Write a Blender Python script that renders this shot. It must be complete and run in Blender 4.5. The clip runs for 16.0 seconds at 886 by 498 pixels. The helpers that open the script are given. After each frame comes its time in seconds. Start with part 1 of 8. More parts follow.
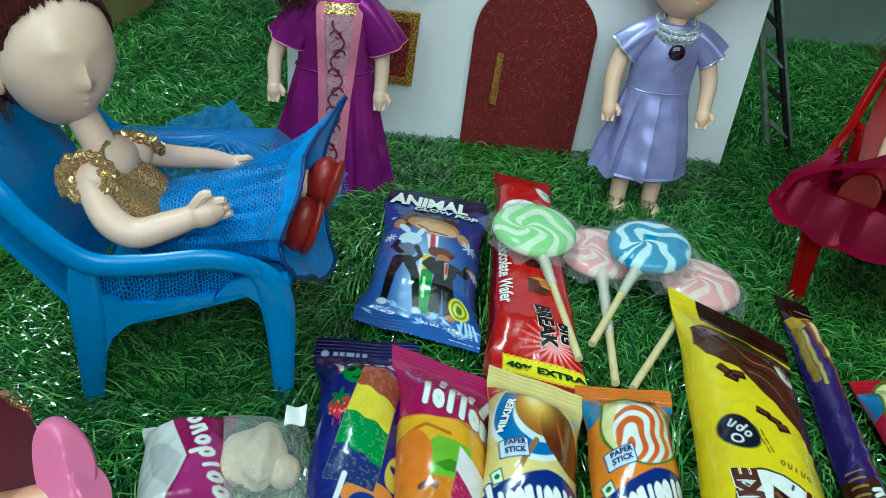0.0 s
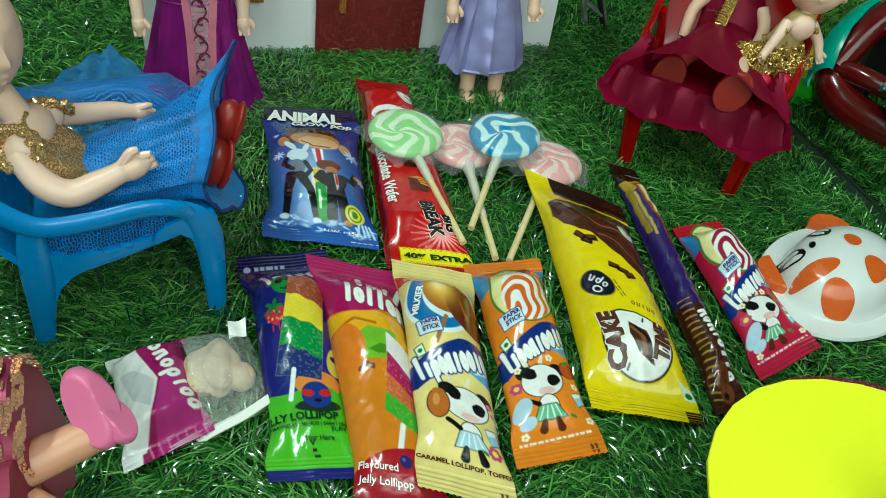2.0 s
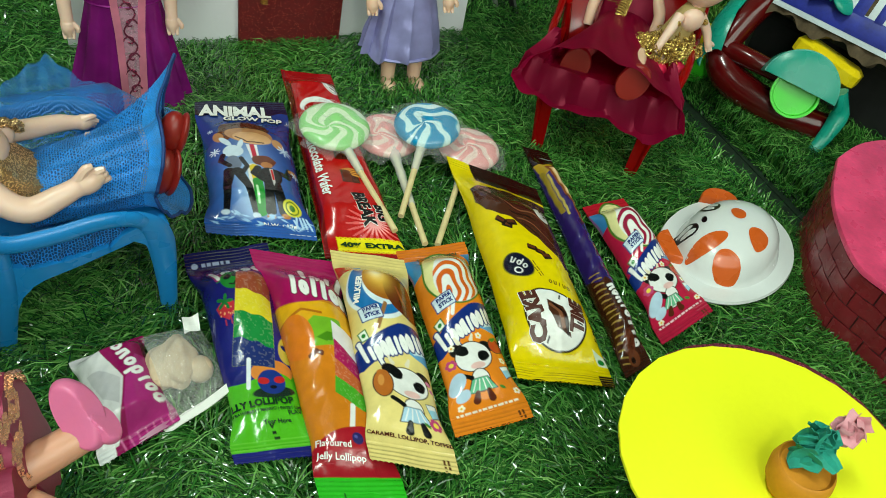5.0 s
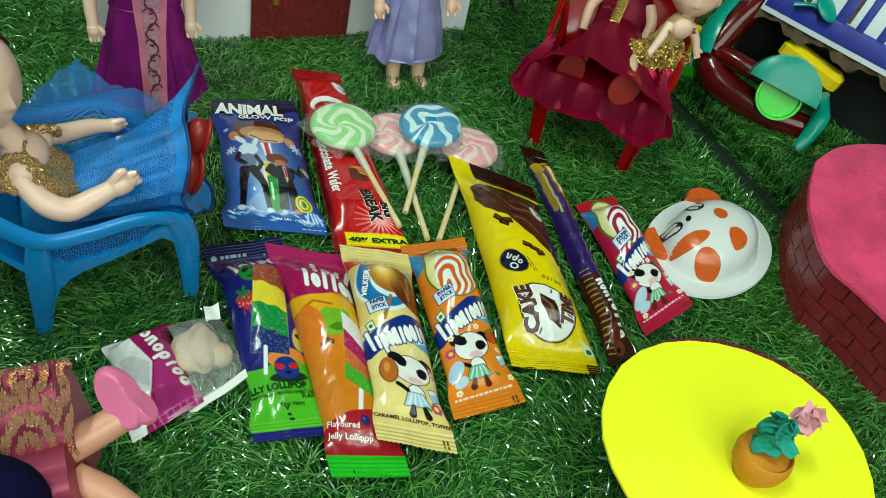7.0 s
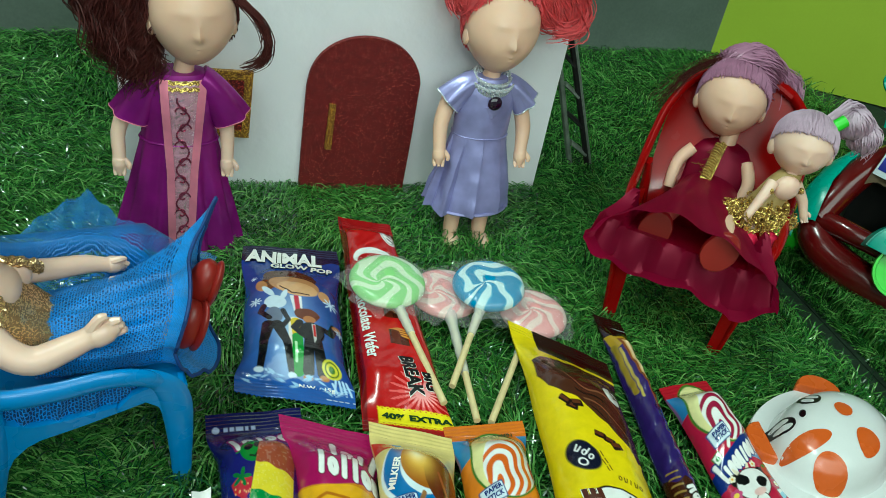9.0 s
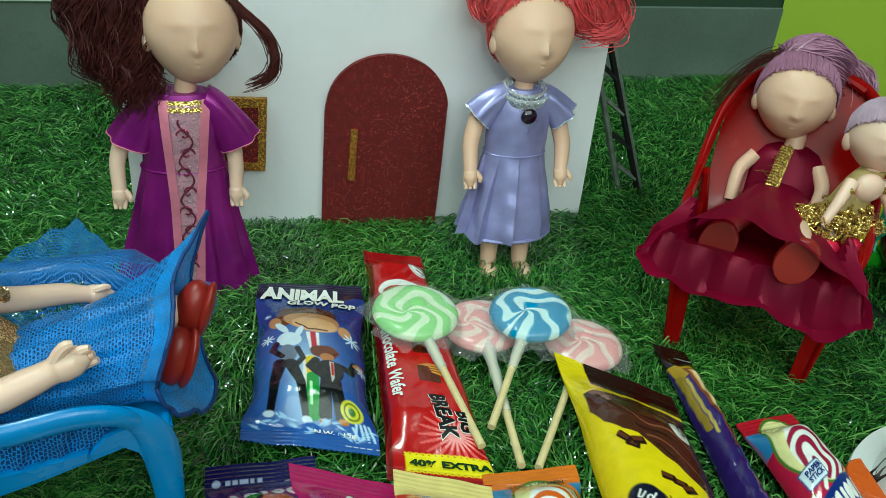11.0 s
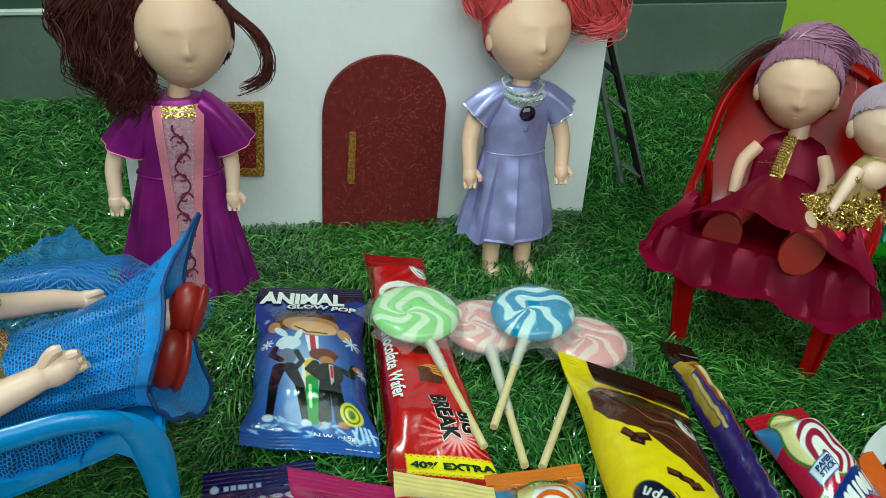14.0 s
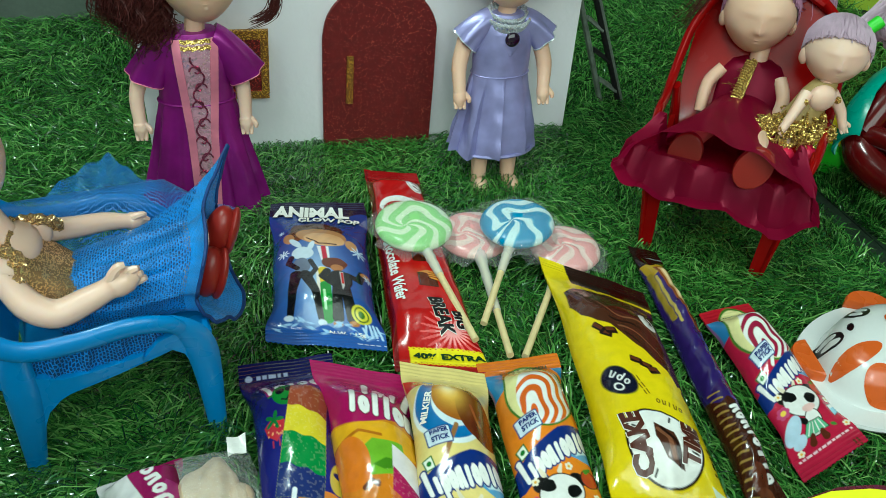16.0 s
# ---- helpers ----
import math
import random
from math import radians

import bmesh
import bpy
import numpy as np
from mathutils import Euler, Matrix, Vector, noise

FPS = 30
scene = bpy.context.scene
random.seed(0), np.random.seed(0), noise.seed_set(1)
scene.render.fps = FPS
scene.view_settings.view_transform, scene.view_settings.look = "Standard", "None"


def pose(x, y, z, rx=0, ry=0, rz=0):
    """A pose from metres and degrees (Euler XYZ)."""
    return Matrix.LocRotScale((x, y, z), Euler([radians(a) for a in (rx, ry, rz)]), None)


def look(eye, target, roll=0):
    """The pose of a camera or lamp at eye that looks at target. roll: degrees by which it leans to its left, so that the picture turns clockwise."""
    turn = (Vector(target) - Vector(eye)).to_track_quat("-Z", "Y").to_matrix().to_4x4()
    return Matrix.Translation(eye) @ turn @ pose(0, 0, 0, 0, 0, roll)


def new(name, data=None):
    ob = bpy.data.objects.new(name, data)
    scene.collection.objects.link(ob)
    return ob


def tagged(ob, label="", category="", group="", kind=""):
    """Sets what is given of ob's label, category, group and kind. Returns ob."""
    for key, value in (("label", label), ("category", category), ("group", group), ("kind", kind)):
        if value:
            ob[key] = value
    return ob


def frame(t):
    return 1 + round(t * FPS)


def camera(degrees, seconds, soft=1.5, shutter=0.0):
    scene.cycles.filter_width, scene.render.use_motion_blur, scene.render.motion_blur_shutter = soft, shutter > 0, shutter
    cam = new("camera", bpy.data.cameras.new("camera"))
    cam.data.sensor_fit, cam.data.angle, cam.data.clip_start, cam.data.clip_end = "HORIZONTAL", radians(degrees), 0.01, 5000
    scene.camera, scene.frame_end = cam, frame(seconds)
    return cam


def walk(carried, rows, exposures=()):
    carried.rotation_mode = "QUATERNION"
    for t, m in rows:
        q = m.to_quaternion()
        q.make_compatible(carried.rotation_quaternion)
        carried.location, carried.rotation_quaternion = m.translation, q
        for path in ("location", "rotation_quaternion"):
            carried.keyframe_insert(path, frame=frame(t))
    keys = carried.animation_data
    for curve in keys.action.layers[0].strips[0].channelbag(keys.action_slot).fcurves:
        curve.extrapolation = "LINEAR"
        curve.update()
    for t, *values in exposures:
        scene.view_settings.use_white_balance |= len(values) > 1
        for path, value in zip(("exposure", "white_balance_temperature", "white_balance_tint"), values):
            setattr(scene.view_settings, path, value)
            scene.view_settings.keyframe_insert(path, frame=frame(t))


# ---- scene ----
cam = camera(55.33, 16.0, soft=0.55)
PATH = [
    (0, (-0.0202, -0.3563, 0.1773), (-0.0032, -0.0232, -0.0435), 6.32),
    (0.5, (-0.0221, -0.3615, 0.1836), (0.0098, -0.0310, -0.0394), 6.24),
    (1, (-0.0285, -0.3666, 0.1849), (0.0206, -0.0457, -0.0487), 6.40),
    (1.5, (-0.0405, -0.3735, 0.2024), (0.0301, -0.0703, -0.0488), 6.89),
    (2, (-0.0476, -0.3791, 0.2103), (0.0498, -0.0935, -0.0521), 8.40),
    (2.5, (-0.0510, -0.3800, 0.2127), (0.0624, -0.1053, -0.0549), 9.88),
    (3, (-0.0525, -0.3801, 0.2144), (0.0675, -0.1097, -0.0548), 10.40),
    (3.5, (-0.0530, -0.3792, 0.2171), (0.0735, -0.1120, -0.0523), 11.05),
    (4, (-0.0540, -0.3791, 0.2193), (0.0796, -0.1153, -0.0500), 11.49),
    (6.5, (-0.0707, -0.3992, 0.2646), (0.0642, -0.1502, -0.0179), 12.93),
    (7, (-0.0705, -0.3956, 0.2611), (0.0644, -0.1466, -0.0214), 13.37),
    (7.5, (-0.0667, -0.3869, 0.2539), (0.0684, -0.1364, -0.0271), 13.83),
    (8, (-0.0598, -0.3731, 0.2438), (0.0779, -0.0994, -0.0133), 14.29),
    (8.5, (-0.0525, -0.3647, 0.2313), (0.0758, -0.0721, -0.0094), 13.08),
    (9, (-0.0466, -0.3568, 0.2224), (0.0639, -0.0466, -0.0046), 10.60),
    (9.5, (-0.0426, -0.3504, 0.2114), (0.0584, -0.0297, -0.0054), 9.31),
    (12, (-0.0238, -0.3366, 0.1838), (0.0560, 0.0013, -0.0149), 3.58),
    (12.5, (-0.0238, -0.3372, 0.1839), (0.0557, 0.0009, -0.0146), 3.44),
    (13, (-0.0235, -0.3376, 0.1836), (0.0560, 0.0006, -0.0146), 3.33),
    (13.5, (-0.0236, -0.3376, 0.1840), (0.0558, 0.0006, -0.0143), 3.34),
    (14, (-0.0229, -0.3385, 0.1837), (0.0564, -0.0001, -0.0143), 3.26),
    (14.5, (-0.0230, -0.3387, 0.1835), (0.0560, -0.0019, -0.0175), 3.24),
    (15, (-0.0219, -0.3418, 0.1852), (0.0559, -0.0089, -0.0226), 3.00),
    (15.5, (-0.0286, -0.3510, 0.1917), (0.0507, -0.0294, -0.0324), 3.23),
    (16, (-0.0341, -0.3646, 0.2098), (0.0492, -0.0546, -0.0289), 3.66),
]
WHITE_BALANCE = [(0, 0.02, 5500, 2), (1.5, -0.05, 5950, 0), (2.5, -0.03, 6450, 5), (4, 0.0, 6750, 8), (7, -0.06, 6450, 5), (9, 0.02, 6150, 2), (16, 0.02, 6150, 4)]
walk(cam, [(t, look(eye, target, roll)) for t, eye, target, roll in PATH], WHITE_BALANCE)

# ---- world and lamps ----
world = bpy.data.worlds.new("room_air")
scene.world = world
world.use_nodes = True
world.node_tree.nodes["Background"].inputs[0].default_value = (0.75, 0.82, 0.9, 1)
world.node_tree.nodes["Background"].inputs[1].default_value = 0.2


def area_lamp(name, eye, target, sx, sy, watts, colour):
    data = bpy.data.lights.new(name, "AREA")
    data.shape, data.size, data.size_y, data.energy, data.color = "RECTANGLE", sx, sy, watts, colour
    ob = new(name, data)
    ob.matrix_world = look(eye, target)
    return ob


area_lamp("room_lamp", (0.0, -1.30, 1.15), (0.02, 0.0, 0.0), 1.8, 1.2, 20.5, (0.85, 1.0, 0.90))
area_lamp("tube_lamp_on_the_ceiling", (-0.55, 0.08, 1.75), (0.02, -0.05, 0.0), 1.1, 0.10, 31.0, (0.82, 1.0, 0.90))
area_lamp("phone_light", (0.0, -0.43, 0.27), (0.06, -0.05, 0.0), 0.012, 0.012, 0.15, (0.95, 1.0, 0.95))

# ---- materials ----
MATS = {}


def lin(c):
    """Linear colour from display values 0 to 1."""
    return tuple((v / 12.92) if v <= 0.04045 else ((v + 0.055) / 1.055) ** 2.4 for v in c)


class Nodes:
    """Short hand for building a node material."""

    def __init__(self, name):
        self.mat = bpy.data.materials.new(name)
        self.mat.use_nodes = True
        self.tree = self.mat.node_tree
        self.bsdf = self.tree.nodes["Principled BSDF"]
        self.out = self.tree.nodes["Material Output"]
        self.coord = self.tree.nodes.new("ShaderNodeTexCoord")

    def node(self, kind, **inputs):
        n = self.tree.nodes.new(kind)
        for k, v in inputs.items():
            n.inputs[k.replace("_", " ")].default_value = v
        return n

    def link(self, a, b):
        self.tree.links.new(a, b)

    def noise(self, scale, detail=3.0, rough=0.55, space="Object"):
        n = self.node("ShaderNodeTexNoise", Scale=scale, Detail=detail, Roughness=rough)
        self.link(self.coord.outputs[space], n.inputs["Vector"])
        return n.outputs["Fac"]

    def ramp(self, fac, stops):
        n = self.tree.nodes.new("ShaderNodeValToRGB")
        e = n.color_ramp.elements
        e[0].position, e[0].color = stops[0][0], (*stops[0][1], 1)
        e[1].position, e[1].color = stops[-1][0], (*stops[-1][1], 1)
        for p, c in stops[1:-1]:
            x = e.new(p)
            x.color = (*c, 1)
        self.link(fac, n.inputs[0])
        return n.outputs[0]

    def mix(self, fac, a, b, blend="MIX"):
        n = self.tree.nodes.new("ShaderNodeMix")
        n.data_type, n.blend_type = "RGBA", blend
        for sock, v in ((n.inputs[0], fac), (n.inputs[6], a), (n.inputs[7], b)):
            if isinstance(v, (int, float)):
                sock.default_value = v
            elif isinstance(v, tuple):
                sock.default_value = (*v, 1)
            else:
                self.link(v, sock)
        return n.outputs[2]

    def bump(self, height, strength, distance):
        n = self.node("ShaderNodeBump", Strength=strength, Distance=distance)
        self.link(height, n.inputs["Height"])
        self.link(n.outputs[0], self.bsdf.inputs["Normal"])


def surface(name, colour, rough=0.5, metal=0.0, vary=0.12, big=40.0, fine=900.0, bump=0.15, depth=0.0003,
            coat=0.0, sheen=0.0, spec=0.5, subsurface=0.0):
    """A plain stuff of one colour with stains, grain and fine relief."""
    if name in MATS:
        return MATS[name]
    n = Nodes(name)
    c = lin(colour)
    dark = tuple(v * (1 - vary) for v in c)
    light = tuple(min(1, v * (1 + vary)) for v in c)
    a = n.ramp(n.noise(big, 3), [(0.3, dark), (0.7, light)])
    b = n.ramp(n.noise(fine, 2), [(0.3, tuple([1 - vary * 0.6] * 3)), (0.7, (1, 1, 1))])
    n.link(n.mix(1.0, a, b, "MULTIPLY"), n.bsdf.inputs["Base Color"])
    r = n.ramp(n.noise(big * 2.3, 2), [(0.3, (max(0, rough - 0.08),) * 3), (0.7, (min(1, rough + 0.08),) * 3)])
    n.link(r, n.bsdf.inputs["Roughness"])
    n.bsdf.inputs["Metallic"].default_value = metal
    n.bsdf.inputs["Coat Weight"].default_value = coat
    n.bsdf.inputs["Sheen Weight"].default_value = sheen
    n.bsdf.inputs["Specular IOR Level"].default_value = spec
    if subsurface:
        n.bsdf.inputs["Subsurface Weight"].default_value = subsurface
        n.bsdf.inputs["Subsurface Radius"].default_value = (0.004, 0.002, 0.001)
        n.bsdf.inputs["Subsurface Scale"].default_value = 0.5
    if bump:
        n.bump(n.noise(fine, 4), bump, depth)
    MATS[name] = n.mat
    return n.mat


def glitter(name, colour, flake, amount=0.62, scale=1500.0):
    """Glitter foam or glitter cloth: dull base with bright flakes at all angles."""
    if name in MATS:
        return MATS[name]
    n = Nodes(name)
    v = n.node("ShaderNodeTexVoronoi", Scale=scale)
    n.link(n.coord.outputs["Object"], v.inputs["Vector"])
    sep = n.node("ShaderNodeSeparateColor")
    n.link(v.outputs["Color"], sep.inputs[0])
    gate = n.ramp(sep.outputs[0], [(amount, (0, 0, 0)), (amount + 0.02, (1, 1, 1))])
    base = n.ramp(n.noise(300, 3), [(0.3, tuple(x * 0.7 for x in lin(colour))), (0.7, lin(colour))])
    n.link(n.mix(gate, base, lin(flake)), n.bsdf.inputs["Base Color"])
    m = n.tree.nodes.new("ShaderNodeMath")
    m.operation = "MULTIPLY"
    n.link(gate, m.inputs[0])
    m.inputs[1].default_value = 0.9
    n.link(m.outputs[0], n.bsdf.inputs["Metallic"])
    r = n.ramp(gate, [(0.0, (0.75,) * 3), (1.0, (0.28,) * 3)])
    n.link(r, n.bsdf.inputs["Roughness"])
    n.bump(sep.outputs[1], 0.6, 0.0004)
    MATS[name] = n.mat
    return n.mat


def satin(name, colour, rough=0.30, weave=2600.0, thin=0.0):
    if name in MATS:
        return MATS[name]
    n = Nodes(name)
    c = lin(colour)
    n.link(n.ramp(n.noise(70, 3), [(0.3, tuple(v * 0.75 for v in c)), (0.7, tuple(min(1, v * 1.2) for v in c))]), n.bsdf.inputs["Base Color"])
    n.bsdf.inputs["Roughness"].default_value = rough
    n.bsdf.inputs["Anisotropic"].default_value = 0.5
    n.bsdf.inputs["Sheen Weight"].default_value = 0.35
    n.bsdf.inputs["Sheen Tint"].default_value = (*c, 1)
    n.bsdf.inputs["Specular IOR Level"].default_value = 0.9
    n.bsdf.inputs["Specular Tint"].default_value = (*[0.4 + 0.6 * v / max(c) for v in c], 1)
    n.bsdf.inputs["Metallic"].default_value = 0.22
    n.bump(n.noise(weave, 2), 0.2, 0.0002)
    if thin:
        through_light = n.node("ShaderNodeBsdfTranslucent", Color=(*[min(1, v * 1.5) for v in c], 1))
        blend = n.node("ShaderNodeMixShader", Fac=thin)
        n.link(n.bsdf.outputs[0], blend.inputs[1])
        n.link(through_light.outputs[0], blend.inputs[2])
        n.link(blend.outputs[0], n.out.inputs["Surface"])
    MATS[name] = n.mat
    return n.mat


def printed(name, rough=0.17, relief=0.13):
    """Printed glossy wrapper film: the print is stored on the mesh as a colour."""
    if name in MATS:
        return MATS[name]
    n = Nodes(name)
    a = n.tree.nodes.new("ShaderNodeAttribute")
    a.attribute_name = "print"
    wear = n.ramp(n.noise(250, 4), [(0.35, (0.9, 0.9, 0.9)), (0.65, (1, 1, 1))])
    n.link(n.mix(1.0, a.outputs["Color"], wear, "MULTIPLY"), n.bsdf.inputs["Base Color"])
    n.link(n.ramp(n.noise(120, 3), [(0.3, (rough - 0.05,) * 3), (0.7, (rough + 0.1,) * 3)]), n.bsdf.inputs["Roughness"])
    n.bsdf.inputs["Coat Weight"].default_value = 0.35
    n.bsdf.inputs["Coat Roughness"].default_value = 0.12
    crease = n.node("ShaderNodeTexNoise", Scale=105.0, Detail=3.0, Roughness=0.55, Distortion=1.0)
    n.link(n.coord.outputs["Object"], crease.inputs["Vector"])
    n.bump(crease.outputs["Fac"], relief, 0.0030)
    MATS[name] = n.mat
    return n.mat


def net_cloth(name, colour, cell, thread, cover=0.0, aspect=0.8):
    """Knitted net with open holes between the threads; the cloth's own coordinates are in millimetres."""
    n = Nodes(name)
    c = lin(colour)
    wob = n.node("ShaderNodeTexNoise", Scale=0.35 / cell, Detail=2.0)
    n.link(n.coord.outputs["UV"], wob.inputs["Vector"])
    bend = n.tree.nodes.new("ShaderNodeVectorMath")
    bend.operation = "SCALE"
    bend.inputs["Scale"].default_value = cell * 1.6
    n.link(wob.outputs["Color"], bend.inputs[0])
    place = n.node("ShaderNodeVectorMath")
    n.link(n.coord.outputs["UV"], place.inputs[0])
    n.link(bend.outputs[0], place.inputs[1])
    b = n.tree.nodes.new("ShaderNodeTexBrick")
    b.offset = 0.5
    for k, v in (("Scale", 1.0), ("Mortar Size", thread), ("Mortar Smooth", 0.5), ("Brick Width", cell), ("Row Height", cell * aspect)):
        b.inputs[k].default_value = v
    n.link(place.outputs[0], b.inputs["Vector"])
    tone = n.ramp(n.noise(120, 3), [(0.3, tuple(v * 0.72 for v in c)), (0.7, tuple(min(1, v * 1.2) for v in c))])
    n.link(tone, n.bsdf.inputs["Base Color"])
    n.bsdf.inputs["Roughness"].default_value = 0.45
    n.bsdf.inputs["Sheen Weight"].default_value = 0.1
    n.link(n.ramp(b.outputs["Fac"], [(0.15, (cover,) * 3), (0.55, (1, 1, 1))]), n.bsdf.inputs["Alpha"])
    n.bump(b.outputs["Fac"], 0.6, 0.0006)
    MATS[name] = n.mat
    return n.mat


def clear_film(name, rough=0.10, tint=(1, 1, 1), alpha=0.20, crease=1.0):
    """Thin clear wrapping film with creases."""
    if name in MATS:
        return MATS[name]
    n = Nodes(name)
    n.bsdf.inputs["Base Color"].default_value = (*tint, 1)
    n.bsdf.inputs["Roughness"].default_value = rough
    n.bsdf.inputs["Alpha"].default_value = alpha
    n.bsdf.inputs["Specular IOR Level"].default_value = 0.9
    n.bump(n.noise(420, 4), crease, 0.003)
    MATS[name] = n.mat
    return n.mat


def turf_material():
    n = Nodes("turf_blade")
    g = n.tree.nodes.new("ShaderNodeNewGeometry")
    c = n.ramp(g.outputs["Random Per Island"], [(0.0, (0.007, 0.046, 0.009)), (0.45, (0.029, 0.156, 0.023)), (0.80, (0.095, 0.31, 0.052)), (1.0, (0.22, 0.46, 0.12))])
    patch = n.ramp(n.noise(14, 3), [(0.3, (0.72, 0.78, 0.72)), (0.7, (1.0, 1.0, 1.0))])
    n.link(n.mix(1.0, c, patch, "MULTIPLY"), n.bsdf.inputs["Base Color"])
    n.bsdf.inputs["Roughness"].default_value = 0.15
    n.bsdf.inputs["Specular IOR Level"].default_value = 0.9
    return n.mat


M_TURF = turf_material()
M_TURF_BACK = surface("turf_backing", (0.05, 0.16, 0.07), 0.9, vary=0.4, big=300, fine=1500)
M_FLOOR = surface("grey_floor", (0.42, 0.43, 0.42), 0.5, vary=0.15, big=12, fine=300)
M_ROOM = surface("room_paint", (0.80, 0.80, 0.74), 0.8, vary=0.05, big=3, fine=200)
M_WALL_GREEN = surface("dark_green_wall_paint", (0.20, 0.28, 0.22), 0.5, vary=0.2, big=10, fine=300)
M_TILE = surface("grey_wall_tile", (0.40, 0.45, 0.42), 0.34, vary=0.22, big=16, fine=420, bump=0.2, depth=0.0006)
M_TILE_STRIP = surface("pale_tile_strip", (0.80, 0.84, 0.82), 0.4)
M_PAPER = surface("white_paper_board", (0.93, 0.92, 0.945), 0.5, vary=0.03, big=18, fine=60, bump=0.5, depth=0.0016)
M_CARD_EDGE = surface("cardboard_edge", (0.33, 0.27, 0.19), 0.9, vary=0.3, big=200, fine=1200)
M_DARK = surface("black_card", (0.06, 0.06, 0.06), 0.8, vary=0.3)
M_STRUT = surface("grey_white_card", (0.46, 0.50, 0.46), 0.7, vary=0.3, big=150)
M_DOOR = glitter("dark_red_glitter_foam", (0.46, 0.05, 0.06), (0.95, 0.50, 0.42), 0.95, 2800)
M_GOLD_GLITTER = glitter("gold_glitter_foam", (0.55, 0.36, 0.10), (0.95, 0.75, 0.30), 0.70, 2400)
M_RED_GLITTER = glitter("red_glitter_foam", (0.42, 0.05, 0.06), (0.95, 0.35, 0.30), 0.82, 2400)
M_GOLD_THREAD = glitter("gold_thread_braid", (0.58, 0.42, 0.16), (1.0, 0.88, 0.50), 0.60, 2600)
M_COPPER_THREAD = glitter("copper_thread_lace", (0.60, 0.45, 0.28), (1.0, 0.86, 0.62), 0.55, 2500)
M_SAREE_THREAD = glitter("copper_silk_thread", (0.66, 0.44, 0.34), (1.0, 0.80, 0.64), 0.5, 2500)
M_SKIN = surface("doll_vinyl", (0.90, 0.73, 0.63), 0.42, vary=0.03, big=30, fine=500, bump=0.05, subsurface=0.15)
M_SKIN_PALE = surface("pale_doll_vinyl", (0.92, 0.77, 0.69), 0.36, vary=0.03, big=30, fine=500, bump=0.05, subsurface=0.15)
M_SKIN_TAN = surface("tan_doll_vinyl", (0.83, 0.60, 0.49), 0.42, vary=0.03, big=30, fine=500, bump=0.05, subsurface=0.15)
M_PURPLE = satin("purple_satin", (0.52, 0.09, 0.47), 0.27)
M_PINK_TRIM = satin("pink_ribbon", (0.90, 0.52, 0.62), 0.5)
M_PINK_PANEL = glitter("pink_glitter_panel", (0.80, 0.58, 0.66), (0.92, 0.80, 0.84), 0.8, 1900)
M_VINE = glitter("maroon_glitter_line", (0.42, 0.08, 0.22), (0.8, 0.3, 0.45), 0.8, 1500)
M_LILAC = satin("lilac_satin", (0.57, 0.56, 0.76), 0.28)
M_LACE = glitter("silver_lace", (0.78, 0.81, 0.84), (0.97, 0.97, 1.0), 0.6, 1800)
M_GEM = surface("dark_violet_gem", (0.12, 0.04, 0.14), 0.1, vary=0.1, bump=0, coat=0.6)
M_MAROON = satin("maroon_satin", (0.60, 0.04, 0.23), 0.42, thin=0.5)
M_MAROON_IN = satin("maroon_lining", (0.62, 0.06, 0.16), 0.5, thin=0.5)
M_SAREE = satin("wine_silk", (0.58, 0.20, 0.31), 0.40)
M_NAVY = surface("navy_velvet", (0.05, 0.05, 0.20), 0.95, vary=0.3, big=120, spec=0.1)
M_HAIR_BROWN = surface("dark_brown_nylon_hair", (0.30, 0.13, 0.12), 0.5, vary=0.3, big=300, fine=2000, spec=0.22)
M_HAIR_RED = surface("coral_red_nylon_hair", (0.88, 0.34, 0.36), 0.45, vary=0.2, big=300, fine=2000)
M_HAIR_MAUVE = surface("mauve_nylon_hair", (0.66, 0.46, 0.57), 0.38, vary=0.14, big=300, fine=2000)
M_HAIR_PALE = surface("pale_mauve_nylon_hair", (0.76, 0.66, 0.73), 0.42, vary=0.12, big=300, fine=2000)
M_SHOE_RED = surface("red_vinyl_shoe", (0.54, 0.11, 0.08), 0.4, vary=0.06, bump=0.05)
M_SHOE_PINK = surface("pink_vinyl_shoe", (0.89, 0.46, 0.63), 0.4, vary=0.04, bump=0.05, subsurface=0.1)
M_BLUE_PLASTIC = surface("sky_blue_plastic", (0.08, 0.50, 0.78), 0.3, vary=0.06, big=30, fine=500, bump=0.06)
M_RED_PLASTIC = surface("red_plastic", (0.56, 0.024, 0.024), 0.22, vary=0.06, big=30, fine=500, bump=0.05, spec=0.18)
M_LIME_PLASTIC = surface("lime_plastic", (0.52, 0.80, 0.22), 0.32, vary=0.06, bump=0.06)
M_DARKRED_PLASTIC = surface("dark_red_plastic", (0.34, 0.03, 0.035), 0.2, vary=0.08, bump=0.04, coat=0.4)
M_TEAL_PLASTIC = surface("teal_plastic", (0.05, 0.58, 0.50), 0.28, vary=0.06, bump=0.05)
M_YELLOW_PLASTIC = surface("yellow_plastic", (0.92, 0.80, 0.10), 0.3, vary=0.06, bump=0.05)
M_GREEN_PLASTIC = surface("bright_green_plastic", (0.24, 0.82, 0.16), 0.35, vary=0.06, bump=0.05)
M_BLUE_NET = net_cloth("blue_net_cloth", (0.03, 0.46, 0.80), 1.15, 0.18, 0.10)
M_BLUE_SKIRT = net_cloth("blue_skirt_net", (0.05, 0.52, 0.86), 1.2, 0.18, 0.10)
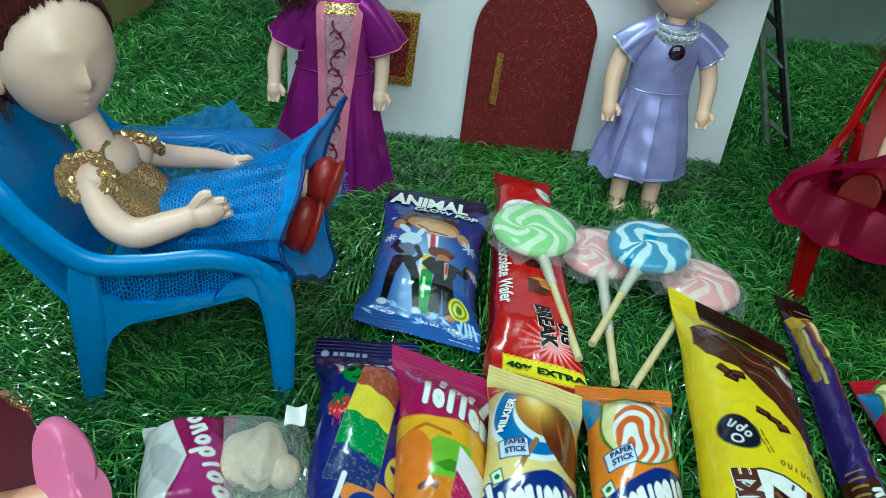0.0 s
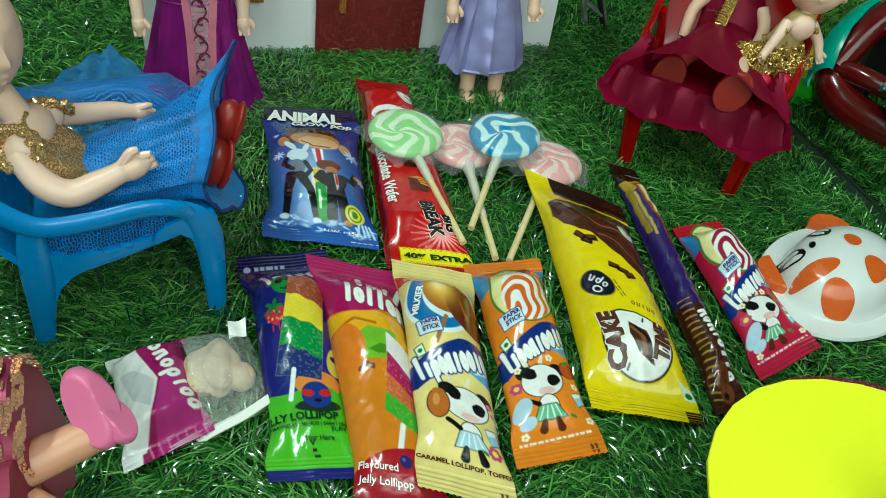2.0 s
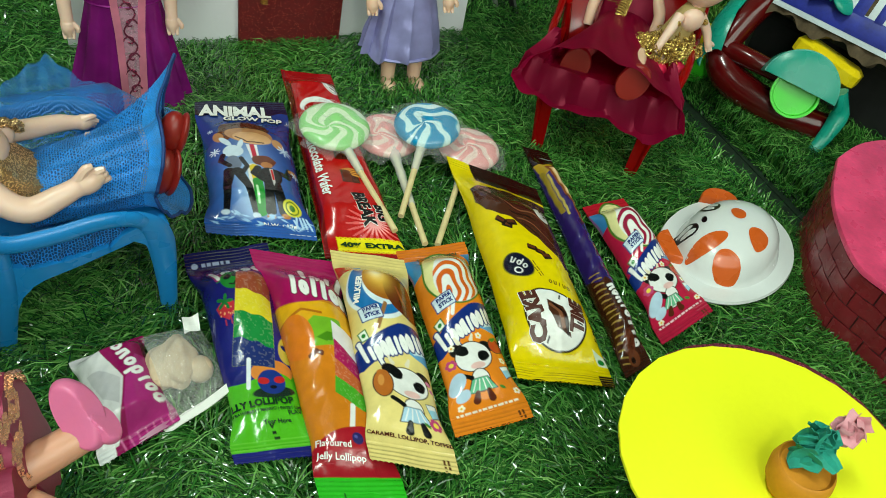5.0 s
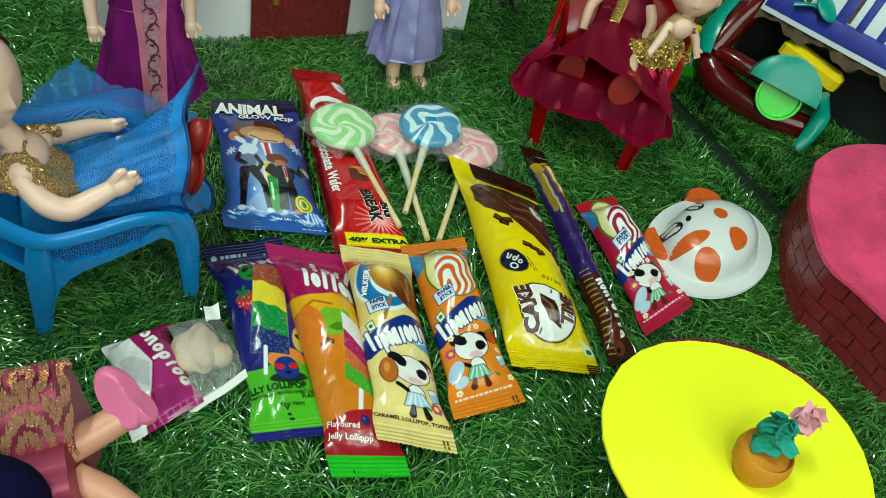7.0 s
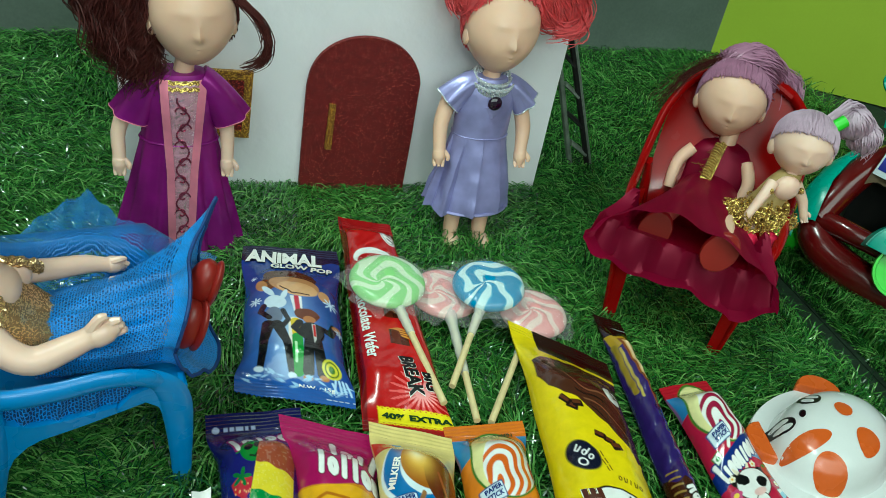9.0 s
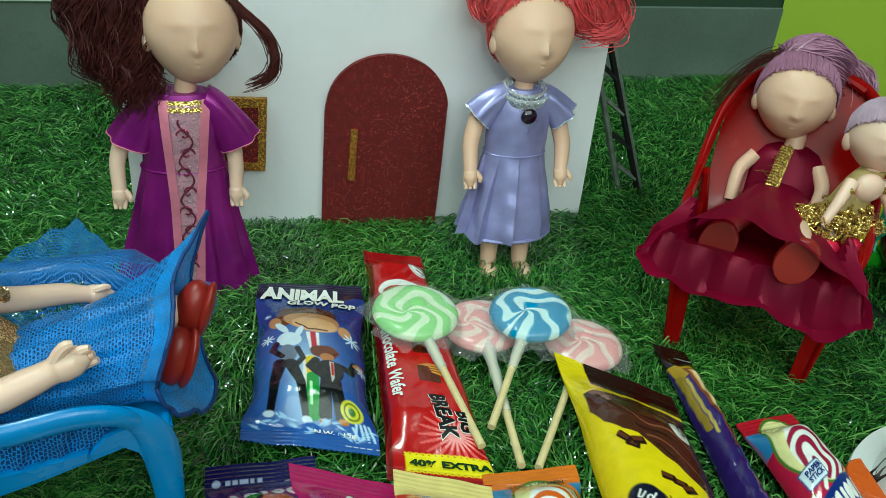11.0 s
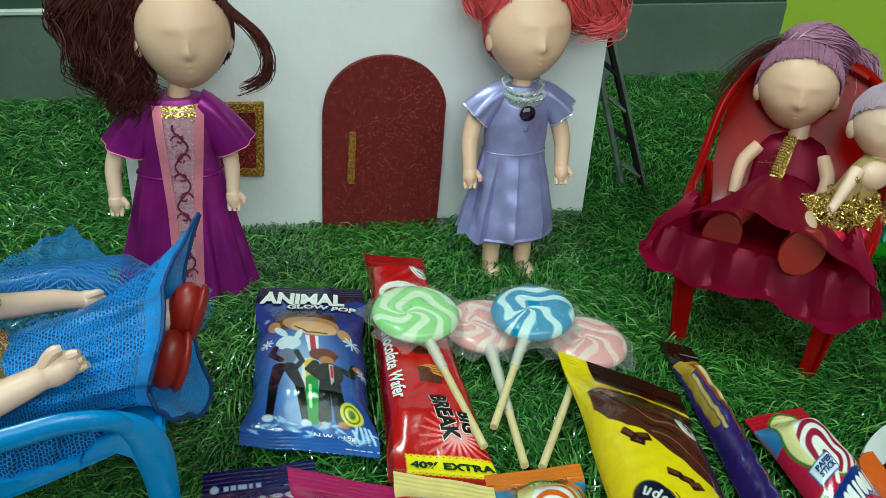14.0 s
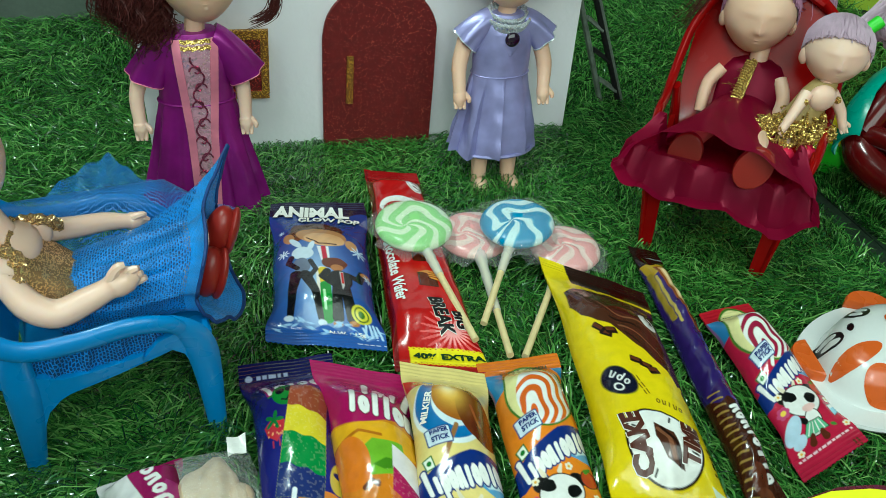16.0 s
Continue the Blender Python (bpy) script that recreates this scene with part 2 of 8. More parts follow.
M_BLUE_HEM = net_cloth("dense_blue_hem", (0.06, 0.54, 0.88), 0.8, 0.17, 0.75)
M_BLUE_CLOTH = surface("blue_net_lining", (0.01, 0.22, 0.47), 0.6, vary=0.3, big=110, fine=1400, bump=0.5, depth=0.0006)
M_YELLOW_CARD = surface("fluorescent_yellow_card", (0.95, 0.96, 0.12), 0.6, vary=0.03, big=10, fine=700)
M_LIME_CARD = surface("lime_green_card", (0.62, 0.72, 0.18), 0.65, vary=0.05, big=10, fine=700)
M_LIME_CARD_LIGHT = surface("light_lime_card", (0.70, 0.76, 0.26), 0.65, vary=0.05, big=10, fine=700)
M_BROWN_INK = surface("brown_ink", (0.30, 0.20, 0.08), 0.8)
M_PINK_CARD = surface("painted_pink_card", (0.90, 0.29, 0.46), 0.32, vary=0.22, big=60, fine=600, bump=0.3)
M_BRICK_PAPER = surface("maroon_brick_paper", (0.50, 0.12, 0.16), 0.25, vary=0.12, big=60, fine=500)
M_BRICK_LINE = surface("brick_joint", (0.16, 0.03, 0.05), 0.6)
M_BLUE_PAINT = surface("blue_poster_paint", (0.13, 0.18, 0.58), 0.55, vary=0.3, big=110, fine=700)
M_WHITE_PAINT = surface("white_poster_paint", (0.82, 0.86, 0.88), 0.55, vary=0.1)
M_POT = surface("orange_clay_pot", (0.80, 0.52, 0.12), 0.6, vary=0.1, big=120)
M_TEAL_PAPER = surface("teal_crepe_paper", (0.12, 0.60, 0.52), 0.75, vary=0.2, big=200)
M_PINK_PAPER = surface("pale_pink_crepe_paper", (0.88, 0.62, 0.66), 0.75, vary=0.12, big=200)
M_WHITE_PLASTIC = surface("white_moulded_plastic", (0.86, 0.87, 0.87), 0.2, vary=0.03, bump=0.03, coat=0.3)
M_ORANGE_PRINT = surface("orange_print", (0.82, 0.36, 0.12), 0.25, vary=0.05, bump=0.03, coat=0.3)
M_BLACK_PRINT = surface("black_print", (0.05, 0.05, 0.06), 0.3, vary=0.05, bump=0)
M_COOKIE = surface("pale_biscuit", (0.82, 0.72, 0.60), 0.6, vary=0.10, big=160, fine=900, bump=0.4, depth=0.0006)
M_STICK = surface("paper_lolly_stick", (0.86, 0.78, 0.58), 0.6, vary=0.08, big=200)
M_FILM = clear_film("clear_wrap_film", 0.06, alpha=0.11)
M_FILM_BAG = clear_film("clear_bag_film", 0.06, (0.9, 0.9, 0.88), 0.26, 1.0)
M_FILM_WHITE = clear_film("milky_wrap_film", 0.2, (0.85, 0.9, 0.88), 0.45, 0.25)
M_PRINT = printed("printed_wrapper_film")
M_INK_WHITE = surface("white_ink", (0.92, 0.92, 0.90), 0.3, vary=0.03, bump=0)
M_INK_BLACK = surface("black_ink", (0.04, 0.04, 0.05), 0.3, vary=0.03, bump=0)
M_INK_NAVY = surface("navy_ink", (0.08, 0.18, 0.46), 0.3, vary=0.03, bump=0)
M_INK_GREEN = surface("dark_green_ink", (0.03, 0.20, 0.07), 0.3, vary=0.03, bump=0)
M_INK_BROWN = surface("brown_ink_print", (0.30, 0.12, 0.06), 0.3, vary=0.03, bump=0)


# ---- shape tools, in millimetres ----
def vec(*p):
    return np.array(p, float)


def unit(v):
    v = np.asarray(v, float)
    return v / max(1e-9, np.linalg.norm(v))


class Shape:
    """Gathers vertices and faces, each face with the number of its material."""

    def __init__(self):
        self.v, self.f, self.m, self.uv = [], [], [], []
        self.n = 0

    def add(self, verts, faces, m=0, uv=None):
        verts = np.asarray(verts, float).reshape(-1, 3)
        self.v.append(verts)
        self.uv.append(np.zeros((len(verts), 2)) if uv is None else np.asarray(uv, float).reshape(-1, 2))
        self.f += [tuple(int(i) + self.n for i in f) for f in faces]
        self.m += [m] * len(faces)
        self.n += len(verts)
        return self

    def loft(self, rings, m=0, caps=True, closed=True, weave=None):
        rings = [np.asarray(r, float) for r in rings]
        k = len(rings[0])
        faces = []
        for i in range(len(rings) - 1):
            for j in range(k if closed else k - 1):
                a, b = i * k + j, i * k + (j + 1) % k
                faces.append((a, b, b + k, a + k))
        if caps and closed:
            faces.append(tuple(range(k - 1, -1, -1)))
            faces.append(tuple(range((len(rings) - 1) * k, len(rings) * k)))
        uv = None
        if weave:
            uv = [(weave[0] * j / k, weave[1] * i / (len(rings) - 1)) for i in range(len(rings)) for j in range(k)]
        return self.add(np.concatenate(rings), faces, m, uv)

    def tube(self, pts, radii, m=0, n=10, squash=1.0, up=(0, 0, 1), steps=0):
        pts = [np.asarray(p, float) for p in pts]
        if np.isscalar(radii):
            radii = [radii] * len(pts)
        if steps:
            pts, radii = smooth_path(pts, radii, steps)
        rings = []
        for i, p in enumerate(pts):
            d = unit(pts[min(i + 1, len(pts) - 1)] - pts[max(i - 1, 0)])
            s = np.cross(d, up)
            if np.linalg.norm(s) < 0.05:
                s = np.cross(d, (0, 1, 0.2))
            s = unit(s)
            t = np.cross(s, d)
            a = np.linspace(0, 2 * np.pi, n, endpoint=False)[:, None]
            rings.append(p + radii[i] * (np.cos(a) * s + squash * np.sin(a) * t))
        return self.loft(rings, m)

    def ball(self, c, r, m=0, nu=20, nv=12, turn=None, dent=None):
        if np.isscalar(r):
            r = (r, r, r)
        th = np.linspace(0, np.pi, nv + 1)[1:-1]
        ph = np.linspace(0, 2 * np.pi, nu, endpoint=False)
        pts = [np.array([[0, 0, 1.0]])]
        for t in th:
            pts.append(np.c_[np.sin(t) * np.cos(ph), np.sin(t) * np.sin(ph), np.full(nu, np.cos(t))])
        pts.append(np.array([[0, 0, -1.0]]))
        p = np.concatenate(pts)
        if dent is not None:
            p = dent(p)
        p = p * np.array(r)
        if turn is not None:
            p = p @ np.array(Euler([radians(a) for a in turn]).to_matrix()).T
        faces = [(0, 1 + j, 1 + (j + 1) % nu) for j in range(nu)]
        for i in range(nv - 2):
            for j in range(nu):
                a, b = 1 + i * nu + j, 1 + i * nu + (j + 1) % nu
                faces.append((a, a + nu, b + nu, b))
        last = 1 + (nv - 1) * nu
        base = 1 + (nv - 2) * nu
        faces += [(last, base + (j + 1) % nu, base + j) for j in range(nu)]
        return self.add(p + np.asarray(c, float), faces, m)

    def box(self, c, size, m=0, turn=(0, 0, 0), bevel=0.4, taper=1.0):
        """A box with chamfered upright edges and rims."""
        sx, sy, sz = [s / 2 for s in size]
        b = min(bevel, sx * 0.45, sy * 0.45, sz * 0.45)
        rings = []
        for z, inset, k in ((-sz, b, 1), (-sz + b, 0, 1), (sz - b, 0, taper), (sz, b, taper)):
            x, y = (sx - inset) * k, (sy - inset) * k
            rings.append([(x - b, -y, z), (x, -y + b, z), (x, y - b, z), (x - b, y, z), (-x + b, y, z), (-x, y - b, z), (-x, -y + b, z), (-x + b, -y, z)])
        rot = np.array(Euler([radians(a) for a in turn]).to_matrix())
        return self.loft([np.array(r) @ rot.T + np.asarray(c, float) for r in rings], m)

    def sheet(self, grid, m=0, thick=0.0):
        """A grid of points (rows, columns, 3); with a thickness both sides and the rim."""
        grid = np.asarray(grid, float)
        r, c = grid.shape[:2]
        quads = [(i * c + j, i * c + j + 1, (i + 1) * c + j + 1, (i + 1) * c + j) for i in range(r - 1) for j in range(c - 1)]
        if not thick:
            return self.add(grid.reshape(-1, 3), quads, m)
        du, dv = np.gradient(grid, axis=1), np.gradient(grid, axis=0)
        nrm = np.cross(du, dv)
        nrm /= np.maximum(1e-9, np.linalg.norm(nrm, axis=2, keepdims=True))
        low = grid - nrm * thick
        k = r * c
        edge = [j for j in range(c)] + [i * c + c - 1 for i in range(1, r)] + [(r - 1) * c + j for j in range(c - 2, -1, -1)] + [i * c for i in range(r - 2, 0, -1)]
        faces = quads + [tuple(x + k for x in reversed(q)) for q in quads]
        faces += [(edge[i], edge[i] + k, edge[(i + 1) % len(edge)] + k, edge[(i + 1) % len(edge)]) for i in range(len(edge))]
        return self.add(np.concatenate([grid.reshape(-1, 3), low.reshape(-1, 3)]), faces, m)

    def prism(self, outline, z0, z1, m=0, axis="z", rim=0.0):
        """A plate with the given outline (pairs), from z0 to z1 along an axis, with a small chamfer."""
        o = np.asarray(outline, float)
        mid = o.mean(0)
        rings = []
        for z, s in ((z0, 1), (z1 - rim, 1), (z1, None)) if rim else ((z0, 1), (z1, 1)):
            p = o if s else mid + (o - mid) * (1 - rim / np.abs(o - mid).max())
            if axis == "z":
                rings.append(np.c_[p, np.full(len(p), z)])
            else:
                rings.append(np.c_[p[:, 0], np.full(len(p), z), p[:, 1]])
        return self.loft(rings, m)

    def strand(self, a, b, c, d, r, m=0, steps=8, n=3):
        t = np.linspace(0, 1, steps)[:, None]
        p = (1 - t) ** 3 * a + 3 * t * (1 - t) ** 2 * b + 3 * t * t * (1 - t) * c + t ** 3 * d
        rr = r * (1 - 0.6 * t[:, 0] ** 2)
        return self.tube(list(p), list(rr), m, n)


def smooth_path(pts, radii, steps):
    """Points on a smooth curve through the given ones."""
    p = np.array([pts[0]] + list(pts) + [pts[-1]])
    q = np.array([radii[0]] + list(radii) + [radii[-1]], float)
    out, rad = [], []
    for i in range(1, len(p) - 2):
        for s in np.linspace(0, 1, steps, endpoint=False):
            w = 0.5 * np.array([-s + 2 * s ** 2 - s ** 3, 2 - 5 * s ** 2 + 3 * s ** 3, s + 4 * s ** 2 - 3 * s ** 3, -s ** 2 + s ** 3])
            out.append(w @ p[i - 1:i + 3])
            rad.append(float(w @ q[i - 1:i + 3]))
    return out + [p[-2]], rad + [q[-2]]


def ring(c, rx, ry, n=40, folds=0, amp=0.0, phase=0.0, turn=0.0, tilt=None):
    """A closed ring of points round c, with folds."""
    a = np.linspace(0, 2 * np.pi, n, endpoint=False)
    k = 1 + (amp * np.sin(folds * a + phase) + amp * 0.5 * np.sin((folds * 2 - 3) * a + 2.1 * phase) if folds else 0)
    p = np.c_[rx * k * np.cos(a), ry * k * np.sin(a), np.zeros(n)]
    e = Euler((radians(tilt[0]), radians(tilt[1]), radians(turn)) if tilt else (0, 0, radians(turn)))
    return p @ np.array(e.to_matrix()).T + np.asarray(c, float)


def thing(name, at, label, category, group="", kind=""):
    """An empty at the base of a thing, which takes its parts."""
    ob = new(name)
    ob.empty_display_size = 0.01
    ob.location = [v / 1000 for v in at]
    ob["base"] = [float(v) for v in at]
    return tagged(ob, label, category, group, kind)


def base_of(ob):
    while ob is not None:
        if "base" in ob:
            return np.array(ob["base"])
        ob = ob.parent
    return np.zeros(3)


def mesh_of(name, shape, mats, origin=(0, 0, 0), smooth=True, uv=None):
    me = bpy.data.meshes.new(name)
    v = (np.concatenate(shape.v) - np.asarray(origin, float)) / 1000.0
    me.from_pydata(v.tolist(), [], shape.f)
    for m in mats if isinstance(mats, (list, tuple)) else [mats]:
        me.materials.append(m)
    me.polygons.foreach_set("material_index", shape.m)
    if smooth:
        me.polygons.foreach_set("use_smooth", [True] * len(me.polygons))
        me.set_sharp_from_angle(angle=radians(38))
    if uv is None and any(u.any() for u in shape.uv):
        uv = np.concatenate(shape.uv)
    if uv is not None:
        layer = me.uv_layers.new(name="UVMap")
        loops = np.zeros(len(me.loops), np.int32)
        me.loops.foreach_get("vertex_index", loops)
        layer.data.foreach_set("uv", np.asarray(uv, float)[loops].ravel())
    me.update()
    return me


def part(name, shape, mats, parent, label="", smooth=True, uv=None):
    """One mesh under a thing or under a part."""
    ob = new(name, mesh_of(name, shape, mats, base_of(parent), smooth, uv))
    ob.parent = parent
    return tagged(ob, label)


def solid(name, shape, mats, at, label, category, group="", kind="", smooth=True):
    """A thing that is one mesh."""
    ob = new(name, mesh_of(name, shape, mats, at, smooth))
    ob.location = [v / 1000 for v in at]
    return tagged(ob, label, category, group, kind)


rng = np.random.default_rng(7)


def value_noise(x, y, seed=0):
    """Smooth random field of cell size 1."""
    r = np.random.default_rng(seed).random((64, 64))
    xi, yi = np.floor(x).astype(int), np.floor(y).astype(int)
    fx, fy = x - xi, y - yi
    fx, fy = fx * fx * (3 - 2 * fx), fy * fy * (3 - 2 * fy)
    g = lambda i, j: r[i % 64, j % 64]
    return (g(xi, yi) * (1 - fx) + g(xi + 1, yi) * fx) * (1 - fy) + (g(xi, yi + 1) * (1 - fx) + g(xi + 1, yi + 1) * fx) * fy - 0.5


# ---- the room ----
def slab(name, c, size, mat, label, turn=(0, 0, 0), bevel=1.0):
    s = Shape().box((0, 0, 0), size, 0, turn, bevel)
    s.v = [v + np.array(c, float) for v in s.v]
    return solid(name, s, mat, c, label, "structure", kind="structure")


slab("floor", (300, -700, -24), (4200, 2400, 24), M_FLOOR, "smooth grey floor under the turf mats")
slab("wall_north", (300, 226, 700), (4200, 40, 1480), M_WALL_GREEN, "dark green painted wall behind the toy house", (0, 0, 3.2))
slab("wall_south", (300, -1920, 700), (4200, 40, 1480), M_ROOM, "plain cream wall behind the camera")
slab("wall_west", (-1810, -700, 700), (40, 2700, 1480), M_ROOM, "plain cream wall")
slab("wall_east", (2410, -700, 700), (40, 2700, 1480), M_ROOM, "plain cream wall")
slab("ceiling", (300, -700, 2150), (4300, 2800, 40), M_ROOM, "plain cream ceiling")
for nm, cx, cy, sx, sy in (("wall_south_upper", 300, -1920, 4200, 40), ("wall_west_upper", -1810, -700, 40, 2700), ("wall_east_upper", 2410, -700, 40, 2700)):
    slab(nm, (cx, cy, 1785), (sx, sy, 690), M_ROOM, "plain cream wall")
slab("wall_north_upper", (300, 226, 1785), (4200, 40, 690), M_WALL_GREEN, "dark green painted wall", (0, 0, 3.2))
slab("baseboard", (300, 204.5, 18), (4200, 3.0, 66), M_TILE, "glossy grey skirting tiles along the wall", (0, 0, 3.2), 0.6)
slab("trim", (-320, 168.5, 52), (440, 5, 3.2), M_TILE_STRIP, "pale narrow strip along the grey wall", (0, 0, 3.2))


# ---- candy wrappers: outlines known here so that the turf lies flat under them ----
PACKS = {
    "animal": ((-29, -55), (11, -60), (5, -154), (-36, -142)),
    "red": ((15, -33), (38, -40), (38, -171), (6, -163)),
    "navy": ((-46, -152), (-14, -151), (-15, -248), (-42, -245)),
    "jelly": ((-22, -157), (10, -168), (6, -270), (-20, -264)),
    "cream": ((7, -164), (35, -172), (24, -266), (-3, -257)),
    "orange": ((34, -165), (63, -165), (57, -251), (28, -252)),
    "yellow": ((72, -116), (107, -139), (92, -246), (58, -234)),
    "slim": ((114, -108), (124, -115), (111, -239), (98, -243)),
    "straw": ((124, -153), (146, -151), (150, -221), (120, -232)),
    "choco": ((-87, -194), (-45, -183), (-36, -215), (-80, -236)),
}


# ---- turf ----
def inside(px, py, quad, shrink):
    q = np.array(quad, float)
    q = q.mean(0) + (q - q.mean(0)) * shrink
    ok = np.ones(len(px), bool)
    for i in range(4):
        a, b = q[i], q[(i + 1) % 4]
        ok &= (b[0] - a[0]) * (py - a[1]) - (b[1] - a[1]) * (px - a[0]) < 0
    return ok


def turf(name, x0, x1, y0, y1, per_cm2, width, seed, label):
    """A mat of curved plastic blades."""
    r = np.random.default_rng(seed)
    n = int((x1 - x0) * (y1 - y0) / 100 * per_cm2)
    x, y = r.uniform(x0, x1, n), r.uniform(y0, y1, n)
    left = -158 - (y + 110) * 0.17
    seam = 233 + (-66 - y) * 0.09
    keep = (x > left) & ((np.abs(x - seam) > 6.0) | (y > -45)) & (y < 189 + 0.056 * x)
    keep &= ~((x > 245) & (x < 320) & (y < -190) & (y > -290))
    x, y, seam = x[keep], y[keep], seam[keep]
    n = len(x)
    under = np.zeros(n, bool)
    for k, q in PACKS.items():
        under |= inside(x, y, q, 0.93)
    under |= (x - 172) ** 2 + (y + 193) ** 2 < 29 ** 2
    under |= ((x - 26) ** 2 + (y + 95) ** 2 < 13 ** 2) | ((x - 66) ** 2 + (y + 98) ** 2 < 14 ** 2) | ((x - 81) ** 2 + (y + 116) ** 2 < 13 ** 2)
    under |= (np.abs(x - seam) < 15) & (y < -45)
    length = r.uniform(15, 31, n)
    ang = r.uniform(0, 2 * np.pi, n)
    pull = value_noise(x / 30, y / 30, 5) * 3.4 + value_noise(x / 9, y / 9, 3) * 1.2
    ang = np.where(r.random(n) < 0.7, 3.5 + pull + r.normal(0, 0.35, n), ang)
    lean = np.clip(r.normal(1.08, 0.28, n), 0.25, 1.5)
    top = np.where(under, r.uniform(1.5, 3.5, n), length * np.clip(np.cos(lean * 0.72), 0.35, 1) * r.uniform(0.72, 1.0, n))
    top = np.minimum(top, r.uniform(9.5, 13.5, n))
    reach = length * np.sin(lean) * np.where(under, 0.5, 1)
    dx, dy = np.cos(ang), np.sin(ang)
    reach = np.where((np.abs(x - seam) < 30) & ((x - seam) * dx < 0) & (y < -45), reach * 0.22, reach)
    sx, sy = -dy, dx
    w = width * r.uniform(0.7, 1.2, n)
    twist = r.uniform(-0.5, 0.5, n)
    verts = np.zeros((n, 7, 3))
    for i, (s, hgt, wid) in enumerate(((0.0, 0.0, 1.0), (0.35, 0.68, 1.0), (0.70, 1.0, 0.85))):
        cx, cy, cz = x + dx * reach * s, y + dy * reach * s, -9.5 + top * hgt
        for j, sign in enumerate((-1, 1)):
            verts[:, 2 * i + j, 0] = cx + sign * sx * w * wid / 2
            verts[:, 2 * i + j, 1] = cy + sign * sy * w * wid / 2
            verts[:, 2 * i + j, 2] = cz + sign * twist * w * wid / 2
    verts[:, 6, 0], verts[:, 6, 1] = x + dx * reach, y + dy * reach
    verts[:, 6, 2] = -9.5 + top * r.uniform(0.72, 1.0, n)
    me = bpy.data.meshes.new(name)
    me.vertices.add(n * 7)
    me.vertices.foreach_set("co", (verts / 1000).ravel())
    pat = np.array([0, 1, 3, 2, 2, 3, 5, 4, 4, 5, 6])
    loops = (np.arange(n)[:, None] * 7 + pat).ravel()
    me.loops.add(n * 11)
    me.loops.foreach_set("vertex_index", loops.astype(np.int32))
    me.polygons.add(n * 3)
    starts = (np.arange(n)[:, None] * 11 + np.array([0, 4, 8])).ravel()
    me.polygons.foreach_set("loop_start", starts.astype(np.int32))
    me.polygons.foreach_set("use_smooth", np.ones(n * 3, bool))
    me.materials.append(M_TURF)
    me.update(calc_edges=True)
    me.validate()
    return tagged(new(name, me), label, "turf", kind="stuff")


TURF_LABEL = "dense dark green artificial turf of curved plastic blades"
turf("artificial_turf", -230, 330, -345, 20, 108, 0.58, 11, TURF_LABEL)
turf("artificial_turf", -230, 400, 20, 225, 60, 0.72, 12, TURF_LABEL)
turf("artificial_turf", 330, 420, -345, 20, 20, 1.0, 13, TURF_LABEL)
s = Shape().prism([(-212, 176), (-157, -120), (-118, -348), (252, -348), (226, 200)], -12, -9.3)
solid("ground", s, M_TURF_BACK, (0, 0, -12), "dark green woven backing of the turf mat", "ground", kind="structure", smooth=False)
s = Shape().prism([(253, -348), (460, -348), (460, 212), (227, 200)], -12, -9.3)
solid("ground", s, M_TURF_BACK, (300, 0, -12), "dark green woven backing of the second turf mat", "ground", kind="structure", smooth=False)


# ---- toy house front ----
house = thing("toy_house", (20, 4, -8), "white paper-covered board front of a toy house on the turf", "toy house")
s = Shape()
gx, gz = np.meshgrid(np.linspace(-80, 124.5, 60), np.linspace(-8, 165, 50))
ripple = value_noise(gx / 17, gz / 23, 21) * 0.9 + value_noise(gx / 6, gz / 40, 22) * 0.35
lean_y = 2.0 + 0.02 * gz
skew = np.where(gx > 60, (gx - 60) / 64 * gz * 0.012, 0)
s.sheet(np.dstack([gx + skew, lean_y + ripple * 0.45, gz]), 0, 3.0)
part("wall", s, M_PAPER, house)


def arch_door():
    """Outline of the arched door in the plane of the wall."""
    pts = [(0, -7), (52, -7), (53.5, 30), (54, 54)]
    for a in np.linspace(8, 172, 22):
        pts.append((28.0 + 26.5 * math.cos(radians(a)), 53.5 + 25.5 * math.sin(radians(a)) ** 0.9))
    return pts + [(1.2, 54), (0.5, 25)]


def on_wall(shape):
    """Leans a flat piece like the wall."""
    for v in shape.v:
        v[:, 1] += 0.02 * v[:, 2]
    return shape


door = part("door", on_wall(Shape().prism(arch_door(), 1.4, -0.9, 0, "y", 0.3)), M_DOOR, house, "dark red glitter foam door with an arched top")
part("door_handle", on_wall(Shape().prism([(11.2, 23), (14.4, 22.6), (15.2, 46), (12.2, 46.3)], -0.9, -2.3, 0, "y", 0.2)), M_GOLD_GLITTER, door, "narrow gold glitter foam handle")
win = part("window", on_wall(Shape().prism([(-46, 31), (-26, 30.5), (-25, 57), (-46, 58)], 1.2, -0.2, 0, "y")), M_RED_GLITTER, house, "small red glitter foam window")
s = Shape()
for q in (((-49, 28.5), (-24.2, 27.5), (-24.2, 30.8), (-49, 31.4)), ((-49, 56.6), (-22.8, 56), (-22.6, 60), (-49, 60.4)), ((-27.4, 30), (-24, 30), (-22.8, 57), (-26.4, 57)), ((-49, 30), (-45.5, 30), (-45.5, 58), (-49, 58))):
    s.prism(q, 0.9, -1.5 - 0.1 * len(s.m) / 10, 0, "y")
part("window_frame", on_wall(s), M_GOLD_GLITTER, win, "gold glitter foam frame")

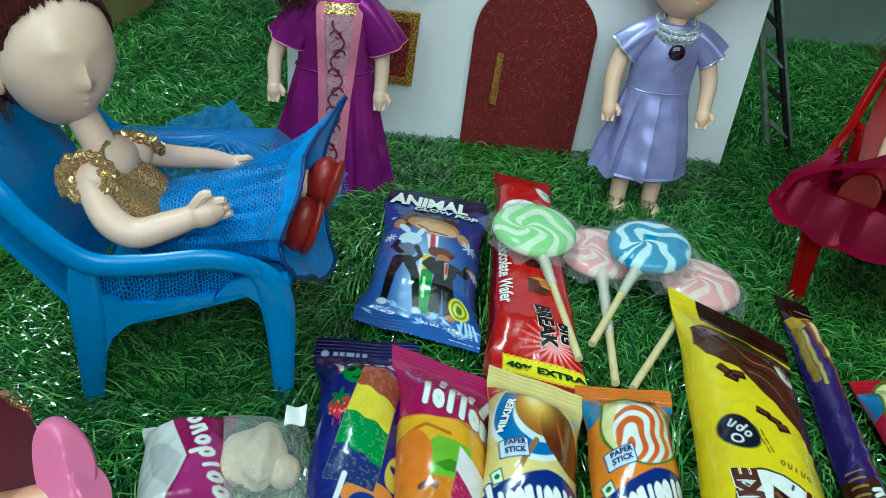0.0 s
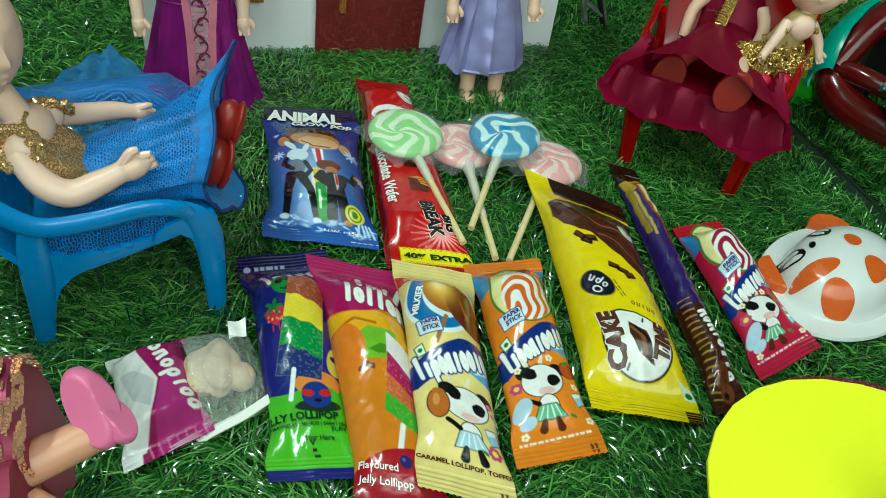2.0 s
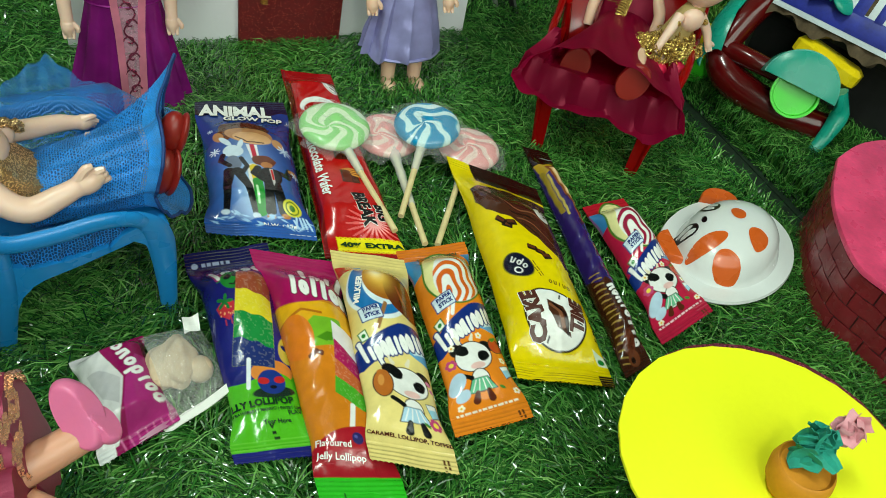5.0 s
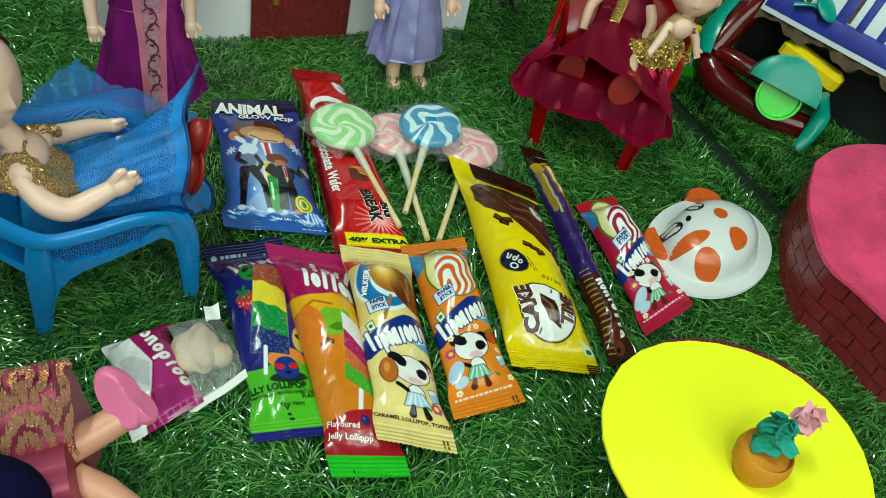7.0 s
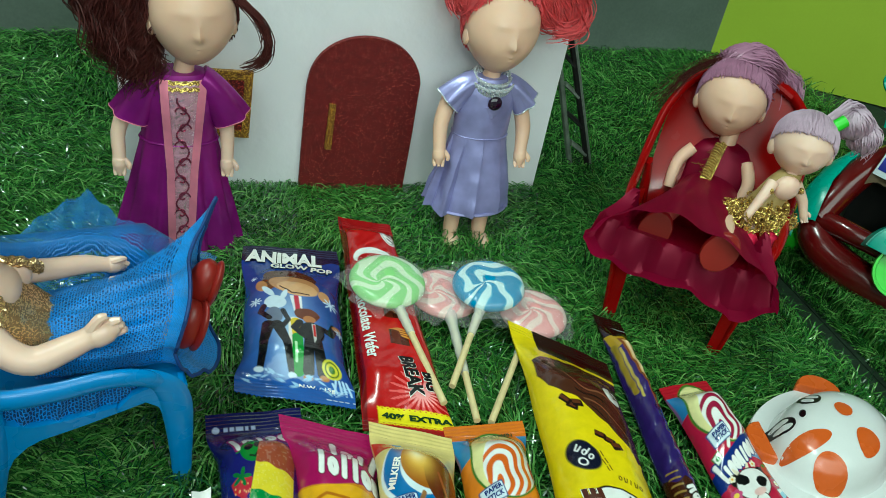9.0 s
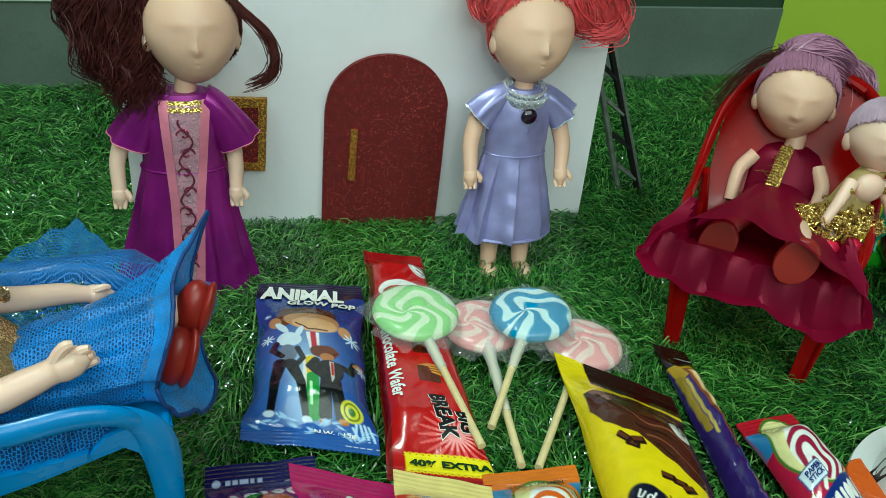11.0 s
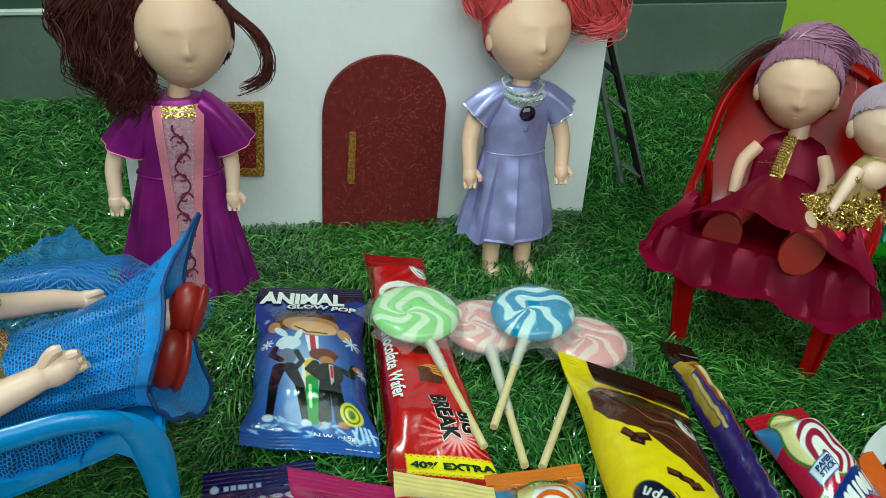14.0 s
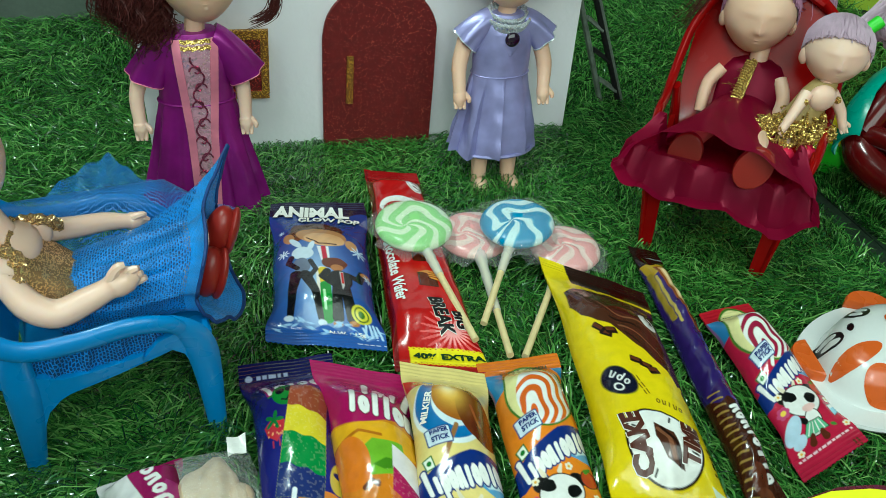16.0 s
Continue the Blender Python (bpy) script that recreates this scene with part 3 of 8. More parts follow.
strut = thing("support_stand", (160, 26, -4), "grey and black card strut with cross bars behind the house", "stand")
for p0, p1 in (((167, 25, -3), (118, 12, 112)), ((157, 28, -3), (112, 14, 112))):
    s = Shape().tube([p0, p1], 2.0, 0, 6, 0.7)
    part("rail", s, M_DARK if p0[0] > 160 else M_STRUT, strut)
for k in np.linspace(0.1, 0.9, 6):
    a, b = vec(167, 25, -3) * (1 - k) + vec(118, 12, 112) * k, vec(157, 28, -3) * (1 - k) + vec(112, 14, 112) * k
    part("cross_bar", Shape().tube([a, b + vec(0, 0, 6)], 3.4, 0, 6, 0.3), M_STRUT if int(k * 10) % 3 == 1 else M_DARK, strut)
part("edge_strip", Shape().tube([(168.8, 24.5, -3), (119.8, 11.5, 112)], 0.9, 0, 6), M_STRUT, strut, "pale worn edge of the card")


# ---- lime card house and boxes at the back ----
lime = thing("card_house", (400, 170, -8), "lime green card toy house wall folded at a corner", "toy house")
# one folded card: shaded side and lit front are put into two lime tones
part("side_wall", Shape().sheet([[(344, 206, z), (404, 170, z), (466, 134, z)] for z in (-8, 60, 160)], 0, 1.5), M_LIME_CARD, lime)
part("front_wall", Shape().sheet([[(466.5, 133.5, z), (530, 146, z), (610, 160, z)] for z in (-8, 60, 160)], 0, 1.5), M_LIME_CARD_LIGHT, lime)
s = Shape()
a = np.linspace(0, 5.2, 24)
s.tube([(490 + 9 * math.cos(t), 137.2 + 0.17 * (9 * math.cos(t)), 48 + 8 * math.sin(t)) for t in a], 0.35, 0, 5)
s.tube([(482, 136, 62), (492, 138, 65), (504, 140, 60)], 0.35, 0, 5, steps=5)
part("drawn_line", s, M_BROWN_INK, lime, "brown pen curls drawn on the card")

box = thing("carton", (-215, 120, -12), "small worn beige and pink carton beside the turf", "box")
part("body", Shape().box((-222, 128, 22), (64, 60, 66), 0, (0, 0, -12), 1.0), surface("beige_carton", (0.62, 0.56, 0.36), 0.7, vary=0.15), box)
part("label", Shape().box((-222, 97.2, 26), (44, 1.0, 36), 0, (0, 0, -12), 0.3), surface("faded_pink_label", (0.76, 0.48, 0.44), 0.6, vary=0.2), box, "faded pink label")
lime2 = Shape().sheet([[(-154, -114, z), (-164, -94, z), (-191, -57, z)] for z in (-11, 10, 34)], 0, 1.2)
solid("card_sheet", lime2, M_LIME_CARD_LIGHT, (-164, -94, -11), "pale lime card sheet standing beside the turf", "card")


# ---- toy chairs ----
def chair(name, at, forward, mat, label):
    """A moulded garden chair for dolls; y is forward, x to its right."""
    f = unit((*forward, 0))
    r = vec(f[1], -f[0], 0)
    at = np.array(at, float)

    def w(x, y, z):
        return at + r * x + f * y + vec(0, 0, z)

    ob = thing(name, at, label, "chair")
    seat_z = lambda y: float(np.interp(y, [-24, -12, 0, 15, 24, 31], [27, 30.5, 33.5, 38, 41, 41.5]))
    # seat: a dished plate that rises to a rolled front
    g = []
    for y in np.linspace(-24, 29.5, 16):
        row = []
        for x in np.linspace(-27, 27, 14):
            row.append(w(x, y, seat_z(y) - 2.6 * (1 - (x / 27) ** 2) - max(0, (y - 27)) ** 2 * 0.10))
        g.append(row)
    part("seat", Shape().sheet(g, 0, 2.2), mat, ob)

    def leg_plate(s, outline, sx, deep):
        """A flat moulded leg: outline in the side plane, tilted outwards at the top."""
        rings = []
        o = np.array(outline, float)
        mid = o.mean(0)
        for d, k in ((0.0, 0.97), (0.5, 1.0), (deep - 0.5, 1.0), (deep, 0.97)):
            q = mid + (o - mid) * k
            rings.append([w(sx * (23.6 + 0.10 * z + d), y, z) for y, z in q])
        return s.loft(rings)

    side = lambda sx, y, z, d=1.3: w(sx * (23.6 + 0.10 * z + d), y, z)
    for sx in (-1, 1):
        # front leg: the arm rest bends over and runs down into it
        s = Shape().tube([side(sx, y, z) for y, z in ((13, 50.5), (19, 48.5), (23.6, 43.5), (25.8, 36), (26.8, 24), (27.2, 8), (27.4, -7))], [2.4, 2.9, 4.0, 4.6, 4.0, 3.2, 2.7], 0, 14, 0.42, up=tuple(r), steps=6)
        leg_plate(s, [(10, 38), (17, 39.5), (21, 36), (23, 30), (25, 40), (21, 46), (14, 43)], sx, 2.2)
        s.loft([[w(sx * x, y, z) for x, y in ((24.6 + 0.1 * z, 28.6 + k), (17.6 + 0.1 * z + 3 * k, 29.0 + k), (17.6 + 0.1 * z + 3 * k, 27.4 + k), (24.6 + 0.1 * z, 27.0 + k))] for z, k in ((41, 0), (20, 0.4), (-7, 1))])
        part("leg", s, mat, ob)
        # back leg with a gusset that arches to the seat
        s = Shape().tube([side(sx, y, z) for y, z in ((-21, 52), (-22, 44), (-22.6, 34), (-23.4, 22), (-25, 8), (-26.6, -7))], [3.0, 4.0, 4.7, 4.3, 3.3, 2.5], 0, 14, 0.5, up=tuple(r), steps=6)
        leg_plate(s, [(-23, 44), (-21, 16), (-18, 23.5), (-14, 28), (-8, 31.5), (0, 34), (10, 36.6), (10, 39), (-4, 36.8), (-12, 36.5), (-18, 39)], sx, 2.2)
        part("leg", s, mat, ob)
        # arm rest: one band from the front leg to the back
        s = Shape()
        path = [side(sx, 21, 46.5, 2.0), side(sx, 17, 50.2, 2.6), w(sx * 32, 8, 52.2), w(sx * 32.5, -7, 51), w(sx * 33, -20, 52.6), w(sx * 32.5, -31, 63), w(sx * 31, -38, 72.5), w(sx * 26, -48, 82), w(sx * 19, -54, 87)]
        s.tube(path, [2.4, 2.8, 3.0, 3.1, 3.2, 3.2, 3.2, 3.2, 3.2], 0, 14, 0.62, up=tuple(r), steps=6)
        part("arm_rest", s, mat, ob)
    s = Shape()
    s.tube([w(19 - 38 * k, -54 - 3 * math.sin(k * math.pi), 87 + 5 * math.sin(k * math.pi)) for k in np.linspace(0, 1, 9)], 3.4, 0, 10, 0.7)
    part("top_rail", s, mat, ob)
    g = []
    for k in np.linspace(0, 1, 14):
        row = []
        for x in np.linspace(-29, 29, 37):
            z1 = 89 - (x / 26) ** 2 * 9
            row.append(w(x * (0.94 + 0.10 * math.sin(k * 2.6)), -23 - 31 * k ** 1.1 - 3.5 * (1 - (x / 29) ** 2), 28 + (z1 - 28) * k))
        g.append(row)
    back = part("backrest", Shape().sheet(g, 0, 2.0), mat, ob)
    # slots are not cut: dark strips on the back stand for their shade
    for x, k0 in ((-21, 0.66), (-14, 0.74), (0, 0.80), (14, 0.74), (21, 0.66)):
        g = [[w(x + d, -23 - 31 * k ** 1.1 - 3.5 * (1 - (x / 29) ** 2) + 0.5, 28 + (89 - (x / 26) ** 2 * 9 - 28) * k) for d in (-1.4, 0, 1.4)] for k in np.linspace(k0, k0 + 0.11, 4)]
        part("slot", Shape().sheet(g, 0, 0.6), M_DARK, back, "dark strip for the shade in a narrow slot")
    return ob


chair("garden_chair", (-84, -151, 0), (0.987, 0.158), M_BLUE_PLASTIC, "sky blue plastic doll chair with a reclining doll in it")
chair("garden_chair", (161, -93, 0), (-0.60, -0.80), M_RED_PLASTIC, "glossy red plastic doll chair with two dolls in it")
chair("garden_chair", (-138, -259, -1), (0.93, -0.30), M_LIME_PLASTIC, "lime green plastic doll chair under a seated doll")


# ---- dolls, each one plain mesh ----
def hair_cap(s, c, r, m, back=(0, 1, 0), cover=0.25):
    """Hair combed back over the skull from a hairline above the face."""
    c, r = np.array(c, float), np.array(r, float)
    back = unit(back)
    side = unit(np.cross(back, (0, 0, 1)))
    top = np.cross(side, back)
    s.ball(c + back * r.mean() * 0.20, r * 0.985, m, 28, 18)
    for i in range(1000):
        a = rng.uniform(0, 2 * math.pi)
        d = side * math.cos(a) + top * math.sin(a)
        t0, t1 = 1.66 + rng.normal() * 0.025, rng.uniform(0.1, 0.7)
        w = rng.uniform(1.0, 1.045)
        p = [c + back * r.mean() * 0.10 + (back * math.cos(t) + unit(d + rng.normal(size=3) * 0.03) * math.sin(t)) * r * w for t in np.linspace(t0, t1, 4)]
        s.tube(p, [0.25, 0.42, 0.42, 0.25], m, 3, steps=3)


def lock(s, pts, spread, count, r, m):
    """A lock of many strands along a path."""
    p = [np.array(q, float) for q in pts]
    for i in range(count):
        o = [rng.normal(size=3) * spread * k for k in (0.5, 1.0, 1.1, 0.9)]
        s.strand(p[0] + o[0], p[1] + o[1], p[2] + o[2], p[3] + o[3], r * rng.uniform(0.6, 1.2), m, 9, 3)


def wave_lock(s, pts, spread, count, r, m, amp=1.2, turns=2.5):
    """A wavy lock: strands that sway together along a smooth path."""
    base, _ = smooth_path([np.array(q, float) for q in pts], [1] * len(pts), 5)
    base = np.array(base)
    t = np.linspace(0, 1, len(base))
    ph0 = rng.uniform(0, 6)
    for i in range(count):
        o = rng.normal(size=3) * spread
        ph = ph0 + rng.normal() * 0.5
        sway = np.c_[np.sin(turns * 6.28 * t + ph), np.cos(turns * 6.28 * t + ph), 0 * t] * (amp * (0.3 + t))[:, None]
        end = max(5, int(len(base) * rng.uniform(0.75, 1.0)))
        p = base + o * (0.45 + 0.75 * t)[:, None] + sway + rng.normal(size=(len(base), 3)) * 0.08
        s.tube(list(p[:end]), list(r * rng.uniform(0.6, 1.2) * (1 - 0.5 * t[:end])), m, 3)


def puff(s, c, r, m, count=260, flow=(0.3, 0, -1)):
    """A bunch of combed hair: a soft core with strands that follow one direction."""
    c, r = np.array(c, float), np.array(r, float)
    flow = unit(flow)
    s.ball(c, r * 0.96, m, 24, 16)
    for i in range(int(count * 1.6)):
        a = unit(rng.normal(size=3) - flow * rng.uniform(0.0, 1.2))
        b = flow - a * (a @ flow) + rng.normal(size=3) * 0.12
        b = unit(b - a * (a @ b))
        arc = rng.uniform(0.8, 1.6)
        k = rng.uniform(0.97, 1.05)
        lift = rng.uniform(0, 0.05) if rng.random() < 0.9 else 0.16
        s.tube([c + (a * math.cos(t) + b * math.sin(t)) * r * (k + lift * t) for t in np.linspace(0, arc, 6)], [0.2, 0.36, 0.38, 0.36, 0.28, 0.12], m, 3)


def head(s, c, r, m, face=(0, -1, 0)):
    """A plain toy head with soft relief and ears."""
    f = unit(face)
    side = unit(np.cross(f, (0, 0, 1)))

    def dent(p):
        q = p.copy()
        x, z, front = p[:, 0], p[:, 2], np.clip(-p[:, 1] * 1.6, 0, 1)
        hill = lambda cx, cz, wx, wz: np.exp(-((x - cx) / wx) ** 2 - ((z - cz) / wz) ** 2)
        relief = 0.13 * hill(0, -0.17, 0.10, 0.10) + 0.05 * hill(0, 0.0, 0.08, 0.18) + 0.05 * hill(0, -0.66, 0.22, 0.16)
        relief += 0.05 * hill(0, -0.405, 0.17, 0.05) + 0.045 * hill(0, -0.49, 0.13, 0.05) - 0.03 * hill(0, -0.448, 0.18, 0.022)
        for sg in (-1, 1):
            relief += 0.035 * hill(sg * 0.42, -0.35, 0.24, 0.2) - 0.032 * hill(sg * 0.36, 0.06, 0.22, 0.15) + 0.025 * hill(sg * 0.34, 0.27, 0.22, 0.08) + 0.016 * hill(sg * 0.36, 0.05, 0.13, 0.08)
        q[:, 1] -= relief * front
        low = np.clip(-z, 0, 1)
        q[:, 0] *= 1 - 0.22 * low ** 1.5
        q[:, 1] *= 1 - 0.15 * low ** 1.5
        return q

    yaw = math.degrees(math.atan2(f[0], -f[1]))
    s.ball(c, r, m, 72, 54, (0, 0, yaw), dent)
    for sg in (-1, 1):
        s.ball(np.array(c) + side * sg * r[0] * 0.95 - vec(0, 0, r[2] * 0.22), (1.6, 2.6, 3.6), m, 10, 8)


def arm(s, pts, r, m, hand=2.6):
    """A moulded arm that runs into a mitten hand with a thumb and faint fingers."""
    pts = [np.array(p, float) for p in pts]
    d = unit(pts[-1] - pts[-2])
    e = pts[-1]
    side = unit(np.cross(d, (0.2, 1, 0.3)))
    s.tube(pts + [e + d * hand * 0.6, e + d * hand * 1.5, e + d * hand * 2.2 + vec(0, -0.5, -0.2)], list(r) + [hand * 0.92, hand * 0.86, hand * 0.38], m, 12, steps=5)
    s.tube([e + d * hand * 0.5 + side * hand * 0.6, e + d * hand * 1.3 + side * hand * 1.25, e + d * hand * 1.8 + side * hand * 1.2], [hand * 0.42, hand * 0.36, hand * 0.22], m, 8, steps=3)
    for k in (-0.55, 0.0, 0.55):
        t = e + d * hand * 1.35 - side * k * hand * 1.0
        s.tube([t, t + d * hand * 0.75 + vec(0, -0.3, -0.2), t + d * hand * 1.15 + vec(0, -0.9, -0.2)], [hand * 0.34, hand * 0.30, hand * 0.2], m, 8)


def standing_purple():
    s = Shape()
    mats = [M_SKIN, M_PURPLE, M_PINK_TRIM, M_PINK_PANEL, M_GOLD_THREAD, M_HAIR_BROWN, M_VINE, M_SKIN_PALE]
    y = -43
    prof = [(-2, 24.5, 13.5), (2, 24.3, 13.3), (15, 21.8, 12), (30, 18.6, 10.5), (44, 16, 9), (52, 14.5, 8.2), (59, 14.2, 8.4), (67, 15, 9), (74, 14.5, 8.2), (79.5, 10, 6)]
    s.loft([ring((-55.5 + 0.03 * z, y, z), rx, ry, 120, 10, 0.10 * max(0, (52 - z) / 52) ** 0.7, 1.0) for z, rx, ry in prof], 1)
    # front panel with a ribbon on each side
    front = lambda x, z, o: (-55.5 + 0.03 * z + x, y - np.interp(z, [p[0] for p in prof], [p[2] for p in prof]) * math.sqrt(max(0.02, 1 - (x / np.interp(z, [p[0] for p in prof], [p[1] for p in prof])) ** 2)) - o, z)
    zs = np.linspace(0, 78, 26)
    half = lambda z: np.interp(z, [0, 40, 50, 76], [3.2, 4.2, 5.0, 6.8])
    s.sheet([[front(x * half(z) + 1.5, z, 0.6) for x in np.linspace(-1, 1, 7)] for z in zs], 3, 0.3)
    for sg in (-1, 1):
        s.sheet([[front(sg * (half(z) + d) + 1.5, z, 0.9) for d in np.linspace(-1.2, 1.8, 5)] for z in zs], 2, 0.4)
    # scrolling vine on the panel
    s.tube([front(1.5 + 2.4 * math.sin(z * 0.42), z, 1.0) for z in np.linspace(10, 72, 70)], 0.36, 6, 5)
    for k in range(8):
        z0, sg = 14 + k * 7.5, -1 if k % 2 else 1
        s.tube([front(1.5 + sg * (0.4 + (2.6 - 0.36 * t) * math.cos(t)), z0 + (2.6 - 0.36 * t) * math.sin(t), 1.05) for t in np.linspace(0, 5.6, 18)], 0.34, 6, 5)
    for zz in (75.2, 77.4):
        s.sheet([[front(1.5 + x, zz + d + 0.3 * math.sin(2 * x), 1.2) for x in np.linspace(-5.8, 5.8, 13)] for d in (-0.7, 0.0, 0.7)], 4, 0.4)
    s.tube(list(ring((-55.5 + 0.03 * 51, y, 51), 15.0, 8.6, 48)) + [ring((-55.5 + 0.03 * 51, y, 51), 15.0, 8.6, 48)[0]], 0.5, 1, 5)
    # cape sleeves
    for sg in (-1, 1):
        rings = []
        for k in np.linspace(0, 1, 7):
            c = vec(-53 + sg * (7.5 + 11.5 * k), y - 0.5, 77.0 - 16.5 * k ** 1.25)
            rings.append(ring(c, 5.0 + 2.6 * k, 5.6 + 2.4 * k, 36, 5, 0.08 * k, 0.5 * sg, 0, (0, sg * -(60 - 36 * k))))
        s.loft(rings, 1)
        s.tube(list(rings[-1]) + [rings[-1][0]], 0.24, 2, 4)
        arm(s, [(-55 + sg * 18, y - 1, 64), (-56 + sg * 20.5, y - 3, 54), (-56 + sg * 20.5, y - 6, 45)], [3.2, 2.9, 2.5], 7, 3.0)
    s.tube([(-52, y + 1, 76), (-51, y, 85)], [4.2, 3.6], 0, 12)
    hc, hr = vec(-48, y + 1, 101), vec(15.8, 15.0, 19.0)
    head(s, hc, hr, 0, (0.15, -1, -0.15))
    hair_cap(s, hc, hr * 1.02, 5, (0, 0.9, 0.45), 0.12)
    s.ball(hc + vec(-23, 6, 6), (13, 7, 15), 5, 24, 16)
    s.ball(hc + vec(-18, 4, -11), (8, 6, 14), 5, 24, 16)
    for k in range(34):
        o = rng.normal(size=3) * vec(1.5, 2.5, 2.0)
        out = 13 + 23 * ((k * 0.618) % 1.0)
        wave_lock(s, [hc + vec(-9, 5, 15) + o * 0.4, hc + vec(-8 - out * 0.55, 6, 19) + o, hc + vec(-4 - out * 0.95, 3, 8) + o, hc + vec(-8 - out * 0.72, 0, -8) + o, hc + vec(-10 - out * 0.44, -2, -18) + o, hc + vec(-10 - out * 0.28, -4, -25 + 4 * math.sin(k)) + o], 2.1, 26, 0.30, 5, 2.8, 3.6)
    for k in range(5):
        wave_lock(s, [hc + vec(11, 3, 12), hc + vec(17, 1, 6), hc + vec(23 + k * 0.4, -1, 0), hc + vec(27 + k * 0.3, -2, -8), hc + vec(26, -3, -14.5 - k * 0.4), hc + vec(20 - k, -4, -18 - k * 0.5)], 0.9, 24, 0.28, 5, 0.4, 1.0)
    solid("doll", s, mats, (-53, y, -1), "standing doll in a purple satin gown with pink trim", "doll")


def standing_lilac():
    s = Shape()
    mats = [M_SKIN, M_LILAC, M_LACE, M_GEM, M_HAIR_RED, M_SHOE_RED]
    y = -37
    prof = [(15, 18.6, 12), (17, 18.4, 12), (24, 17.4, 11.2), (36, 15.6, 9.8), (47, 13.4, 8.4), (52, 12.8, 7.8), (59, 12.8, 7.8), (67, 13, 7.8), (75, 11.8, 6.8), (79, 7, 5)]
    rings = []
    for z in list(np.linspace(15, 52, 15)) + [55, 59, 63, 67, 71, 75, 79]:
        rx, ry = [float(np.interp(z, [p[0] for p in prof], [p[i] for p in prof])) for i in (1, 2)]
        a = np.linspace(0, 2 * np.pi, 180, endpoint=False)
        fall = max(0.0, (52 - z) / 41)
        ple = np.mod(a * 9 / (2 * np.pi) + 0.15, 1)
        k = 1 + fall ** 0.6 * (0.32 * (ple - 0.5) + 0.04 * np.sin(9 * a + z * 0.12))
        k = k * (1 + 0.012 * np.sin(5 * a + 0.5 * z) + 0.022 * np.sin(4 * a - 0.31 * z + 1) * np.sin(0.22 * z + 2 * a))
        rings.append(np.c_[74 + 0.03 * (z - 40) + rx * k * np.cos(a), y + ry * k * np.sin(a), z + fall * 0.8 * np.sin(6 * a)])
    s.loft(rings, 1)
    s.tube([ring((75, y, 15.6), 18.3, 11.8, 36)[i] for i in range(36)] + [ring((75, y, 15.6), 18.3, 11.8, 36)[0]], 0.8, 1, 5)
    s.tube(list(ring((74.4, y, 52.5), 12.9, 7.9, 48)) + [ring((74.4, y, 52.5), 12.9, 7.9, 48)[0]], 0.28, 1, 5)
    for sg in (-1, 1):
        s.tube([(75.5 + sg * 7, y, 16), (75.5 + sg * 7, y - 1, -1)], [4.2, 3.4], 0, 12)
        s.ball((75.5 + sg * 7.5, y - 5.5, -1.5), (4, 7, 3), 0, 14, 8)
        rings = []
        for k in np.linspace(0, 1, 6):
            rings.append(ring((75 + sg * (6.5 + 11.0 * k), y, 76.5 - 9.5 * k ** 1.4), 4.4 + 1.9 * k, 5 + 1.7 * k, 40, 5, 0.13 * k, sg * 1.3, 0, (0, sg * -(66 - 22 * k))))
        s.loft(rings, 1)
        s.tube(list(rings[-1]) + [rings[-1][0]], 0.35, 2, 4)
        arm(s, [(74 + sg * 15.5, y, 69), (74.5 + sg * 19.0, y - 2, 57), (74.5 + sg * 19.0, y - 5, 47)], [3.7, 3.4, 2.8], 0, 3.2)
    s.tube([(75, y + 1, 77), (76, y, 84)], [4.0, 3.5], 0, 12)
    for k in range(26):
        a = k / 26 * 2 * math.pi
        for rad, zz, q in ((7.4, 78.4, 1.7), (8.8, 76.4, 2.0)):
            c = vec(75.3 + rad * math.cos(a), y + (rad - 1.5) * math.sin(a) - 1.0, zz + 2.0 * math.sin(a))
            d = vec(-math.sin(a), math.cos(a), 0)
            e = unit(vec(0.5 * math.cos(a), 0.5 * math.sin(a), 1.0))
            s.tube([c + d * q * math.cos(t) + e * q * math.sin(t) for t in np.linspace(0, 2 * math.pi, 9)], 0.62, 2, 5)
    s.ball((76, y - 8.4, 70), (3.2, 1.2, 3.2), 3, 16, 8)
    s.sheet([[(76 + u * (4 - k * 3.4), y - 8.3 + abs(u) * 1.0, 68 - 5 * k) for u in (-1, 0, 1)] for k in (0, 0.4, 1.0)], 1, 0.5)
    hc, hr = vec(76, y + 1, 100), vec(16, 15, 19.5)
    head(s, hc, hr, 0, (0.1, -1, -0.15))
    hair_cap(s, hc, hr * 1.03, 4, (0, 0.8, 0.6), 0.1)
    puff(s, hc + vec(-16, 3, 15), (9, 8, 11), 4, 300, (-0.4, 0, -1))
    puff(s, hc + vec(22, 3, 14), (14, 9, 14), 4, 420, (0.6, 0, -1))
    for k in range(10):
        wave_lock(s, [hc + vec(12, 0, 18), hc + vec(24, -2, 24 - k), hc + vec(34, -2, 12 - k), hc + vec(30, -3, 3 - k * 0.4), hc + vec(20, -3, 0)], 1.8, 20, 0.35, 4, 0.6, 1.5)
        wave_lock(s, [hc + vec(-8, 0, 19), hc + vec(-18, -2, 21 - k), hc + vec(-24, -2, 13), hc + vec(-20, -3, 6)], 1.6, 14, 0.35, 4, 0.5, 1.5)
    eye = vec(-24, -337, 184)
    for v in s.v:
        k = 1 + (np.clip(v[:, 2:3], 0, 110) * 0.19 - 2) / 299
        v[:] = eye + (v - eye) * k
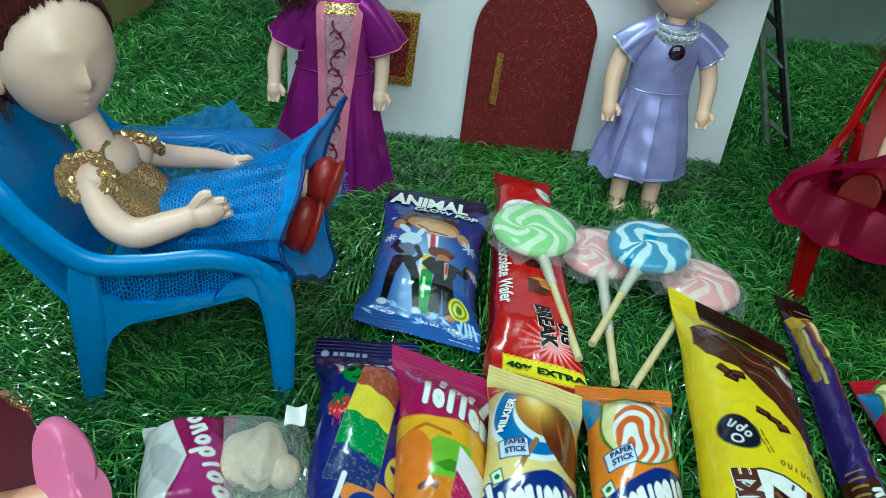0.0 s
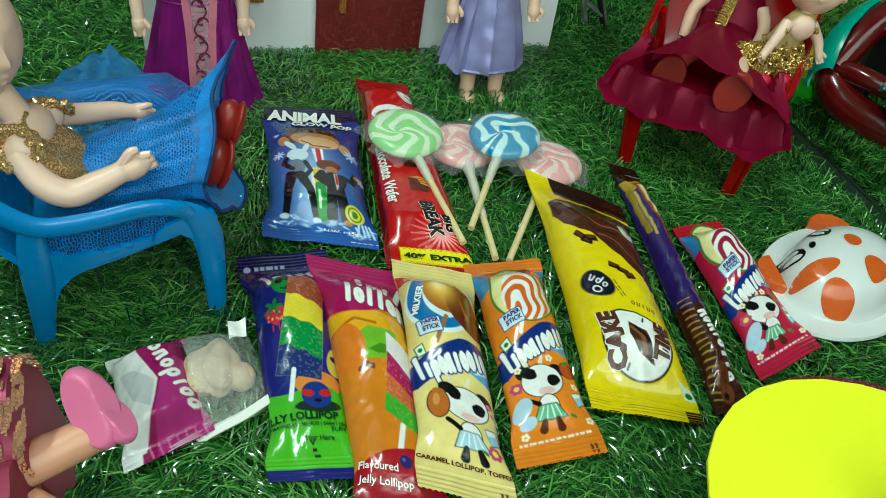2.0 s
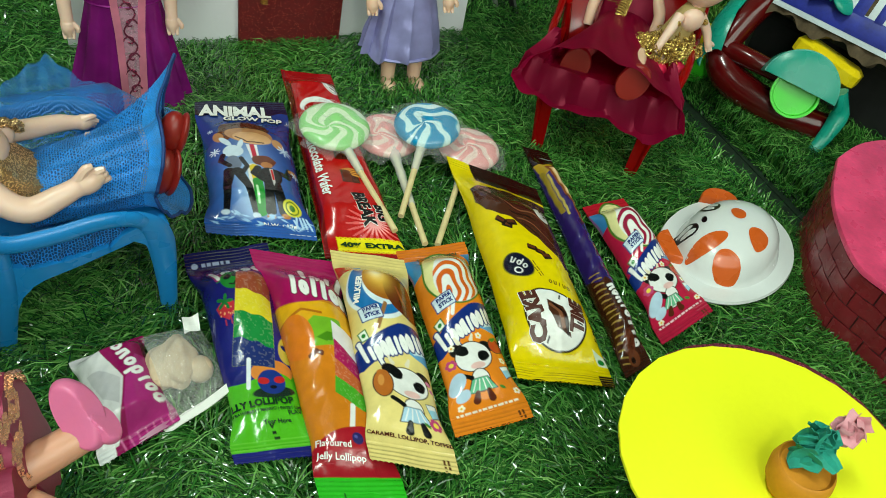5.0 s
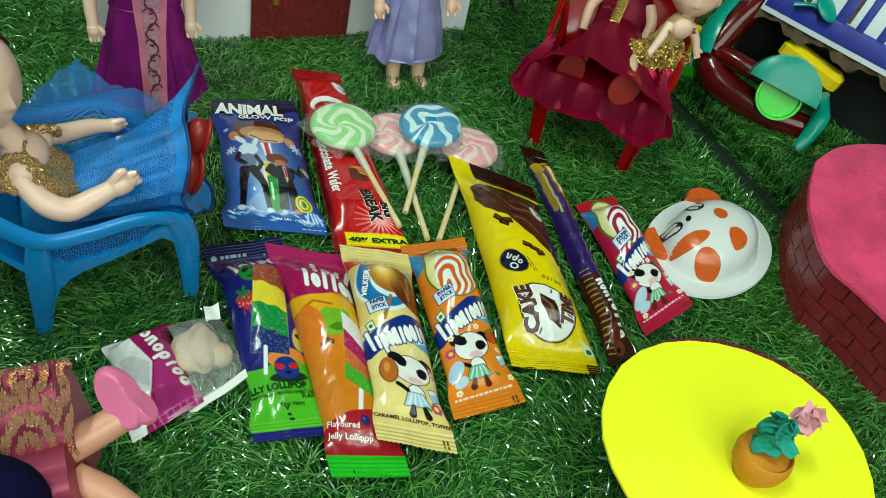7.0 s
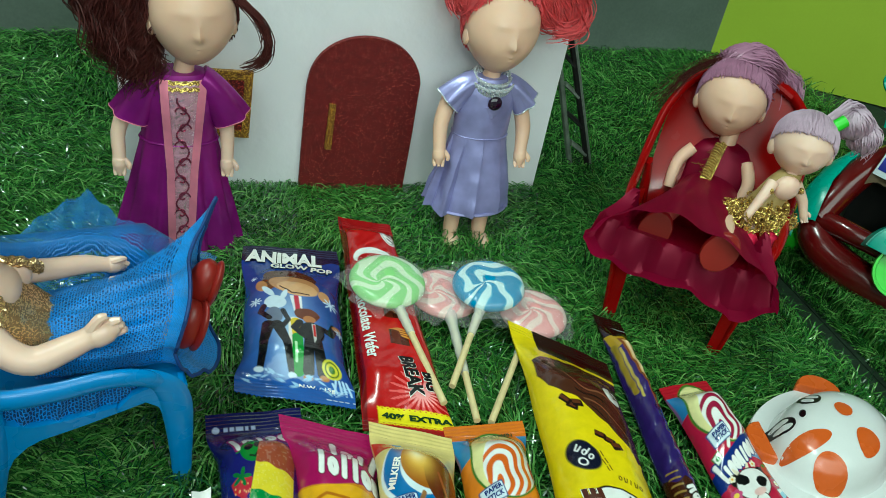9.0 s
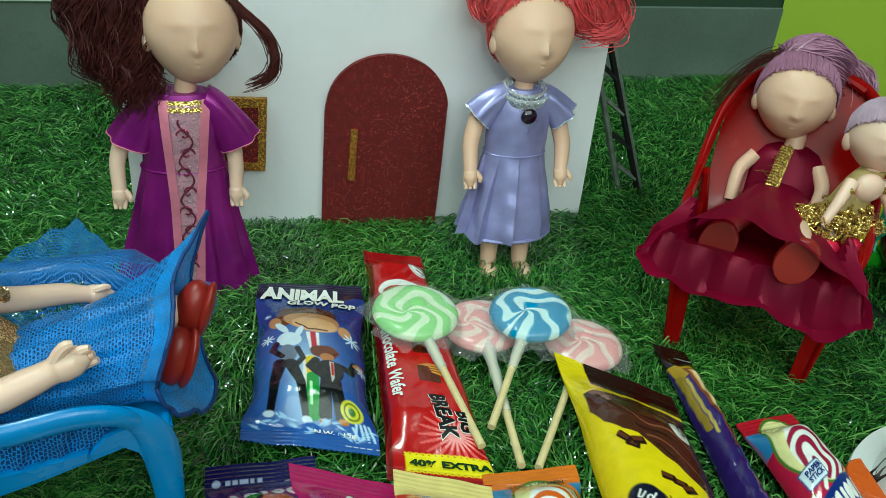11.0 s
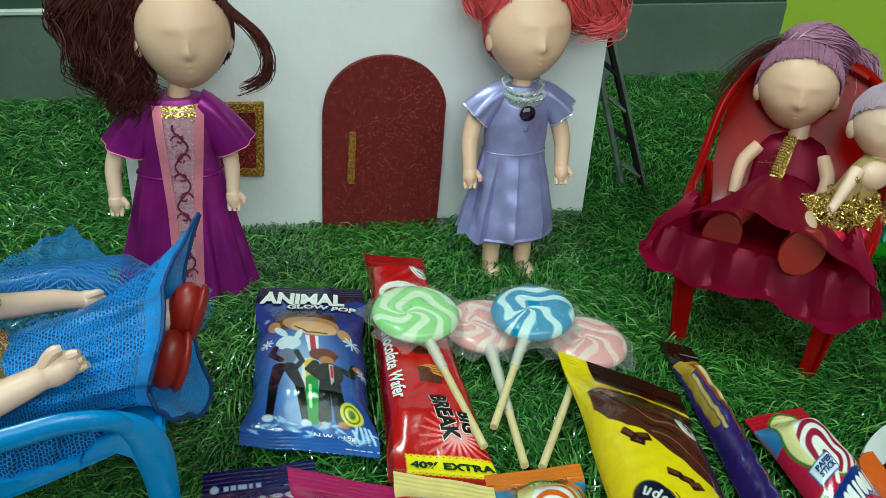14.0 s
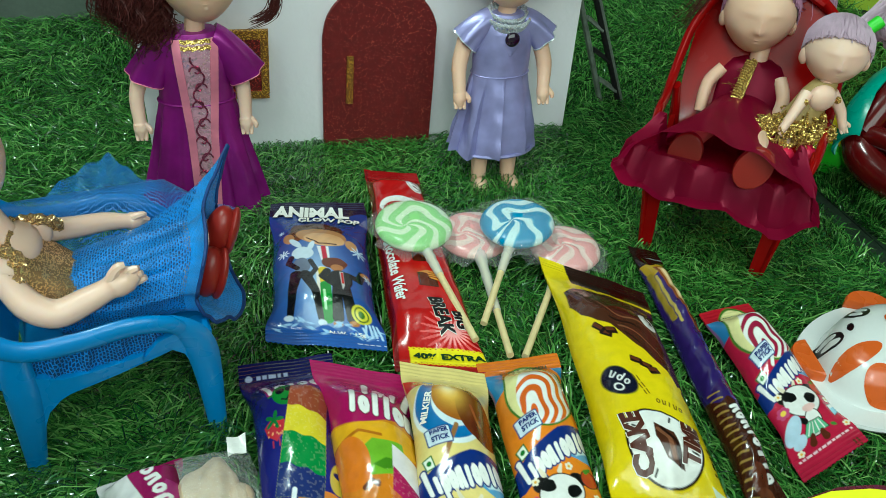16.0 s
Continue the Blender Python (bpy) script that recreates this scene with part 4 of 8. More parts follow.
    solid("doll", s, mats, (75, y, -4), "standing doll with coral hair in a lilac satin dress", "doll")


def seated_red():
    s = Shape()
    mats = [M_SKIN, M_MAROON, M_MAROON_IN, M_GOLD_THREAD, M_HAIR_MAUVE, M_SHOE_RED, M_HAIR_BROWN]
    f, r = unit((-0.61, -0.79, 0)), unit((0.79, -0.61, 0))
    w = lambda a, b, z: vec(173, -75, 0) + r * a + f * b + vec(0, 0, z)
    s.loft([ring(w(0, -6 + k * 0 - (z - 34) * 0.42, z), rx, ry, 28, 0, 0, 0, -37) for z, rx, ry, k in ((31, 14.5, 9, 0), (42, 14, 8, 0), (52, 13.8, 7.5, 0), (58, 13, 6.8, 0), (61.5, 10.5, 6, 0), (63.5, 5.5, 5, 0))], 1)
    s.tube([w(0, -17, 60), w(0, -21, 70)], [4, 3.6], 0, 12)
    # skirt: an open bell spread over the arm rests, its mouth towards the front
    rings = []
    for k in np.linspace(0, 1, 26):
        b = -5 + 66 * k
        a = np.linspace(0, 2 * np.pi, 140, endpoint=False)
        g, gw = k ** 0.75, k ** 1.4
        x = (13 + 27 * gw) * np.cos(a)
        xn = np.cos(a) * 40
        top = np.interp(xn, [-40, -36, -24, -12, 8, 30, 40], [44, 52, 61, 64, 60, 55, 44])
        low = np.interp(xn, [-40, -30, -17, 7, 25, 40], [40, 31, 31, 33, 25, 35])
        e = np.abs(np.sin(a)) ** 0.55
        mouth = np.where(np.sin(a) > 0, 40 + (top - 40) * e, 38 + (low - 38) * e)
        waist = 44 + 8 * np.sin(a)
        z = waist * (1 - g) + mouth * g + 0.9 * g * np.sin(9 * a + 4 * k) + 0.7 * np.sin(14 * a + 9 * k) * k
        out = b + 1.6 * k * np.sin(7 * a + 1) + np.where(np.sin(a) > 0, 1 * k ** 2 * np.sin(a), 2 * k)
        y = out - 21.6
        rest_in = np.interp(y, [-24, -12, 0, 15, 24, 34, 37.5], [29, 32, 35.5, 40, 43, 45.2, 20])
        rest_out = np.interp(y, [8, 15, 18, 24, 34, 37.5], [30, 53, 54, 49.5, 46, 20])
        rest = np.where(np.abs(x) > 25.5, rest_out, rest_in)
        z = np.maximum(z, rest + np.where(np.sin(a) > 0, 2.2, 0.4))
        rings.append(vec(173, -75, 0)[None] + r[None] * x[:, None] + f[None] * out[:, None] + vec(0, 0, 1)[None] * z[:, None])
    s.loft(rings, 1, caps=False)
    # legs and shoes in the mouth of the skirt
    for sg, d, zz, side, lean in ((-1, 6, 45.5, 14.5, 12), (1, 16, 51.5, 12, 24)):
        s.tube([w(sg * 7, 4, 44), w(sg * side * 0.9, 26 + d, zz + 1), w(sg * side, 38 + d, zz)], [5, 4.5, 4], 0, 12, steps=4)
        s.ball(w(sg * side, 41.5 + d, zz), (6.8, 5.5, 8.8), 5, 32, 22, (-14, lean, -38), lambda p: np.c_[p[:, 0], np.maximum(p[:, 1], -0.32 - 0.06 * p[:, 2]), p[:, 2]])
    # braid down the bodice, arm
    for ph in (0.0, 2.1, 4.2):
        s.tube([w(-2 - 1.2 * k + 2.1 * math.sin(k * 30 + ph), -13 + 20 * k, 64 - 9 * k + 0.8 * math.cos(k * 30 + ph)) for k in np.linspace(0, 1, 90)], 0.55, 3, 6)
    for k in range(16):
        p = w(-3 - 1.0 * math.sin(k), -11 + k * 0.8, 62 - k * 1.1)
        s.tube([p, p + rng.normal(size=3) * 2.2 + r * -3], 0.18, 3, 3)
    s.tube([w(-13, -14, 58), w(-17.5, -10, 51), w(-17.5, -4, 40)], [3.0, 2.8, 2.4], 0, 10, steps=5)
    s.tube([w(11, -14, 58), w(15, -8, 51), w(13, -1, 40)], [3.0, 2.8, 2.4], 0, 10, steps=5)
    hc, hr = vec(182.5, -55, 81.5), vec(15.0, 15, 16.6)
    head(s, hc, hr, 0, (-0.45, -0.85, 0.1))
    hair_cap(s, hc, hr * 1.03, 4, (0.45, 0.7, 0.55), 0.16)
    puff(s, hc + vec(7, 7, 9), (15.5, 13, 13.5), 4, 480, (1, 0.1, -0.6))
    for k in range(8):
        wave_lock(s, [hc + vec(-2, 6, 19), hc + vec(10, 5, 21), hc + vec(20, 3, 15 - k), hc + vec(22 + k, 0, 2), hc + vec(20 + k, -3, -9)], 1.8, 24, 0.32, 4, 0.6, 1.2)
    for k in range(12):
        wave_lock(s, [hc + vec(8, 6, 16), hc + vec(19, 4, 15 - k * 0.4), hc + vec(26 + k * 0.5, 1, 8), hc + vec(29, -1, -2 - k * 0.4), hc + vec(24, -3, -11 - k * 0.5)], 2.0, 24, 0.34, 4, 1.0, 2.0)
    for k in range(2):
        lock(s, [hc + vec(-6, 10, 15), hc + vec(-14, 12, 12), hc + vec(-22 - k, 12, 4), hc + vec(-26 - k * 2, 14, -8)], 2.6, 22, 0.18, 6)
    solid("doll", s, mats, (165, -85, 28), "seated doll with mauve hair in a maroon gown", "doll")


def small_doll():
    s = Shape()
    mats = [M_SKIN_PALE, surface("pale_gold_net", (0.66, 0.56, 0.34), 0.6, vary=0.2, big=200), M_GOLD_THREAD, M_HAIR_PALE, surface("hot_pink_shoe", (0.85, 0.10, 0.28), 0.4), M_GREEN_PLASTIC]
    c = vec(180, -101, 53)
    s.loft([ring(c + vec(0.5 * (z - 50), 0.05 * (z - 50), z - 50), rx, ry, 24) for z, rx, ry in ((46, 9, 7), (52, 8.5, 6.5), (58, 7.5, 5.5), (64, 7, 5), (69, 4.5, 4))], 1)
    s.ball(c + vec(6.5, -3.0, 13), (6, 4, 5.5), 0, 16, 10)
    for k in range(420):
        a, b = rng.uniform(0, 2 * math.pi), rng.uniform(0.1, 1)
        p = c + vec(-3 + 19 * b * math.cos(a), -3 + 12 * b * math.sin(a), -1 + 6 * (1 - b) + rng.normal() * 1.2)
        d, e = unit(rng.normal(size=3)), unit(rng.normal(size=3))
        q = rng.uniform(0.9, 2.0)
        s.tube([p + d * q * math.cos(t) + e * q * math.sin(t) for t in np.linspace(0, 5.2, 7)], 0.42, 2, 4)
    for k in range(14):
        s.ball(c + vec(rng.uniform(-3, 14), -3 + rng.normal() * 2, 10 + rng.normal() * 3), 1.5, 2, 6, 5)
    arm(s, [c + vec(0, -2, 15), c + vec(-5, -5, 10), c + vec(-9, -7, 5)], [2.6, 2.2, 1.8], 0, 1.9)
    arm(s, [c + vec(12, -1, 14), c + vec(16, -4, 8), c + vec(17, -6, 4)], [2.6, 2.2, 1.8], 0, 1.9)
    for sg in (-1, 1):
        s.tube([c + vec(sg * 4 - 2, -6, -4), c + vec(sg * 5 - 6, -12, -5)], [2.6, 2.2], 0, 10)
        s.ball(c + vec(sg * 5 - 6, -14, -5), (3.8, 4.2, 3.6), 4, 12, 8)
    hc, hr = vec(192, -97, 82), vec(12.2, 12, 12.6)
    s.tube([c + vec(8, -1, 17), hc - vec(1, 0, 8)], [3, 2.8], 0, 10)
    head(s, hc, hr, 0, (-0.4, -0.9, 0.0))
    hair_cap(s, hc, hr * 1.04, 3, (0.4, 0.6, 0.7), 0.1)
    for k in range(5):
        wave_lock(s, [hc + vec(8, 2, 10), hc + vec(16, 2, 15 + k), hc + vec(24, 0, 13), hc + vec(29, -1, 6 - k), hc + vec(28, -2, -2)], 1.7, 26, 0.36, 3, 1.3, 2.5)
    puff(s, hc + vec(20, 0, 11), (7, 6, 6.5), 3, 140)
    puff(s, hc + vec(27, -1, 5), (6.5, 6, 6), 3, 140)
    s.tube([hc + vec(9, -2, 10), hc + vec(13, -2, 13)], 2.6, 5, 10)
    solid("doll", s, mats, (177, -103, 40), "small doll with pale mauve hair in gold lace", "doll")


def reclining_blue():
    s = Shape()
    mats = [M_SKIN_PALE, M_BLUE_CLOTH, M_COPPER_THREAD, M_HAIR_BROWN, M_SHOE_RED, M_BLUE_SKIRT, M_BLUE_HEM]
    # bodice lying against the back rest
    path = [(-104, -157, 68), (-102, -156.5, 62), (-99, -155.5, 55), (-93, -154.5, 48), (-86, -153, 43)]
    rr = [(8, 5), (13, 8), (14, 9), (13.5, 9.5), (13, 10)]
    rings = []
    for (px, py, pz), (a, b) in zip(path, rr):
        rings.append(ring((px, py, pz), a, b, 40, 9, 0.03, pz, 100, (-48, 0)))
    s.loft(rings, 2)
    # skirt of gathered net, an open sleeve over the legs with a flared lip and a pulled-up corner
    rings = []
    a = np.linspace(0, 2 * np.pi, 96, endpoint=False)
    for k in np.linspace(0, 1, 26):
        lip = max(0.0, (k - 0.86) / 0.14)
        c = vec(-92 + 43 * k, -155 + 5 * k, 45 + 4.5 * k)
        wide, tall = 13 + 4.5 * k + 3.0 * lip ** 2, 10 + 6 * k + 2.6 * lip ** 2
        wave = 1 + 0.035 * np.sin(7 * a + 8 * k) + 0.022 * np.sin(16 * a + 5 * k) + 0.015 * np.sin(29 * a + 3 * k)
        y, z = c[1] + wide * wave * np.cos(a), c[2] + tall * wave * np.sin(a)
        x = c[0] + 1.6 * k * np.sin(3 * a + 1) + 3.5 * k ** 4 * np.minimum(np.cos(a), 0.1) + np.where(np.sin(a) < 0, -7.0 * lip * np.sin(a), 0)
        tip = np.clip(1 - np.abs(a - 0.95) / 0.62, 0, 1) ** 1.8 * k ** 4
        x, y, z = x + 9.0 * tip, y + 10 * tip, z + 12 * tip
        seat = np.interp(x + 84, [-24, -12, 0, 15, 24, 31, 36], [28, 31.5, 34.5, 39, 42.2, 42.6, 33])
        z = np.where(np.sin(a) < 0, np.maximum(z, seat + 0.6), z)
        rings.append(np.c_[x, y, z])
    s.loft(rings[:23], 5, caps=False, weave=(96, 44))
    s.loft(rings[22:], 6, caps=False, weave=(96, 8))
    s.loft([(q - q.mean(0)) * 0.975 + q.mean(0) for q in rings[:24]], 5, caps=False, weave=(88, 47))
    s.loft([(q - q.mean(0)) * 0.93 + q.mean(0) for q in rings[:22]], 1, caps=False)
    s.tube(list(rings[-1]) + [rings[-1][0]], 0.6, 1, 6)
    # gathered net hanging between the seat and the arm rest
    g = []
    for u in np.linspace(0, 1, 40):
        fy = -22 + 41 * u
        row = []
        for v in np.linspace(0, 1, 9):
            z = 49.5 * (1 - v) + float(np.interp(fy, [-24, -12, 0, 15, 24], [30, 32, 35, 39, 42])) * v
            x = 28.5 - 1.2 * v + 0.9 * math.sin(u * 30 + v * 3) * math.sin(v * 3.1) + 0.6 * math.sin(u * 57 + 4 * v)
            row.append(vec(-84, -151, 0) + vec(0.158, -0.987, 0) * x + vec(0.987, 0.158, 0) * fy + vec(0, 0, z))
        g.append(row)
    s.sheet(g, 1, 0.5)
    g2 = [[p + vec(0.158, -0.987, 0) * 0.5 for p in row] for row in g]
    s.loft(g2, 5, caps=False, closed=False, weave=(14, 44))
    for (x, y, z), t in (((-50.5, -156, 48.5), 8), ((-46.0, -147, 57), -6)):
        s.tube([(-72, y + 2, z - 4), (-56, y, z - 1), (x - 2, y, z)], [5, 4.5, 4.2], 0, 12)
        s.ball((x, y, z + 0.5), (4.6, 5.6, 8.6), 4, 24, 18, (0, 18, t))
        s.ball((x + 3.2, y, z - 0.5), (2.0, 5.8, 8.8), 4, 24, 18, (0, 18, t))
    # arms
    arm(s, [(-103, -167, 63), (-97, -172.5, 56.5), (-90, -174, 53.5), (-82, -172, 55.5), (-76.5, -170.5, 57.5)], [3.6, 4.2, 4.1, 3.7, 3.2], 0, 4.2)
    arm(s, [(-97, -146, 62), (-89, -138, 57), (-81, -132, 54), (-75.5, -129.5, 52)], [3.6, 3.4, 3.0, 2.4], 0, 3.0)
    # coiled gold edging round the arm holes and along the neckline
    for cx, cy, cz in ((-104, -167.5, 65), (-98, -146, 64)):
        for turn in range(3):
            s.tube([(cx - 1 + turn * 1.6 + 5.2 * math.cos(t), cy + 3.2 * math.sin(t) * (1 if cy < -150 else -1), cz + 4.4 * math.sin(t) + 0.9 * math.sin(9 * t + turn)) for t in np.linspace(0, 2 * math.pi, 40)], 1.15, 2, 6)
    s.tube([(-98 - 2 * math.cos(t * 2), -156.5 + 10 * math.cos(t), 64.5 - 5 * math.sin(t)) for t in np.linspace(0, math.pi, 30)], 1.2, 2, 6)
    s.ball((-101, -157, 65), (7.5, 9.5, 6), 0, 20, 12)
    s.ball((-102, -165, 63), (5.2, 5.0, 5.2), 0, 18, 12)
    s.ball((-97.5, -147.5, 62.5), (5.0, 4.6, 5.0), 0, 18, 12)
    s.tube([(-101, -157, 65), (-107.5, -155.5, 77.5)], [4.4, 4.2], 0, 14)
    hc, hr = vec(-112.5, -154.0, 92.5), vec(14.8, 15.6, 19.0)
    head(s, hc, hr, 0, (0.75, -0.65, 0.0))
    hair_cap(s, hc, hr * 1.03, 3, (-0.6, 0.55, 0.55), 0.14)
    for k in range(8):
        wave_lock(s, [hc + vec(-4, 4, 18), hc + vec(-18, 4, 18 - k), hc + vec(-24, 6, 2), hc + vec(-22, 5, -10), hc + vec(-18, 4, -20)], 2.2, 26, 0.36, 3, 1.0, 2.0)
    solid("doll", s, mats, (-90, -155, 28), "reclining doll in gold bodice and gathered blue skirt", "doll")


def saree_doll():
    s = Shape()
    mats = [M_SKIN_TAN, M_SAREE, M_NAVY, M_SHOE_PINK, M_SAREE_THREAD, M_HAIR_BROWN]
    rings = []
    for k in np.linspace(0, 1, 12):
        c = vec(-128 + 45 * k, -254 + 4 * k, 44 - 3 * k)
        rings.append(ring(c, 18 + 2 * k, 15 - 2 * k, 48, 7, 0.05, 2 * k, 0, (0, 80)))
    s.loft(rings, 1)
    s.loft([ring(vec(-130 + 46 * k, -274 + 6 * k, 41 - 3 * k), 14 - 2 * k, 12 - 1 * k, 40, 6, 0.05, 3 * k, 0, (0, 80)) for k in np.linspace(0, 1, 8)], 1)
    # gold thread pattern: short stitches packed into nested arches
    for i in range(7000):
        k, a = rng.uniform(0.02, 1.0), rng.uniform(-0.5, 2.9)
        u, v = k * 45, a * 16
        cell = math.hypot((np.mod(u + 4, 15) - 7.5) * 1.0, (np.mod(v, 22) - 6) * 0.62)
        if not (1.3 < np.mod(cell, 3.4) < 3.2 and cell < 11.5):
            continue
        c = vec(-128 + 45 * k, -254 + 4 * k, 44 - 3 * k)
        rad = 1.02 + 0.03 * math.sin(7 * a)
        p = c + (vec(0, 0, 1) * (18 + 2 * k) * math.sin(a) + vec(0, -1, 0) * (15 - 2 * k) * math.cos(a)) * rad
        t = unit(vec(0, 0, 1) * math.cos(a) + vec(0, 1, 0) * math.sin(a))
        s.tube([p - t * 1.0, p + t * 1.0], [0.34, 0.24], 4, 3)
    s.tube([(-86, -267, 36), (-78, -272, 34), (-70, -281, 33)], [5, 4.6, 4.2], 0, 14)
    # raised foot in a moulded pump: toe with a ridge along it, wedge heel beside, ankle behind
    turn = np.array(Euler([radians(v) for v in (40.2, 0.0, 13.1)]).to_matrix())
    foot = lambda *p: vec(-69, -251, 50) + turn @ vec(*p)
    pump = Shape()
    pump.ball((0, 0, 0), (6.1, 11.2, 6.0), 3, 40, 28, (0, 0, 12), lambda p: np.c_[p[:, :2] - np.c_[0.10 * p[:, 1] ** 2, 0 * p[:, 1]], np.minimum(p[:, 2], 0.86 - 0.85 * np.abs(p[:, 0] - 0.2))])
    toe = pump.v[0] + vec(-2.4, -0.8, 0)
    wedge = Shape()
    wedge.ball((0, 0, 0), (4.3, 6.8, 5.4), 3, 32, 22, (0, 0, 24), lambda p: np.c_[p[:, :2], np.minimum(p[:, 2], 0.85 - 0.9 * np.abs(p[:, 0] + 0.2))])
    heel = wedge.v[0] + vec(1.9, -5.6, 0.6)
    for piece, q in ((pump, toe), (wedge, heel)):

        s.add(vec(-69, -251, 50) + 0.9 * q @ turn.T, piece.f, 3)
    s.tube([foot(-19, -9.2, -4), foot(-11, -8.0, -3.5), foot(-3, -6.5, -3.5)], [5.2, 4.7, 4.4], 0, 18)
    s.ball((-66, -286, 33), (5.5, 6, 7), 3, 18, 12)
    s.ball((-109, -281, 51), (20, 17, 13), 2, 28, 16)
    s.ball((-140, -252, 62), (15, 12, 22), 1, 24, 16)
    s.ball((-150, -252, 104), (16, 16, 19), 0, 24, 16)
    hair_cap(s, (-150, -252, 104), (16.5, 16.5, 19.6), 5, (-0.7, 0.4, 0.5), 0.1)
    for v in s.v:
        v += vec(-9, 3, 1)
    solid("doll", s, mats, (-115, -256, 28), "seated doll in wine silk with pink shoes", "doll")


standing_purple()
standing_lilac()
seated_red()
small_doll()
reclining_blue()
saree_doll()

# loose net veil over the blue chair
s = Shape()
rows = []
uvs = []
edge_a = np.array([(-112, -124, 52), (-105, -117, 52.5), (-93, -99, 53.5), (-84, -87, 52.5), (-74, -99, 50), (-62, -107, 48), (-41, -115, 43)], float)
edge_b = np.array([(-104, -141, 48), (-96, -140, 47), (-88, -138, 45), (-78, -137, 44), (-68, -137, 46), (-58, -136, 51), (-46, -135, 56)], float)
steps = np.linspace(0, 6, 49)
pa = [np.array([np.interp(t, range(7), edge_a[:, i]) for i in range(3)]) for t in steps]
pb = [np.array([np.interp(t, range(7), edge_b[:, i]) for i in range(3)]) for t in steps]
for i, (a, b) in enumerate(zip(pa, pb)):
    row = []
    for k in np.linspace(0, 1, 34):
        p = a * (1 - k) + b * k
        p = p + vec(0, 0, -3.0 * math.sin(k * math.pi) * (0.7 + 0.3 * math.sin(i * 0.5)) + 0.9 * math.sin(i * 1.1 + k * 7))
        over = 57.5 - ((p[1] + 119 - 0.16 * (p[0] + 84)) / 4.8) ** 2 * 3 - max(0.0, p[0] + 64) * 0.9
        p[2] = max(p[2], over)
        row.append(p)
        uvs.append((i * 2.2, k * 40))
    rows.append(row)
s.sheet(rows, 0)
veil = thing("net_veil", (-75, -120, 48), "loose blue net cloth draped over the blue chair arm", "cloth")
part("drape", s, M_BLUE_NET, veil, uv=uvs)
s = Shape()
g, uvs = [], []
for i, k in enumerate(np.linspace(0, 1, 10)):
    row = []
    for j in np.linspace(0, 1, 10):
        row.append(vec(-52 + 11 * k, -127 + 12 * k, 52 - 9 * k) * (1 - j) + vec(-52 + 9.5 * k, -134 + 10 * k, 38 - 1.5 * k) * j + vec(0.8, 0.8, 0) * math.sin(6 * j + 5 * k))
        uvs.append((k * 11, j * 13))
    g.append(row)
s.sheet(g, 0)
part("corner", s, net_cloth("coarse_blue_net", (0.03, 0.45, 0.78), 1.8, 0.2, 0.05), veil, "thin hanging corner of the net", uv=uvs)


